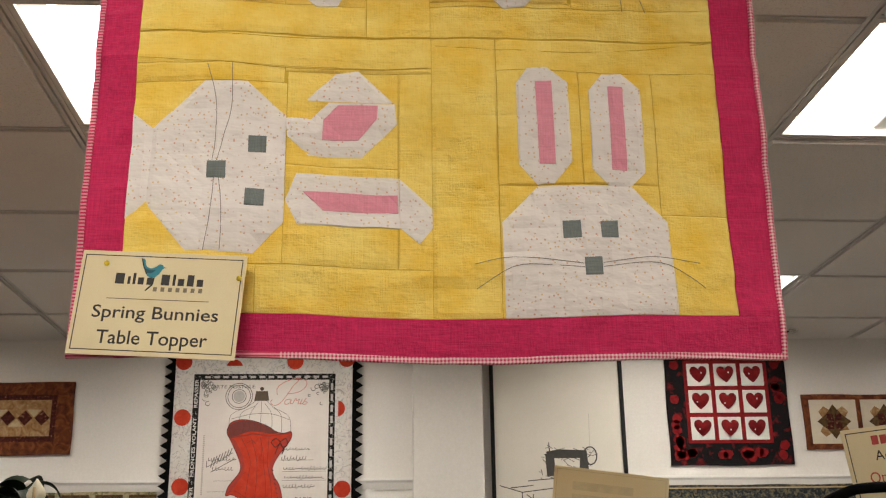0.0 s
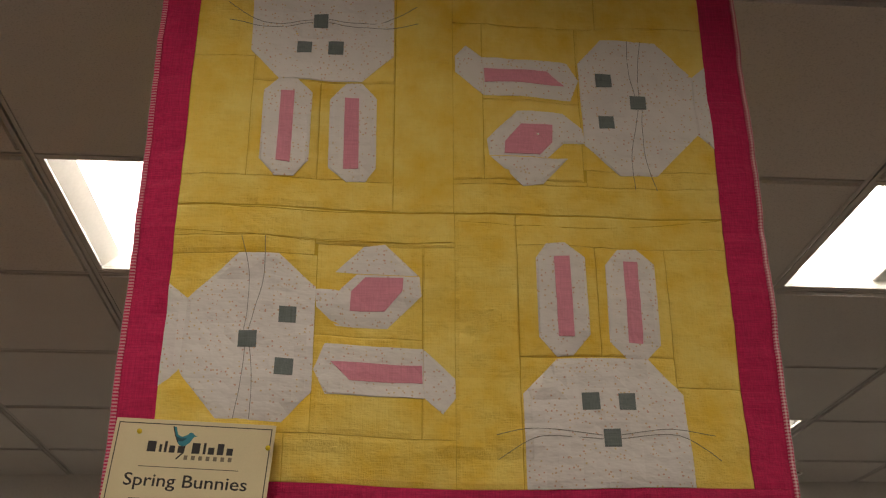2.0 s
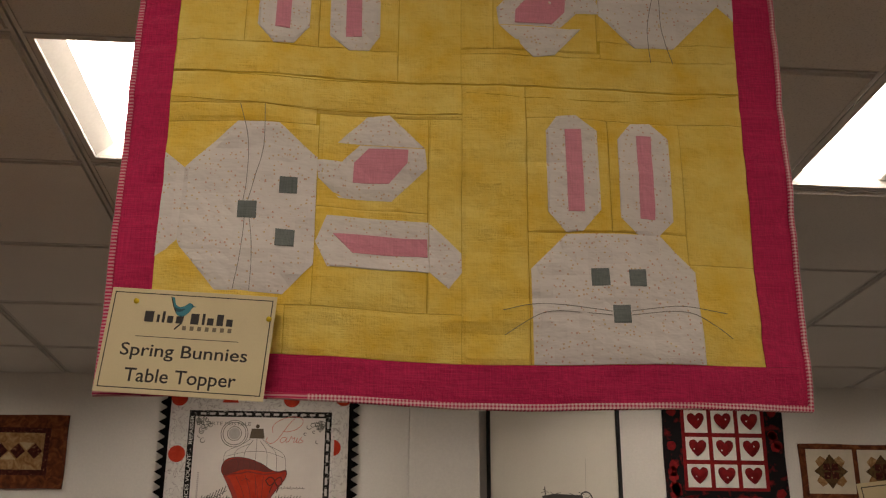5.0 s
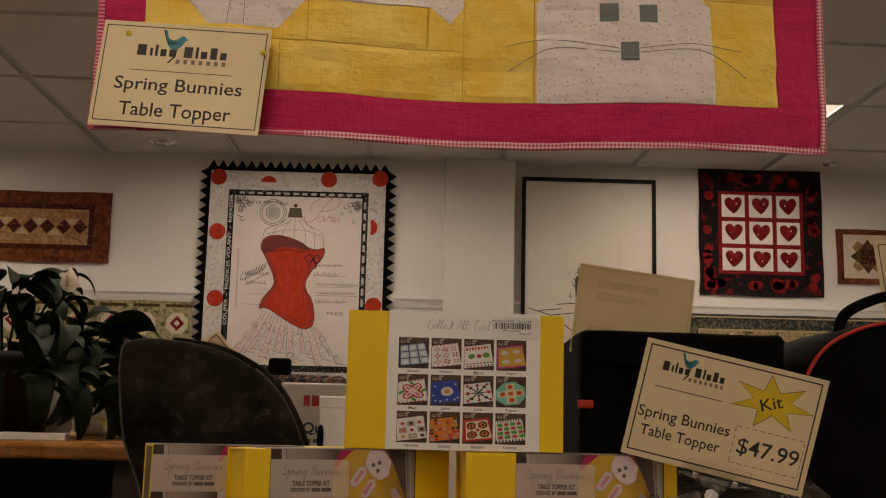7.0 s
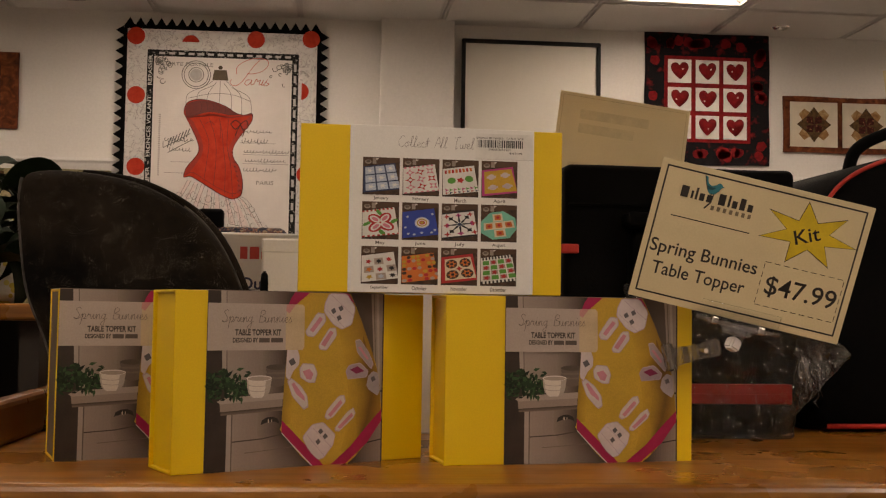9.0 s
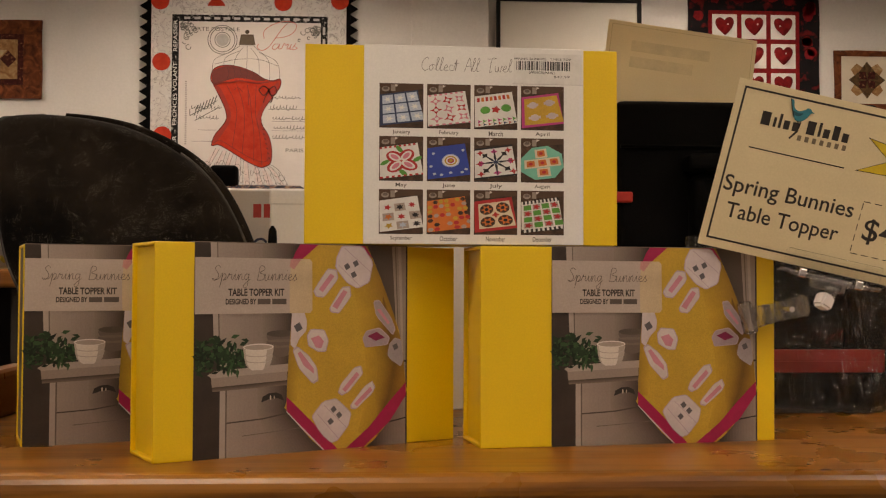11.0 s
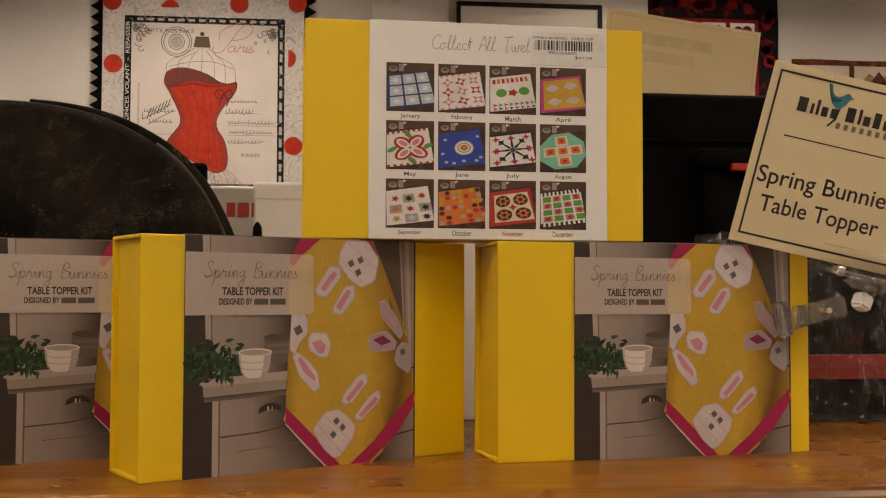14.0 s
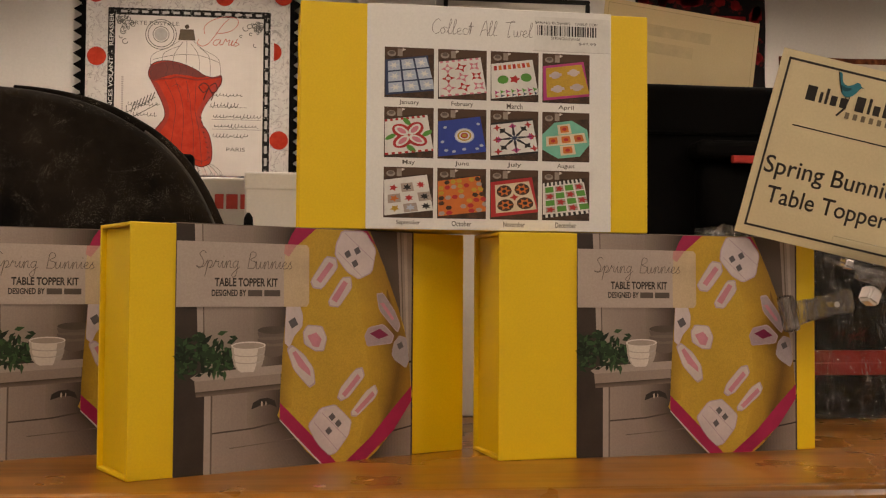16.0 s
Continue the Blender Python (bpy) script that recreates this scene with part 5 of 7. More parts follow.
ECRU = cloth("ecru_cotton", (0.60, 0.53, 0.42), None, 0.1, 0.3)
BROWNB = batik("brown_batik", [(0.3, (0.05, 0.028, 0.012)), (0.7, (0.14, 0.08, 0.03))], 40)
TOILE = batik("sketch_printed_cotton", [(0.44, (0.66, 0.63, 0.60)), (0.475, (0.60, 0.57, 0.54)), (0.49, (0.30, 0.28, 0.27)), (0.51, (0.64, 0.61, 0.58))], 30, 0.9, 0.9, 60)
LACE = batik("black_scroll_print", [(0.50, (0.010, 0.009, 0.009)), (0.60, (0.03, 0.028, 0.026)), (0.66, (0.42, 0.40, 0.37))], 110, 0.9, 1.0)
PANEL = cloth("printed_panel_cotton", (0.64, 0.59, 0.55), (0.58, 0.53, 0.50), 0.06, 0.3, 5)
SCARLET = batik("scarlet_print", [(0.3, (0.44, 0.030, 0.014)), (0.7, (0.56, 0.055, 0.024))], 30, 0.85, 0.5)
GREYLINE, REDINK, PALEPINK = ink(0.12, 0.11, 0.10), ink(0.52, 0.06, 0.05), ink(0.66, 0.54, 0.51)
WY = WALL_Y


def wall_quilt(name, label, x0, z0, x1, z1, mat, thick=0.008, off=0.004):
    """A quilted cloth hung flat on the wall, slightly wavy at its edges."""
    t = thing(name, label, "wall quilt", pose(x0, WY - off, z0))
    bm = block(0, x1 - x0, -thick, 0, 0, z1 - z0)
    bmesh.ops.subdivide_edges(bm, edges=bm.edges[:], cuts=10, use_grid_fill=True)
    for v in bm.verts:
        v.co.x += 0.002 * math.sin(18 * v.co.z)
        v.co.z += 0.002 * math.sin(15 * v.co.x)
    part("base_cloth", bm, mat, t)
    return t


def patch(name, t, pts, mat, y=-0.009, thick=0.003, label="", bevel=0.0008):
    return part(name, prism(pts, y - thick, y + 0.001, bevel), mat, t, label)


# Paris dress-form panel
def paris_panel():
    x0, z0, x1, z1 = -0.890, 1.50, -0.056, 2.530
    t = wall_quilt("paris_wall_quilt", "wall quilt with red corset print, red dots and black zigzag edge", x0, z0, x1, z1, TOILE, 0.008, 0.026)
    for r in (rect(0, 1.016, 0.834, 1.034), rect(-0.004, 0, 0.014, 1.016), rect(0.820, 0, 0.838, 1.016)):
        patch("black_edging", t, r, BLACK_CLOTH, -0.0075, 0.002, "narrow black cloth edging")
    w, h = x1 - x0, z1 - z0
    nx, nz = 19, 23
    for k in range(nx):
        a = w * k / nx
        patch("edge_triangle", t, [(a, h), (a + w / nx, h), (a + w / nx / 2, h + 0.036)], BLACK_CLOTH, -0.002, 0.003, "", 0)
    for k in range(nz):
        a = h * k / nz
        patch("edge_triangle", t, [(0, a), (0, a + h / nz), (-0.036, a + h / nz / 2)], BLACK_CLOTH, -0.002, 0.003, "", 0)
        patch("edge_triangle", t, [(w, a), (w + 0.036, a + h / nz / 2), (w, a + h / nz)], BLACK_CLOTH, -0.002, 0.003, "", 0)
    bx0, bx1, bz1 = 0.100, 0.742, h - 0.103
    for r in ((bx0, 0.1, bx0 + 0.028, bz1), (bx1 - 0.028, 0.1, bx1, bz1), (bx0 + 0.028, bz1 - 0.028, bx1 - 0.028, bz1), (bx0 + 0.028, 0.1, bx1 - 0.028, 0.128)):
        patch("inner_border", t, rect(*r), LACE, -0.009, 0.002, "black border with pale lettering")
    patch("panel", t, rect(bx0 + 0.028, 0.128, bx1 - 0.028, bz1 - 0.028), PANEL, -0.0085, 0.002)
    for cx, cz in ((-0.840, 2.484), (-0.333, 2.485), (-0.097, 2.495), (-0.833, 2.229), (-0.826, 1.922), (-0.110, 1.906)):
        patch("red_dot", t, ring_pts(cx - x0, cz - z0, 0.0375), SCARLET, -0.009, 0.002, "red cloth dot")
    patch("red_dot", t, ring_pts(-0.609 - x0, 2.457 - z0, 0.0375, None, 18, 12, 168), SCARLET, -0.009, 0.002, "red cloth dot")
    patch("red_dot", t, ring_pts(-0.140 - x0, 2.266 - z0, 0.0375, None, 18, -80, 80), SCARLET, -0.009, 0.002, "red cloth dot")

    s = 0.00262

    def u(a, b):
        return (-0.483 + (a - 525) * s - x0, 2.373 - (b - 360) * s - z0)

    p = Print(0.0003)
    PB = ink(0.62, 0.58, 0.55)

    def c(a, b):
        return (-0.333 + (a - 377) * 0.001013 - x0, 2.485 - (b - 108) * 0.001 - z0)

    def curve(pts, width, mat, layer):
        p.stroke(spline([c(*q) for q in pts], 6), width, mat, layer)

    DEEPRED, LINE = ink(0.20, 0.018, 0.012), ink(0.10, 0.014, 0.010)
    corset = spline([c(*q) for q in ((85, 420), (95, 395), (120, 380), (160, 376), (210, 385), (265, 407), (300, 430), (335, 438), (367, 431), (368, 460), (350, 490), (320, 530), (298, 568), (290, 600), (298, 630), (318, 660), (331, 700), (336, 745), (330, 782), (312, 796), (288, 800), (245, 782), (195, 752), (150, 724), (118, 708), (93, 712), (92, 698), (103, 668), (128, 636), (147, 608), (150, 582), (140, 548), (120, 505), (100, 465), (86, 440), (85, 420))], 5)[:-1]
    p.shape(corset, SCARLET, 4)
    p.stroke(corset + corset[:1], 0.0036, LINE, 5)
    p.shape(spline([c(*q) for q in ((88, 425), (98, 397), (150, 379), (210, 388), (265, 410), (308, 436), (275, 440), (235, 433), (185, 430), (135, 445), (98, 456), (88, 425))], 5)[:-1], ink(0.15, 0.018, 0.012), 6)
    for off in range(5):
        curve(((150 + 26 * off, 384 + 3 * off), (158 + 25 * off, 410), (150 + 26 * off, 434)), 0.002, LINE, 7)
    # darker sides where the bodice turns away
    p.shape(spline([c(*q) for q in ((95, 462), (122, 505), (142, 550), (152, 585), (148, 612), (128, 640), (104, 672), (95, 705), (112, 695), (140, 655), (163, 615), (168, 580), (158, 540), (138, 498), (118, 465), (95, 462))], 4)[:-1], ink(0.33, 0.026, 0.014), 6)
    p.shape(spline([c(*q) for q in ((366, 440), (350, 488), (320, 528), (298, 566), (290, 600), (298, 632), (318, 662), (331, 702), (334, 745), (328, 780), (314, 770), (316, 720), (300, 670), (276, 630), (272, 595), (283, 560), (305, 522), (330, 488), (345, 455), (366, 440))], 4)[:-1], ink(0.36, 0.03, 0.016), 6)
    curve(((98, 462), (130, 450), (165, 448), (200, 440), (240, 446), (275, 450), (310, 445), (366, 436)), 0.006, ink(0.26, 0.022, 0.014), 7)
    for line in (((150, 460), (180, 520), (192, 570), (185, 640), (175, 720)), ((190, 455), (212, 520), (222, 580), (222, 650), (215, 745)), ((232, 455), (246, 520), (252, 585), (262, 660), (262, 775)), ((270, 460), (268, 520), (268, 580), (285, 660), (296, 790)), ((176, 480), (196, 470), (214, 485)), ((236, 480), (240, 540)), ((100, 700), (130, 692), (190, 728), (250, 762), (300, 778), (328, 760))):
        curve(line, 0.0026, DEEPRED, 7)
    for k in range(9):
        curve(((286 + 4.5 * k, 600 + 20 * k), (294 + 4.3 * k, 604 + 20 * k)), 0.003, LINE, 8)
    # bow at the neckline
    for line in (((280, 478), (300, 462), (320, 478), (300, 500), (280, 478)), ((320, 478), (345, 462), (352, 490), (332, 500), (320, 478)), ((318, 485), (306, 512), (300, 530)), ((324, 486), (336, 512), (330, 530))):
        curve(line, 0.0045, LINE, 9)
    for a, b in ((566, 462), (572, 455), (562, 470)):
        p.disc(*u(a, b), 0.009, ink(0.40, 0.03, 0.02), 8)
    # wire form above, plain lines
    for line in (((473, 438), (474, 412), (500, 398), (515, 388)), ((578, 446), (574, 415), (550, 400), (536, 388)), ((490, 428), (492, 408), (515, 396)), ((505, 425), (508, 408), (520, 390)), ((525, 430), (526, 405), (526, 388)), ((545, 440), (544, 410), (532, 392)), ((562, 446), (560, 412), (545, 398)), ((476, 418), (510, 410), (545, 410), (575, 420))):
        p.stroke(spline([u(*q) for q in line], 5), 0.0019, ink(0.12, 0.11, 0.10), 4)
    p.shape([u(*q) for q in ((513, 387), (516, 370), (536, 370), (539, 387))], ink(0.09, 0.06, 0.03), 5)
    p.disc(*u(526, 366), 0.009, ink(0.06, 0.04, 0.02), 6)
    # frilled skirt
    rnd = random.Random(2)
    for k in range(16):
        a = 478 + 5.6 * k
        b = 428 + (a - 478) * 2.15
        hem = 622 + 9 * math.sin(1.7 * k) + 0.9 * k
        p.shape([u(a, 552 + k * 1.6), u(a + 7, 553 + k * 1.6), u(b + 15, hem + 3), u(b - 2, hem)], PB if k % 2 else PALEPINK, 2 + 0.05 * k)
        p.stroke(spline([u(a, 552 + k * 1.6), u(a * 0.55 + b * 0.45 + rnd.uniform(-3, 3), 590), u(b - 2, hem)], 5), 0.0016, GREYLINE, 4)
        for f in (0.35, 0.62, 0.86):
            cx_, cz_ = a + (b - a) * f + 4, 552 + k * 1.6 + (hem - 552 - k * 1.6) * f
            cc = u(cx_, cz_)
            p.stroke(ring_pts(cc[0], cc[1], rnd.uniform(0.006, 0.015), rnd.uniform(0.008, 0.02), 9, rnd.uniform(0, 180), rnd.uniform(260, 420)), 0.0015, GREYLINE, 4)
        p.stroke([u(b - 2, hem), u(b + 15, hem + 3)], 0.002, GREYLINE, 4)
    SCRIPT = ink(0.55, 0.16, 0.13)
    for line in (((395, 198), (372, 222), (345, 262), (318, 298), (292, 312), (272, 300), (278, 286)), ((300, 262), (300, 232), (330, 206), (380, 190), (425, 196), (430, 220), (405, 246), (365, 258), (345, 256)),
                 ((358, 284), (343, 286), (334, 300), (344, 308), (358, 296), (364, 284), (360, 304), (372, 302)), ((372, 302), (384, 280), (388, 290), (400, 284), (394, 304), (404, 302)), ((404, 302), (412, 284), (406, 306), (416, 302)), ((416, 302), (430, 280), (424, 292), (436, 300), (422, 308), (412, 304))):
        curve(line, 0.0028, SCRIPT, 2)
    p.words("CARTE POSTALE", *u(432, 365), *u(514, 359), GREYLINE, 2)
    p.words("PARIS", *u(588, 557), *u(616, 551), GREYLINE, 2)
    for r in (23, 19.5, 12):
        c = u(487, 379)
        p.stroke(ring_pts(c[0], c[1], r * s) + ring_pts(c[0], c[1], r * s)[:1], 0.003, GREYLINE, 2)
    p.disc(*u(487, 379), 0.026, ink(0.42, 0.39, 0.37), 1)
    def scrawl(a, b, c, size, seed):
        """Illegible looping handwriting between two marks."""
        r_, pts, k_ = random.Random(seed), [], int((b - a) / 1.1)
        amp = [r_.uniform(0.3, 1.5) for _ in range(k_)]
        for i_ in range(k_):
            ph = 1.35 * i_
            pts.append(u(a + (b - a) * i_ / k_ + 1.6 * math.sin(ph + 1), c - size * amp[i_ // 4] * math.sin(ph)))
        p.stroke(pts, 0.0023, GREYLINE, 2 + 0.01 * seed)

    for k, (a, b, c, z_) in enumerate(((566, 640, 503, 2.6), (568, 636, 518, 2.8), (566, 622, 533, 2.4), (446, 483, 503, 2.8), (438, 486, 487, 4), (562, 606, 486, 3.5), (560, 612, 470, 2))):
        scrawl(a, b, c, z_, k + 3)
    for a, b, c in ((566, 640, 508), (566, 640, 523), (450, 486, 523), (440, 486, 541), (560, 618, 489)):
        p.stroke([u(a, c), u(b, c)], 0.0014, GREYLINE, 1.5)
    for k in range(30):
        p.shape(rect(*u(429, 546 - 3.4 * k), *u(432, 544 - 3.4 * k)), ink(0.35, 0.32, 0.30), 1.5)
    for a, b, c, d in ((438, 500, 480, 476), (445, 508, 484, 486), (437, 490, 437, 500)):
        p.stroke([u(a, b), u(c, d)], 0.003, GREYLINE, 3)
    for k in range(7):
        p.stroke([u(444 + 5 * k, 500 - 3 * k), u(449 + 5 * k, 484 - 2.6 * k)], 0.004, GREYLINE, 3)
    for c0, sx in (((424, 352), 1), ((640, 356), -1)):
        r_ = random.Random(c0[0])
        for k in range(26):
            q, v_ = abs(r_.gauss(0, 11)), abs(r_.gauss(0, 15))
            cc = u(c0[0] + sx * q, c0[1] + v_)
            p.stroke(ring_pts(cc[0], cc[1], r_.uniform(0.004, 0.012), None, 9, r_.uniform(0, 180), r_.uniform(240, 420)), 0.003, GREYLINE, 2 + 0.01 * k)
    p.words("COUPER  -  FRONCES VOLANT  -  REPASSER", bx0 + 0.014 - 0.30, 0.595, bx0 + 0.014 + 0.30, 0.611, ink(0.66, 0.63, 0.60), 9, 0, 0.01, 90)
    for k in range(14):
        p.shape(rect(bx0 + 0.05 + 0.041 * k, bz1 - 0.020, bx0 + 0.05 + 0.041 * k + 0.025, bz1 - 0.010), ink(0.45, 0.42, 0.40), 9)
        p.shape(rect(bx1 - 0.020, 0.2 + 0.05 * k, bx1 - 0.009, 0.2 + 0.05 * k + 0.032), ink(0.45, 0.42, 0.40), 9)
    p.put("panel_print", t, pose(0, -0.0108, 0), "printed red corset on a wire form with faded handwriting")


paris_panel()


# hearts quilt
def heart_pts(cx, cz, s):
    half = spline([(0, 0.55), (0.22, 0.84), (0.55, 0.92), (0.88, 0.74), (0.98, 0.36), (0.82, -0.10), (0.45, -0.58), (0, -0.98)], 4)
    return [(cx + x * s, cz + z * s) for x, z in half] + [(cx - x * s, cz + z * s) for x, z in half[-2:0:-1]]


def hearts_quilt():
    x0, z0, x1, z1 = 1.386, 2.000, 1.958, 2.592
    t = wall_quilt("hearts_wall_quilt", "wall quilt of nine red hearts with a black rose-print border", x0, z0, x1, z1, ROSES)
    patch("sashing", t, rect(0.088, 0.100, 0.484, 0.488), CRIMSON, -0.0085, 0.002, "crimson cotton sashing")
    rnd = random.Random(4)
    for i in range(3):
        for j in range(3):
            x, z = 0.104 + 0.1275 * i, 0.115 + 0.1255 * j
            patch("heart_block", t, rect(x, z, x + 0.107, z + 0.105), SNOW, -0.010, 0.003, "white cotton block")
            bm = prism(turned(heart_pts(0, 0, 0.041), x + 0.0535, z + 0.054, rnd.uniform(-4, 4)), -0.019, -0.012, 0.0022)
            part("heart", bm, CRIMSON, t, "padded dark red heart", None, True)
            bm = bmesh.new()
            bmesh.ops.create_uvsphere(bm, u_segments=8, v_segments=6, radius=0.0035, matrix=Matrix.Translation((x + 0.0535 + rnd.uniform(-0.02, 0.02), -0.0205, z + 0.056 + rnd.uniform(-0.02, 0.012))))
            part("bead", bm, SNOW, t)
    for k in range(46):
        side, q = k % 4, rnd.uniform(0.03, 0.97)
        c = [(0.572 * q, 0.045), (0.572 * q, 0.548), (0.043, 0.592 * q), (0.528, 0.592 * q)][side]
        c = (min(max(c[0], 0.035), 0.535) + rnd.uniform(-0.012, 0.012), min(max(c[1], 0.035), 0.555) + rnd.uniform(-0.012, 0.012))
        patch("rose_patch", t, [(c[0] + r_ * math.cos(a_), c[1] + r_ * math.sin(a_)) for a_, r_ in ((2 * math.pi * i_ / 11, rnd.uniform(0.019, 0.026)) for i_ in range(11))], CRIMSON, -0.008, 0.0008, "", 0)


hearts_quilt()


# small rust runner with pinwheel blocks
def pinwheel_runner():
    x0, z0, x1, z1 = 2.024, 2.068, 3.05, 2.323
    t = wall_quilt("pinwheel_wall_runner", "rust-bordered wall runner with brown pinwheel star blocks", x0, z0, x1, z1, RUST)
    for k in range(4):
        bx = 0.030 + 0.245 * k
        patch("star_block", t, rect(bx, 0.026, bx + 0.222, 0.230), ECRU, -0.009, 0.002, "ecru cotton block")
        cx, cz = bx + 0.111, 0.128
        for i in range(4):
            patch("star_point", t, turned([(0, 0), (0.035, 0.035), (0, 0.08), (-0.035, 0.035)], cx, cz, 90 * i), BROWNB, -0.011, 0.0015, "", 0)
            patch("star_point", t, turned([(0, 0.014), (0.026, 0.05), (0.018, 0.082), (-0.018, 0.082), (-0.026, 0.05)], cx, cz, 90 * i + 45), TAN, -0.0105, 0.0015, "", 0)
            patch("star_point", t, turned([(0, 0.0), (0.02, 0.03), (0, 0.05), (-0.02, 0.03)], cx, cz, 90 * i + 45), RUSTDARK, -0.0125, 0.0015, "", 0)


pinwheel_runner()


# long batik runner with a row of diamonds
def diamond_runner():
    x0, z0, x1, z1 = -2.35, 2.070, -1.327, 2.398
    t = wall_quilt("batik_wall_runner", "rust batik wall runner with a row of dark diamonds", x0, z0, x1, z1, RUST)
    w, h = x1 - x0, z1 - z0
    patch("inner_border", t, rect(0.075, 0.058, w - 0.075, h - 0.058), RUSTDARK, -0.0085, 0.002, "dark spotted batik border")
    patch("centre_strip", t, rect(0.098, 0.082, w - 0.098, h - 0.082), TAN, -0.010, 0.002, "tan batik centre")
    n_ = 11
    for k in range(n_):
        cx = 0.135 + (w - 0.27) * k / (n_ - 1)
        patch("diamond", t, [(cx - 0.033, h / 2), (cx, h / 2 - 0.034), (cx + 0.033, h / 2), (cx, h / 2 + 0.034)], RUSTDARK, -0.0125, 0.0015, "", 0)
        if k < n_ - 1:
            m_ = cx + (w - 0.27) / (n_ - 1) / 2
            patch("triangle", t, [(m_ - 0.033, h / 2 + 0.038), (m_ + 0.033, h / 2 + 0.038), (m_, h / 2 + 0.004)], SANDC if k % 2 else TAN, -0.0118, 0.001, "", 0)
            patch("triangle", t, [(m_ - 0.033, h / 2 - 0.038), (m_ + 0.033, h / 2 - 0.038), (m_, h / 2 - 0.004)], TAN if k % 2 else SANDC, -0.0118, 0.001, "", 0)


diamond_runner()


# framed drawing
def framed_drawing():
    x0, z0, x1, z1 = 0.560, 1.69, 1.178, 2.524
    t = thing("framed_drawing", "black-framed cream print with a small sewing machine drawing", "picture", pose(x0, WY - 0.0235, z0))
    w, h, f = x1 - x0, z1 - z0, 0.017
    for r in ((0, 0, w, f), (0, h - f, w, h), (0, f, f, h - f), (w - f, f, w, h - f)):
        part("frame_bar", prism(rect(*r), -0.022, 0, 0.003), BLACK_FRAME, t)
    sheet = part("sheet", block(f - 0.002, w - f + 0.002, -0.008, -0.002, f - 0.002, h - f + 0.002), plain("cream_print_paper", (0.70, 0.66, 0.58), 0.5, 0, 0.04, 2, 300, 0.03), t)
    p = Print(0.0003)
    D = ink(0.06, 0.055, 0.05)
    ox, oz = 0.845 - x0, 1.935 - z0
    p.shape([(ox - 0.03, oz + 0.10), (ox + 0.15, oz + 0.10), (ox + 0.15, oz + 0.135), (ox + 0.02, oz + 0.14), (ox - 0.035, oz + 0.13)], ink(0.05, 0.045, 0.04), 1)
    p.shape([(ox - 0.035, oz + 0.02), (ox + 0.005, oz + 0.02), (ox + 0.0, oz + 0.12), (ox - 0.04, oz + 0.12)], D, 2)
    p.shape([(ox + 0.11, oz), (ox + 0.16, oz), (ox + 0.15, oz + 0.13), (ox + 0.12, oz + 0.13)], ink(0.05, 0.045, 0.04), 2)
    p.stroke(ring_pts(ox + 0.165, oz + 0.11, 0.03, 0.04) + ring_pts(ox + 0.165, oz + 0.11, 0.03, 0.04)[:1], 0.006, D, 3)
    rnd = random.Random(8)
    for k in range(60):
        a, b = ox + rnd.uniform(-0.06, 0.18), oz + rnd.uniform(-0.02, 0.15)
        p.stroke([(a, b), (a + rnd.uniform(-0.03, 0.03), b + rnd.uniform(-0.02, 0.03))], 0.0025, D, 3)
    p.stroke([(ox + 0.165, oz + 0.13), (ox + 0.168, oz + 0.30)], 0.0016, ink(0.4, 0.37, 0.33), 3)
    p.stroke([(ox - 0.02, oz + 0.12), (ox - 0.022, oz + 0.17)], 0.004, D, 3)
    for q in (((-0.25, -0.02), (-0.15, -0.05)), ((-0.15, -0.05), (0.02, -0.03)), ((-0.15, -0.05), (-0.15, -0.14)), ((-0.12, 0.0), (0.0, 0.01)), ((-0.2, -0.03), (-0.1, -0.02)), ((-0.13, -0.06), (-0.05, -0.12)), ((-0.10, -0.06), (-0.11, -0.13))):
        p.stroke([(ox + q[0][0], oz + q[0][1]), (ox + q[1][0], oz + q[1][1])], 0.004, D, 3)
    p.put("drawing", sheet, pose(0, -0.008, 0), "black ink line drawing")


framed_drawing()

# quilts hung under the rail
TAPESTRY = batik("floral_tapestry", [(0.34, (0.05, 0.045, 0.025)), (0.45, (0.22, 0.18, 0.09)), (0.53, (0.46, 0.40, 0.24)), (0.60, (0.34, 0.16, 0.09)), (0.70, (0.50, 0.44, 0.29))], 38, 0.9, 0.8)
TAPEDGE = batik("dark_tapestry_border", [(0.42, (0.022, 0.026, 0.03)), (0.52, (0.07, 0.075, 0.07)), (0.62, (0.18, 0.15, 0.08))], 70, 0.9, 1.0)
MEDAL = batik("floral_medallion_ground", [(0.35, (0.10, 0.11, 0.05)), (0.5, (0.34, 0.30, 0.16)), (0.62, (0.46, 0.40, 0.26)), (0.72, (0.28, 0.10, 0.08))], 45, 0.9, 0.8)


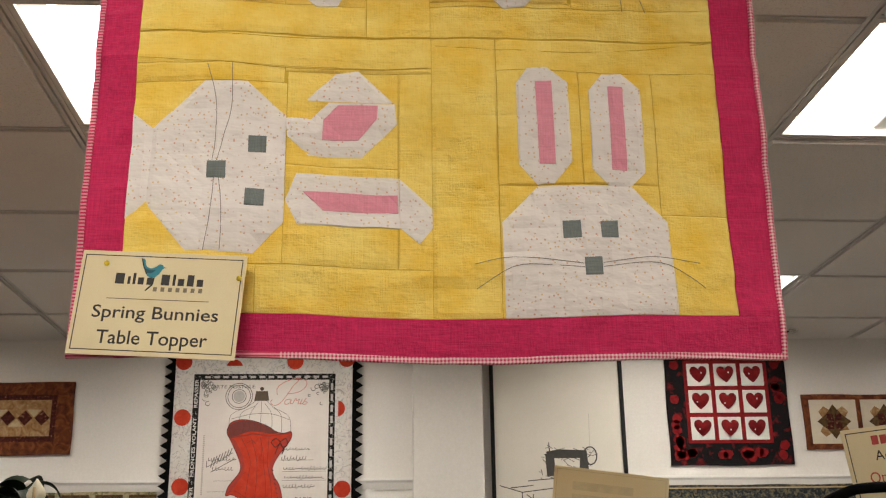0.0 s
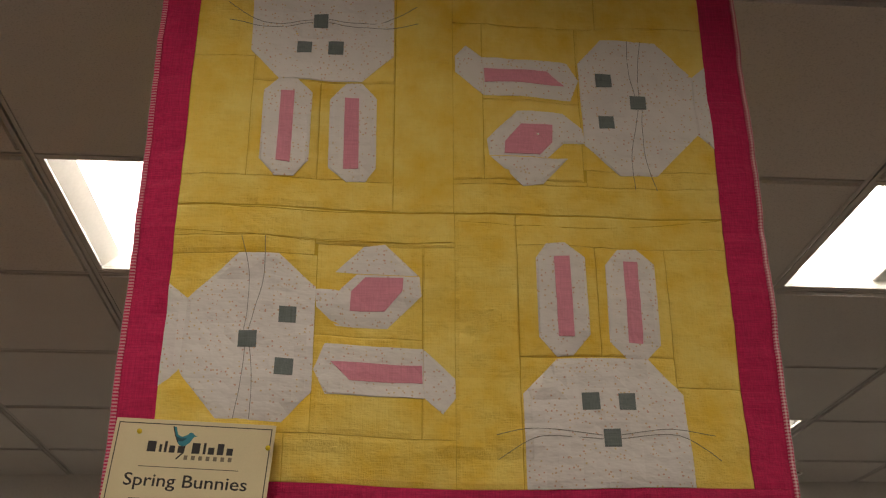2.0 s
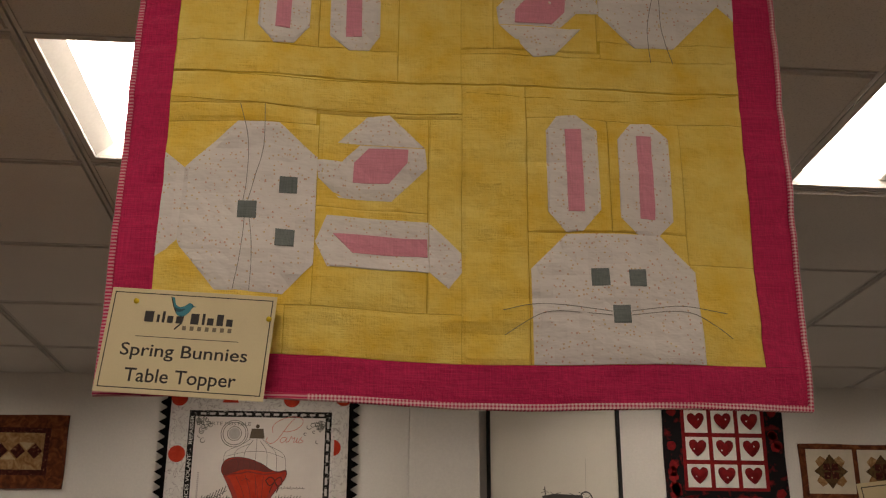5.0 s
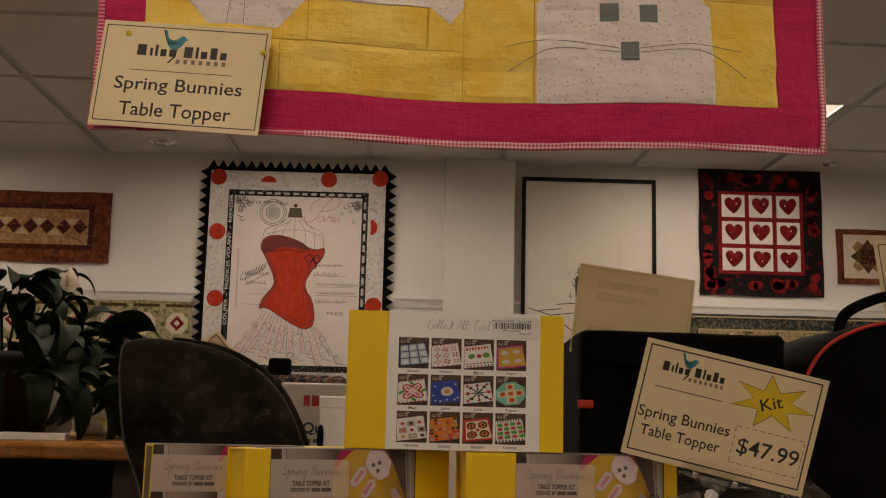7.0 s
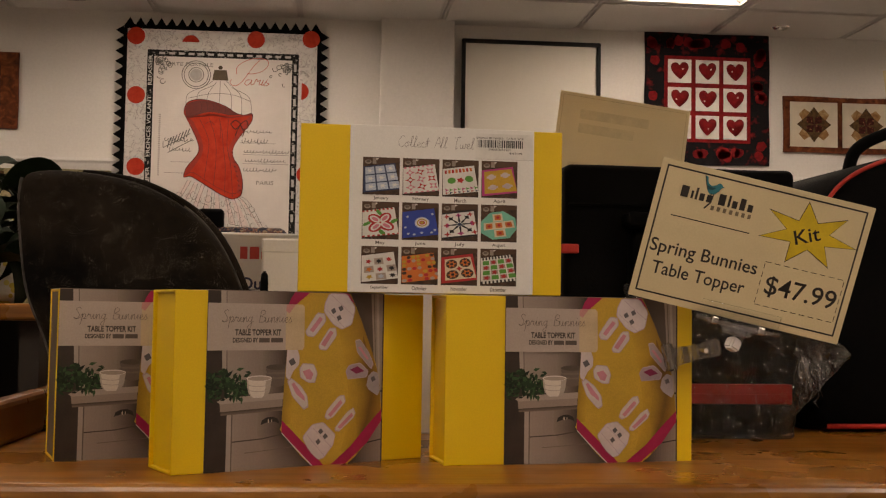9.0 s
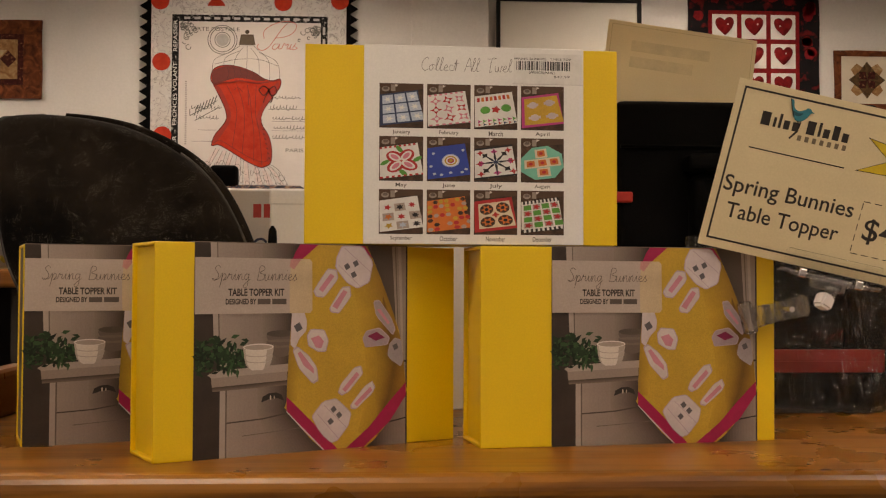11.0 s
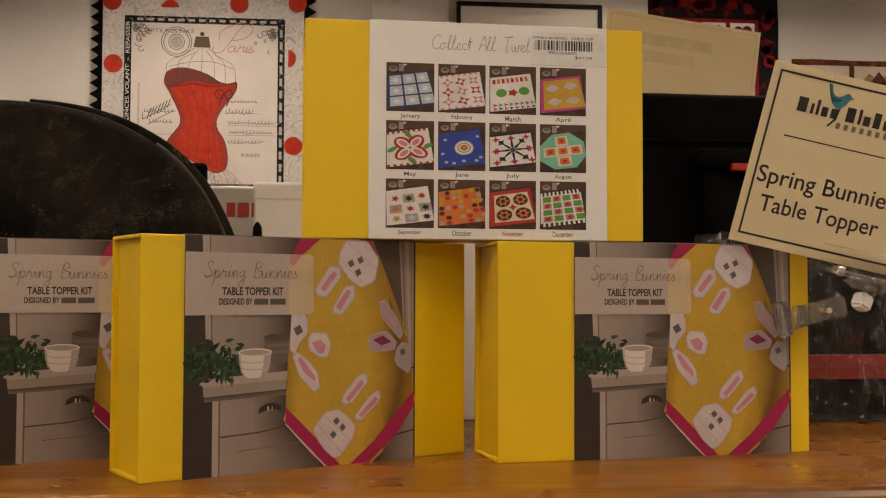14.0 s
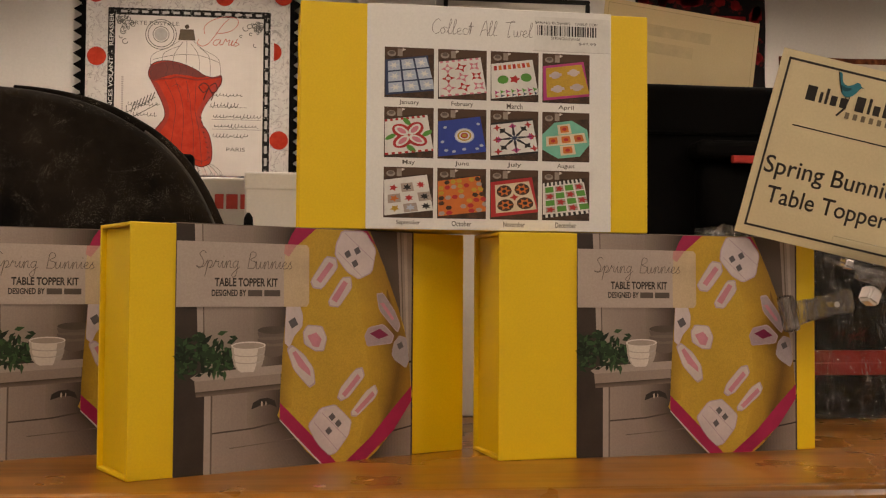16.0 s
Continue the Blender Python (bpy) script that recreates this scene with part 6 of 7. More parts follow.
def tapestry():
    t = wall_quilt("floral_tapestry_quilt", "dark-bordered floral tapestry quilt hanging under the rail", 1.325, 1.35, 3.3, 1.912, TAPEDGE)
    patch("floral_field", t, rect(0.055, 0.0, 1.93, 0.486), TAPESTRY, -0.009, 0.002, "floral tapestry border")
    patch("inner_field", t, rect(0.142, 0.0, 1.84, 0.392), TAPEDGE, -0.0112, 0.002, "dark patterned middle field")
    for r in ((0.048, 0.486, 1.937, 0.494), (0.142, 0.392, 1.84, 0.399), (0.02, 0.545, 1.95, 0.551)):
        patch("gold_stripe", t, rect(*r), SANDC, -0.0125, 0.002, "narrow gold stripe")
    for r in ((0.048, 0.0, 0.055, 0.486), (0.135, 0.0, 0.142, 0.399), (0.165, 0.0, 0.170, 0.37)):
        patch("gold_stripe", t, rect(*r), SANDC, -0.0128, 0.002, "narrow gold stripe")
    rnd = random.Random(14)
    for k in range(46):
        x, z = (0.08 + 0.04 * k, 0.443 + rnd.uniform(-0.02, 0.02)) if k < 44 else (0.095, 0.2 + 0.1 * (k - 44))
        patch("flower", t, [(x + q * math.cos(a), z + q * math.sin(a)) for a, q in ((0.7 * i, rnd.uniform(0.009, 0.017)) for i in range(9))], (RUST, SANDC, TAN, ECRU, BROWNB)[k % 5], -0.0115, 0.001, "", 0)


tapestry()


def medallion_quilt():
    t = wall_quilt("medallion_quilt", "cream and green floral quilt with red medallions under the rail", -2.1, 1.30, -0.93, 1.905, MEDAL)
    for i in range(8):
        for j in range(3):
            cx, cz = 0.07 + 0.148 * i, 0.505 - 0.19 * j
            patch("medallion", t, ring_pts(cx, cz, 0.052, None, 8, 22.5, 382.5), ECRU, -0.0095, 0.002, "", 0)
            patch("medallion_centre", t, [(cx - 0.034, cz), (cx, cz - 0.034), (cx + 0.034, cz), (cx, cz + 0.034)], CRIMSON, -0.0115, 0.002, "", 0)
            patch("medallion_eye", t, [(cx - 0.014, cz), (cx, cz - 0.014), (cx + 0.014, cz), (cx, cz + 0.014)], ECRU, -0.0125, 0.002, "", 0)
        patch("green_band", t, rect(0.015 + 0.148 * i, 0.578, 0.135 + 0.148 * i, 0.592), BROWNB, -0.0095, 0.001, "", 0)


medallion_quilt()
# switch plate beside the corset panel
sw = thing("wall_socket_plate", "small white plastic plate on the wall", "wall plate", pose(0.0, WY - 0.001, 1.82))
part("plate", prism(rect(-0.005, 0, 0.035, 0.115), -0.008, 0, 0.002), TRIM, sw)


# ---- bags and boxes behind the kits ----
def lint_velvet(name):
    """Worn black velvet with pale squiggles of lint and dusty rubbed areas, their brown also painting in a sheen."""
    m, n, l, b = nodes_of(name)
    v = coords(n, l)
    w = n.new("ShaderNodeTexNoise")
    w.inputs["Scale"].default_value, w.inputs["Detail"].default_value, w.inputs["Distortion"].default_value = 430, 1, 1.2
    l.new(v, w.inputs["Vector"])
    line = ramp(n, l, w.outputs["Fac"], [(0.492, (0, 0, 0)), (0.5, (1, 1, 1)), (0.508, (0, 0, 0))])
    patchy = ramp(n, l, noise_tex(n, l, v, 45, 4, 0.75), [(0.50, (0, 0, 0)), (0.66, (1.0,) * 3)])
    dust_sheen = ramp(n, l, noise_tex(n, l, v, 13, 5), [(0.38, (0.004, 0.0034, 0.0029)), (0.74, (0.024, 0.0185, 0.0140))])
    c = mix(n, l, mix(n, l, 1.0, line, patchy, "MULTIPLY"), dust_sheen, (0.42, 0.38, 0.32))
    l.new(c, b.inputs["Base Color"])
    b.inputs["Roughness"].default_value = 0.8
    b.inputs["Specular IOR Level"].default_value = 0.05
    bump(n, l, b, noise_tex(n, l, v, 16, 4), 0.5, 0.012)
    return m


VELVET = lint_velvet("linty_black_velvet")
PIPING_HIGHLIGHT = plain("worn_piping_and_highlight", (0.07, 0.062, 0.055), 0.6, 0, 0.9, 60, 300, 0.3)
PAISLEY = batik("dark_paisley_print", [(0.40, (0.012, 0.014, 0.022)), (0.50, (0.05, 0.06, 0.09)), (0.56, (0.22, 0.07, 0.04)), (0.64, (0.30, 0.26, 0.18))], 120, 0.85, 1.5)
WHITE_BOX = plain("white_carton", (0.66, 0.64, 0.61), 0.28, 0, 0.04, 8, 400, 0.03)


def lathe_row(sections):
    """Skin closed outlines (lists of points) into one body."""
    bm = bmesh.new()
    rings = [[bm.verts.new(p) for p in s] for s in sections]
    k = len(rings[0])
    for a, b in zip(rings, rings[1:]):
        for i in range(k):
            bm.faces.new((a[i], a[(i + 1) % k], b[(i + 1) % k], b[i]))
    bm.faces.new(rings[0]), bm.faces.new(rings[-1][::-1])
    bmesh.ops.recalc_face_normals(bm, faces=bm.faces[:])
    return bm


# domed velvet cover: an arched outline skinned front to back
ARCH = spline([(-0.205, 1.2015), (-0.228, 1.29), (-0.250, 1.345), (-0.260, 1.41), (-0.262, 1.452), (-0.252, 1.473), (-0.20, 1.475), (-0.14, 1.464), (-0.092, 1.440), (-0.060, 1.410), (-0.037, 1.370), (-0.021, 1.325), (-0.010, 1.26), (-0.006, 1.2015)], 5)


def arch_ring(y, f, cx=-0.13, cz=1.31, lean=0.0):
    return [(cx + (x - cx) * f + lean, y, max(1.2015, cz + (z - cz) * f)) for x, z in ARCH]


cover = thing("velvet_machine_cover", "domed black velvet machine cover, linty, with worn grey piping", "cover")
part("body", lathe_row([arch_ring(1.348, 0.86), arch_ring(1.350, 0.93), arch_ring(1.356, 0.985), arch_ring(1.366, 1.0), arch_ring(1.41, 0.992), arch_ring(1.47, 0.955), arch_ring(1.50, 0.91), arch_ring(1.515, 0.84)]), VELVET, cover, "", None, True)
flap = [p for p in arch_ring(1.372, 1.012)][30:]
part("seam_flap", tube([(x, y + 0.004, z) for x, y, z in flap], [0.0015 + 0.0055 * math.sin(math.pi * (k + 1) / (len(flap) + 1)) for k in range(len(flap))], 8), VELVET, cover, "overlapping dark seam along the arch", None, True)
part("piping", tube([(x, y, z) for x, y, z in arch_ring(1.358, 0.998)[:24]], 0.0016, 8), PIPING_HIGHLIGHT, cover, "pale cord for worn piping and the arch's highlight", None, True)
# pale cord that draws the thin highlight along the arch
part("piping", tube([(x, y, z) for x, y, z in arch_ring(1.368, 1.006)[40:]], 0.0013, 8), PIPING_HIGHLIGHT, cover, "pale cord for worn piping and the arch's highlight", None, True)

# white carton with lettering, shrink-wrapped
carton = thing("white_carton_box", "white shrink-wrapped sewing carton with red and blue lettering", "box", pose(-0.100, 1.70, SHELF))
body = part("body", block(0, 0.26, 0, 0.12, 0, 0.2365, 0.004, 3), WHITE_BOX, carton)
p = Print(0.0003)
p.shape(rect(0.036, 0.200, 0.046, 0.217), REDINK, 1), p.shape(rect(0.049, 0.200, 0.062, 0.217), REDINK, 1), p.shape(rect(0.065, 0.200, 0.078, 0.217), REDINK, 1), p.shape(rect(0.081, 0.200, 0.094, 0.217), REDINK, 1)
p.words("Qu", 0.036, 0.155, 0.066, 0.175, ink(0.03, 0.04, 0.09), 1, 0, 0.02)
p.shape(rect(0.028, 0.157, 0.12, 0.158), GREYLINE, 1)
for k in range(4):
    p.shape(rect(0.036 + 0.017 * k, 0.143, 0.050 + 0.017 * k, 0.149), GREYLINE, 1)
p.put("lettering", body, None, "red bars and dark blue lettering")

small = thing("small_white_box", "plain low white card box standing before the carton", "box", pose(-0.0075, 1.362, SHELF))
part("body", block(0, 0.225, 0, 0.06, 0, 0.2075, 0.002, 2), WHITE_BOX, small)
part("lid_edge", block(-0.0005, 0.2255, -0.0005, 0.0605, 0.192, 0.208, 0.002, 2), WHITE_BOX, small)
peg = thing("black_rubber_peg", "small black rubber peg beside the white box", "peg", pose(-0.003, 1.346, SHELF))
bm = tube([(0, 0, 0), (0, 0, 0.160), (0, 0, 0.168), (0, 0, 0.172)], [0.0042, 0.0042, 0.0036, 0.0012], 12)
part("rod", bm, BLACK_NYLON, peg, "", None, True)

tote = thing("paisley_tote", "dark paisley-print tote bag with a black handle", "bag", pose(-0.20, 1.88, SHELF))
bm = block(0, 0.19, 0, 0.09, 0, 0.255, 0.02, 4)
for v in bm.verts:
    v.co.z += 0.006 * math.sin(40 * v.co.x) * (v.co.z > 0.19)
part("body", bm, PAISLEY, tote, "", None, True)
part("handle", block(0.050, 0.090, 0.01, 0.03, 0.242, 0.286, 0.006, 3), BLACK_CLOTH, tote, "black webbing handle")

# machine sign turned on its corner
def machine_sign(p):
    p.outline(0.006, 0.006, 0.189, 0.121, 0.0015, INK_DARK)
    p.words("Machine", 0.085, 0.088, 0.175, 0.109, INK_DARK)
    p.shape(rect(0.03, 0.06, 0.16, 0.068), INK_DARK, 1)


sign = shop_card("machine_card", "cream printed card turned on its corner behind the cover", pose(-0.316, 1.96, 1.314, 0, -42, 0), machine_sign)
stand = thing("card_stand", "thin clear stand holding the tilted card", "sign clip", pose(-0.255, 1.966, SHELF))
part("stem", tube([(0, 0.004, 0), (0, 0.004, 0.26)], 0.002, 8), ACRYLIC, stand)
part("foot", block(-0.03, 0.03, -0.02, 0.03, 0, 0.004, 0.0015), ACRYLIC, stand)

# blank backs of cards and the accessory card
def blank(p):
    p.outline(0.004, 0.004, 0.166, 0.126, 0.0006, ink(0.55, 0.45, 0.27))
    for a, b, c in ((0.028, 0.118, 0.098), (0.028, 0.10, 0.080), (0.02, 0.15, 0.03)):
        p.shape(rect(a, c, b, c + 0.012), ink(0.66, 0.55, 0.335), 1)


shop_card("blank_card", "blank back of a cream card standing behind the kits", pose(0.332, 1.52, 1.484, 0, 7.0, 2), blank, 0.170, 0.130)
stand = thing("card_stand", "thin clear stand holding the blank card", "sign clip", pose(0.42, 1.528, 1.508))
part("stem", tube([(0, 0.004, 0), (0, 0.004, 0.04)], 0.002, 8), ACRYLIC, stand)
part("foot", block(-0.02, 0.02, -0.012, 0.02, 0, 0.004, 0.0015), ACRYLIC, stand)


def accessory(p):
    p.outline(0.006, 0.006, 0.189, 0.121, 0.0015, INK_DARK)
    for k in range(7):
        p.shape(rect(0.046 + 0.014 * k, 0.099, 0.057 + 0.014 * k, 0.113), REDINK, 1)
    p.words("Accessory", 0.046, 0.070, 0.140, 0.090, INK_DARK)
    p.words("One", 0.030, 0.041, 0.068, 0.058, REDINK)
    p.words("Sp", 0.056, 0.012, 0.080, 0.034, REDINK)
    for k in range(2):
        p.shape(rect(0.076 + 0.05 * k, 0.043, 0.118 + 0.05 * k, 0.056), REDINK)
        p.shape(rect(0.085 + 0.05 * k, 0.017, 0.125 + 0.04 * k, 0.032), REDINK)


shop_card("accessory_card", "cream accessory card with red lettering, above the bags", pose(0.826, 1.60, 1.545, 0, -7, 0), accessory)
stand = thing("card_stand", "thin clear stand holding the accessory card", "sign clip", pose(0.93, 1.606, 1.53))
part("stem", tube([(0, 0.004, 0), (0, 0.004, 0.06)], 0.002, 8), ACRYLIC, stand)
part("foot", block(-0.02, 0.02, -0.012, 0.02, 0, 0.004, 0.0015), ACRYLIC, stand)


# bags for machines
def soft_bag(x0, x1, y0, y1, z0, z1, r=0.03, bulge=0.012, seed=1):
    bm = block(x0, x1, y0, y1, z0, z1, r, 5)
    bmesh.ops.subdivide_edges(bm, edges=[e for e in bm.edges if e.calc_length() > 0.05], cuts=7, use_grid_fill=True)
    cx, cy, cz = (x0 + x1) / 2, (y0 + y1) / 2, (z0 + z1) / 2
    for v in bm.verts:
        u, w, h = (v.co.x - cx) / (x1 - x0), (v.co.y - cy) / (y1 - y0), (v.co.z - cz) / (z1 - z0)
        k = noise.noise(Vector((v.co.x * 9 + seed, v.co.y * 9, v.co.z * 9)))
        v.co.y += w * 2 * bulge * (1 - 4 * u * u) * (1 - 4 * h * h) + 0.004 * k
        if v.co.z > z0 + 0.02:
            v.co.z += 0.004 * k
    return bm


case = thing("machine_case", "black fabric machine trolley case with red tab and label", "bag")
part("body", soft_bag(0.335, 0.615, 1.43, 1.72, 1.2015, 1.507, 0.010, 0.004), BLACK_NYLON, case, "", None, True)
part("front_pocket", soft_bag(0.41, 0.60, 1.405, 1.445, 1.215, 1.43, 0.012, 0.004, 3), BLACK_NYLON, case, "black front pocket", None, True)
part("pocket_flap", block(0.402, 0.608, 1.398, 1.432, 1.432, 1.450, 0.006, 3), BLACK_NYLON, case)
part("zip_line", tube([(0.34, 1.4275, 1.46), (0.61, 1.4275, 1.46)], 0.002, 6), BLACK_CLOTH, case)
part("brand_label", block(0.434, 0.478, 1.393, 1.400, 1.428, 1.435, 0.001), RED_TRIM, case, "small red woven label")
part("red_tab", block(0.331, 0.352, 1.424, 1.434, 1.402, 1.413, 0.002), RED_TRIM, case, "red fabric tab")

wrapped = thing("wrapped_bag", "black bag with a red band in a clear polythene wrapper", "bag")
part("body", soft_bag(0.40, 0.580, 1.335, 1.392, 1.2015, 1.352, 0.018, 0.006, 5), BLACK_CLOTH, wrapped, "", None, True)
part("red_band", block(0.405, 0.566, 1.3265, 1.333, 1.238, 1.2486, 0.0006), RED_TRIM, wrapped, "red webbing band")
part("red_band", block(0.405, 0.566, 1.3262, 1.333, 1.2487, 1.259, 0.0006), RED_TRIM, wrapped, "red webbing band")


def crumpled(x0, x1, y0, y1, z0, z1):
    bm = block(x0, x1, y0, y1, z0, z1)
    bmesh.ops.subdivide_edges(bm, edges=bm.edges[:], cuts=30, use_grid_fill=True)
    cx = (x0 + x1) / 2
    for v in bm.verts:
        k = noise.noise(v.co * 32) + 0.6 * noise.noise(v.co * 75) + 0.45 * noise.noise(v.co * 170)
        e = max(0.0, (v.co.x - 0.56) / (x1 - 0.56))
        h = (v.co.z - z0) / (z1 - z0)
        if e > 0:
            v.co.x = 0.56 + (v.co.x - 0.56) * (0.15 + 0.85 * h / 0.55 if h < 0.55 else 1 - 0.75 * (h - 0.55) / 0.45)
        v.co.x += 0.006 * k
        v.co.y += 0.006 * noise.noise(v.co * 40 + Vector((3, 1, 2))) - 0.06 * e * (v.co.y - (y0 + y1) / 2) / (y1 - y0)
        if v.co.z > z0 + 0.004:
            v.co.z += 0.005 * k - 0.03 * e * (h - 0.5)
    return bm


part("polythene", crumpled(0.397, 0.645, 1.322, 1.396, 1.2012, 1.366), POLY, wrapped, "crinkled clear polythene wrapper")

rnd = random.Random(21)
for k in range(16):
    z = 1.225 + 0.0055 * k
    x = 0.572 + rnd.uniform(-0.012, 0.022 + 0.02 * (0.5 - abs(k / 16 - 0.6)))
    pts = [(x + rnd.uniform(-0.005, 0.005), 1.318 + rnd.uniform(0, 0.006), z + rnd.uniform(0.004, 0.007) * i) for i in range(4)]
    part("crease", tube(pts, [0.0002, 0.0008, 0.0009, 0.0002], 5), ACRYLIC, wrapped, "shiny crease in the wrapper", None, True)

big = thing("machine_bag", "large black machine bag with red piping and carry handle", "bag")
TOP = spline([(0.615, 1.30), (0.622, 1.42), (0.645, 1.478), (0.69, 1.512), (0.76, 1.530), (0.9, 1.534), (1.1, 1.525), (1.2, 1.47), (1.23, 1.30)], 5)


def bag_ring(y, f):
    pts = [(0.62, 1.2015)] + TOP + [(1.225, 1.2015)]
    return [(0.92 + (x - 0.92) * f, y, max(1.2015, 1.36 + (z - 1.36) * f)) for x, z in pts]


part("body", lathe_row([bag_ring(1.405, 0.93), bag_ring(1.41, 0.97), bag_ring(1.425, 1.0), bag_ring(1.66, 1.01), bag_ring(1.69, 0.98), bag_ring(1.70, 0.94)]), BLACK_NYLON, big, "", None, True)
part("piping", tube([(x, 1.410, z) for x, y, z in bag_ring(0, 0.985)[6:-6]], 0.0026, 8), RED_TRIM, big, "red piping", None, True)
part("piping", tube([(0.64, 1.402, 1.207), (0.8, 1.4, 1.208), (1.2, 1.402, 1.207)], 0.003, 8), RED_TRIM, big, "red piping", None, True)
part("handle", tube(spline([(0.712, 1.50, 1.512), (0.722, 1.50, 1.543), (0.755, 1.50, 1.563), (0.80, 1.50, 1.574), (0.90, 1.50, 1.572), (0.95, 1.50, 1.55), (0.96, 1.50, 1.52)], 5), 0.008, 10), BLACK_CLOTH, big, "padded black carry handle", None, True)
part("pocket", block(0.80, 1.08, 1.393, 1.406, 1.25, 1.45, 0.005, 3), BLACK_NYLON, big)
tagc = part("photo_tag", block(0.806, 0.90, 1.386, 1.389, 1.33, 1.445, 0.0008), BLACK_FRAME, big, "small printed hang tag")
part("tag_print", block(0.811, 0.895, 1.3848, 1.386, 1.335, 1.44, 0.0002), batik("tag_photo_print", [(0.35, (0.10, 0.11, 0.07)), (0.55, (0.30, 0.28, 0.22)), (0.7, (0.5, 0.47, 0.42))], 60), tagc)


# ---- plant and cloth on the cabinet ----
def leaf_mesh(length, width, droop, seed):
    """A lance-shaped leaf with a folded midrib on a thin stalk, arching over."""
    bm = bmesh.new()
    n_, rows = 10, []
    rnd = random.Random(seed)
    tw = rnd.uniform(-0.3, 0.3)
    for i in range(n_ + 1):
        t = i / n_
        a = radians(70) - droop * t
        if i == 0:
            x = z = 0.0
        else:
            x += length / n_ * math.cos(a)
            z += length / n_ * math.sin(a)
        w = width * math.sin(math.pi * min(1, max(0.0, (t - 0.02)) ** 0.75)) ** 0.9 * 0.5 + 0.0006
        rows.append([bm.verts.new((x, s * w + tw * t * t * 0.04, z + abs(s) * w * 0.35 + (0.004 * math.sin(9 * t + seed) if s else 0))) for s in (-1, -0.5, 0, 0.5, 1)])
    for a, b in zip(rows, rows[1:]):
        for k in range(4):
            bm.faces.new((a[k], a[k + 1], b[k + 1], b[k]))
    return bm


plant = thing("peace_lily", "leafy dark green peace lily with one white bloom, on the cabinet", "plant", pose(-0.70, 2.12, 1.334))
pot = bmesh.new()
prof = [(0.0, 0.0), (0.085, 0.0), (0.105, 0.14), (0.112, 0.145), (0.112, 0.16), (0.100, 0.16), (0.098, 0.145), (0.0, 0.14)]
rings = [[pot.verts.new((r * math.cos(a), r * math.sin(a), z)) for a in (2 * math.pi * k / 28 for k in range(28))] for r, z in prof[1:-1]]
for a, b in zip(rings, rings[1:]):
    for k in range(28):
        pot.faces.new((a[k], a[(k + 1) % 28], b[(k + 1) % 28], b[k]))
pot.faces.new(rings[0][::-1]), pot.faces.new(rings[-1])
part("pot", pot, plain("dark_pot", (0.02, 0.018, 0.017), 0.5, 0, 0.2, 12, 200, 0.1), plant, "dark plastic pot", None, True)
rnd = random.Random(12)
kinds = []
for s_ in range(5):
    me = bpy.data.meshes.new("leaf")
    bm = leaf_mesh(0.17 + 0.02 * s_, 0.066 + 0.008 * (s_ % 3), radians(105 + 16 * s_), s_)
    bm.to_mesh(me)
    bm.free()
    for q in me.polygons:
        q.use_smooth = True
    me.materials.append(LEAF)
    kinds.append(me)
for k in range(180):
    yaw = rnd.uniform(0, 360)
    r = 0.02 + 0.23 * rnd.random() ** 0.8
    h = 0.03 + 0.30 * (1 - (r / 0.30) ** 2) * rnd.uniform(0.25, 1.0)
    base = Vector((r * math.cos(radians(yaw)), r * math.sin(radians(yaw)), h))
    ob = new("leaf", kinds[k % 5])
    ob.parent = plant
    ob.matrix_local = Matrix.Translation(base) @ pose(0, 0, 0, rnd.uniform(-35, 35), rnd.uniform(-15, 55), yaw) @ Matrix.Scale(rnd.uniform(0.45, 0.85), 4)
    if k % 4 == 0:
        part("stalk", tube([(base.x * 0.25, base.y * 0.25, 0.14), tuple(base * 0.8 + Vector((0, 0, 0.02))), tuple(base)], 0.0028, 6), LEAF, plant)
bloom = Vector((0.165, -0.15, 0.272))
part("stalk", tube([(0.02, 0, 0.14), (0.10, -0.07, 0.22), tuple(bloom)], 0.003, 6), LEAF, plant)
sp = bmesh.new()
rows = []
for i in range(9):
    t = i / 8
    w = 0.017 * math.sin(math.pi * t ** 0.7) + 0.0005
    rows.append([sp.verts.new((s * w, 0.008 * (s * s) - 0.007, 0.047 * t)) for s in (-1, -0.5, 0, 0.5, 1)])
for a, b in zip(rows, rows[1:]):
    for k in range(4):
        sp.faces.new((a[k], a[k + 1], b[k + 1], b[k]))
part("spathe", sp, SPATHE, plant, "white bloom", Matrix.Translation(bloom + Vector((0, 0, -0.005))), True)
part("spadix", tube([(bloom.x, bloom.y - 0.012, bloom.z + 0.004), (bloom.x, bloom.y - 0.013, bloom.z + 0.026)], 0.0028, 8), SANDC, plant, "cream flower spike", None, True)


def bolt(x, y, w, d, h, mat, label):
    t = thing("fabric_bolt", label, "fabric bolt", pose(x, y, 1.334), "fabric bolts")
    part("roll", block(0, w, 0, d, 0.0, h, 0.018, 4), mat, t, "", None, True)
    part("cardboard_core", block(0.012, w - 0.012, d * 0.4, d * 0.6, -0.0 + 0.004, h + 0.012, 0.002), CREAM_CARD, t)


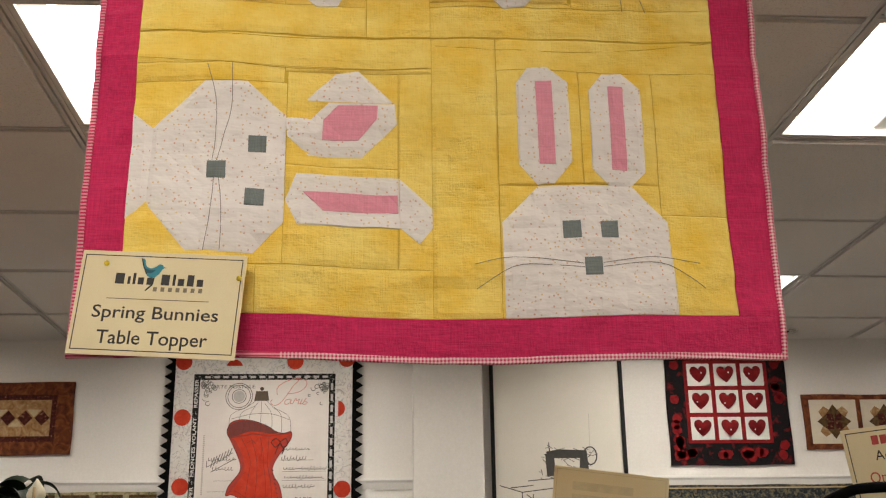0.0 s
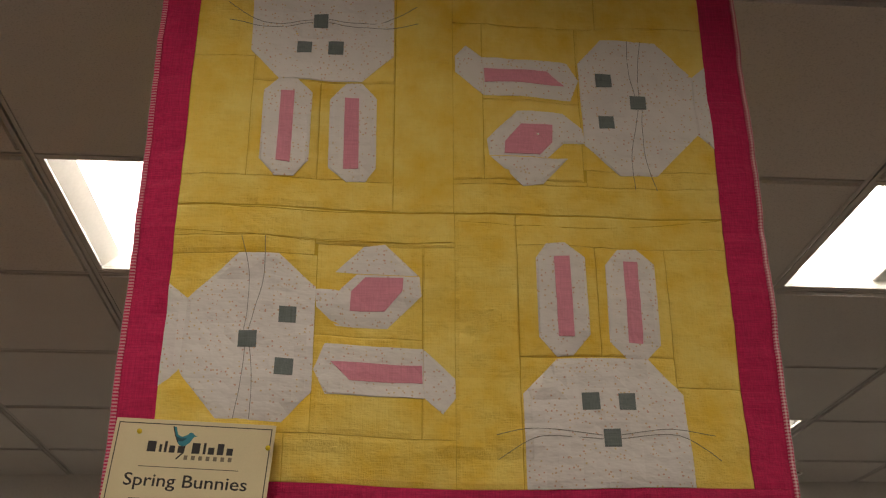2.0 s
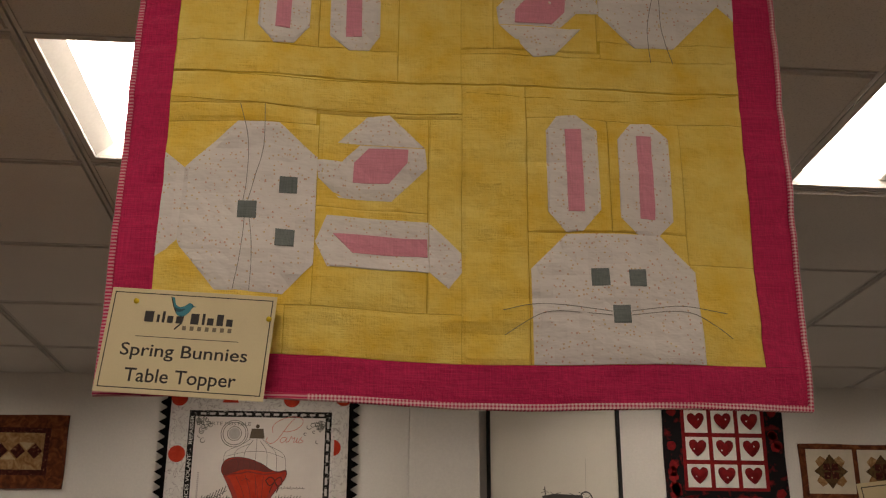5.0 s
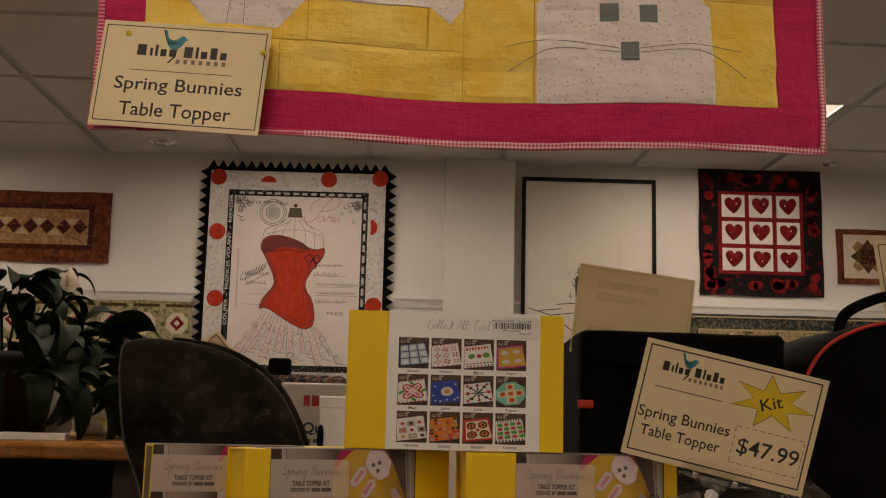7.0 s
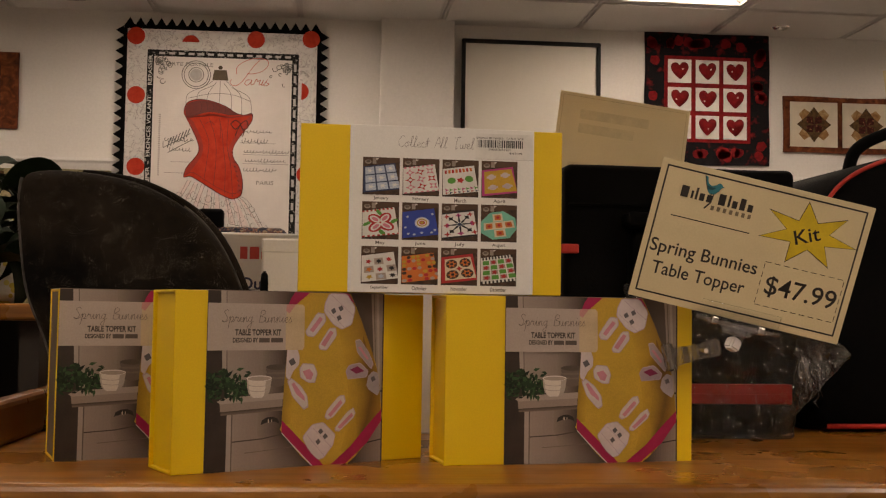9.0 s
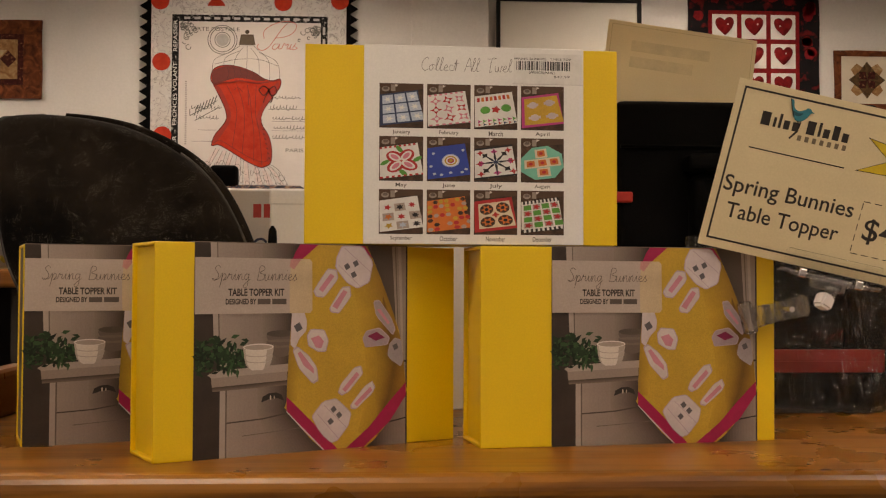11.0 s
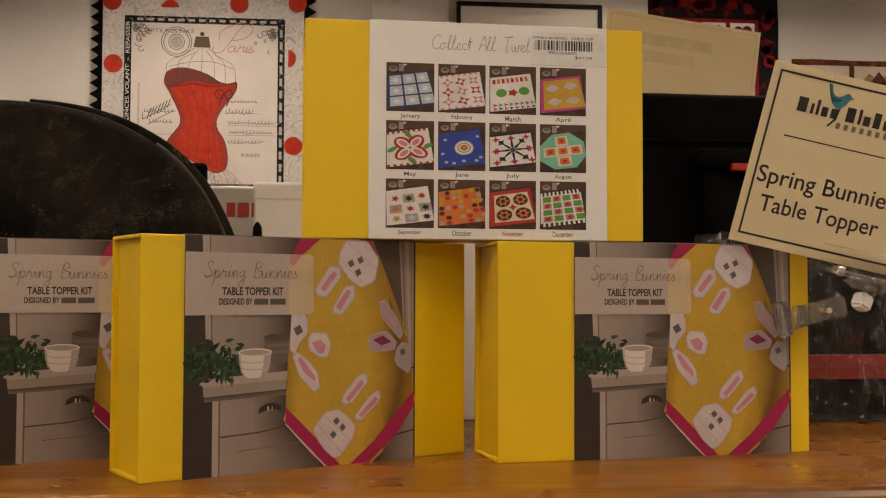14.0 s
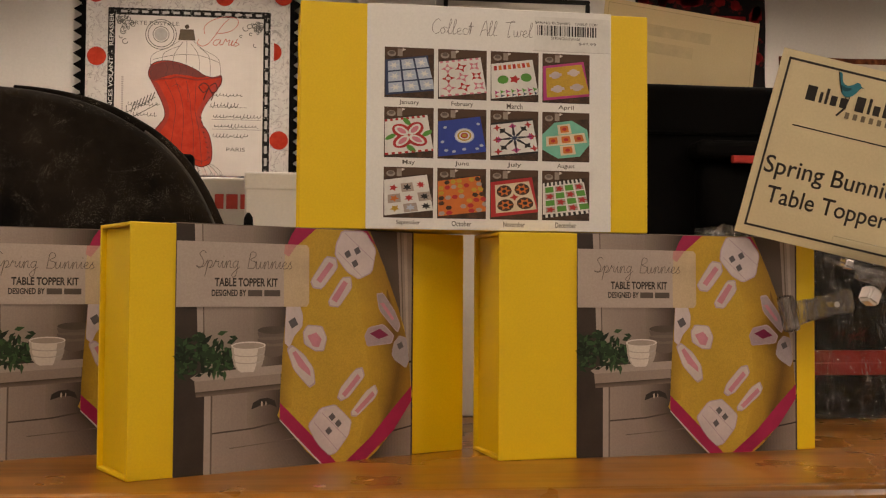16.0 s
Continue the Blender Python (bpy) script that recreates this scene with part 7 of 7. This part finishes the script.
HEXY = speckled("yellow_hex_print", (0.62, 0.60, 0.50), ((0.50, 0.40, 0.06), (0.58, 0.50, 0.14)), 60, 0.38)
FLOWERY = batik("pink_flower_print", [(0.42, (0.66, 0.64, 0.60)), (0.55, (0.60, 0.56, 0.50)), (0.62, (0.45, 0.10, 0.22)), (0.72, (0.20, 0.28, 0.08))], 40, 0.9, 0.4)
bolt(-0.86, 2.42, 0.12, 0.06, 0.20, FLOWERY, "bolt of white cotton with pink flowers, upright")
bolt(-0.725, 2.42, 0.06, 0.06, 0.15, SNOW, "bolt of plain white cotton, upright")
bolt(-0.655, 2.43, 0.08, 0.06, 0.19, HEXY, "bolt of pale yellow hexagon-print cotton, upright")
bolt(-0.565, 2.44, 0.06, 0.06, 0.23, PAISLEY, "bolt of dark paisley cotton, upright")
mag = thing("pattern_leaflet", "white pattern leaflet lying on the cabinet top", "leaflet", pose(-0.60, 1.86, 1.334, 0, 0, 12))
part("sheet", block(0, 0.11, 0, 0.08, 0, 0.012, 0.001), WHITE_CARD, mag)
part("cover_print", block(0.05, 0.10, 0.01, 0.06, 0.0118, 0.0125), ink(0.10, 0.09, 0.09), mag)
post = part("front_post", block(-0.57, -0.545, 1.60, 1.63, 0.0, 1.311, 0.003), WOOD, unit)
part("front_post", block(-2.19, -2.165, 1.60, 1.63, 0.0, 1.311, 0.003), WOOD, unit)



# bolts of cloth under the shelf top, the shade there put into their dark colours
SHADE_COTTON = [plain("shade_toned_cotton", c, 0.8, 0, 0.3, 30, 400, 0.2) for c in ((0.035, 0.024, 0.020), (0.018, 0.030, 0.032), (0.050, 0.030, 0.018), (0.022, 0.018, 0.026))]
rnd = random.Random(12)
x = -0.26
i = 0
while x < 1.40:
    w = rnd.uniform(0.035, 0.055)
    h = rnd.uniform(0.24, 0.275)
    b = thing("fabric_bolt", ("bolt of dark brown cotton standing under the shelf", "bolt of dark teal cotton standing under the shelf", "bolt of tan cotton standing under the shelf, coloured dark as in shade", "bolt of dark plum cotton standing under the shelf")[i % 4], "fabric bolt", pose(x + w / 2, 1.22, 0.845, 0, 0, rnd.uniform(-3, 3)), "bolts under the shelf")
    part("board", block(-w * 0.2, w * 0.2, 0.0, 0.55, 0.0, h + 0.004, 0.002), SHADE_WOOD, b)
    part("cloth", block(-w / 2 + 0.002, w / 2 - 0.002, 0.003, 0.547, 0.002, h, 0.012, 3), SHADE_COTTON[i % 4], b)
    x += w
    i += 1
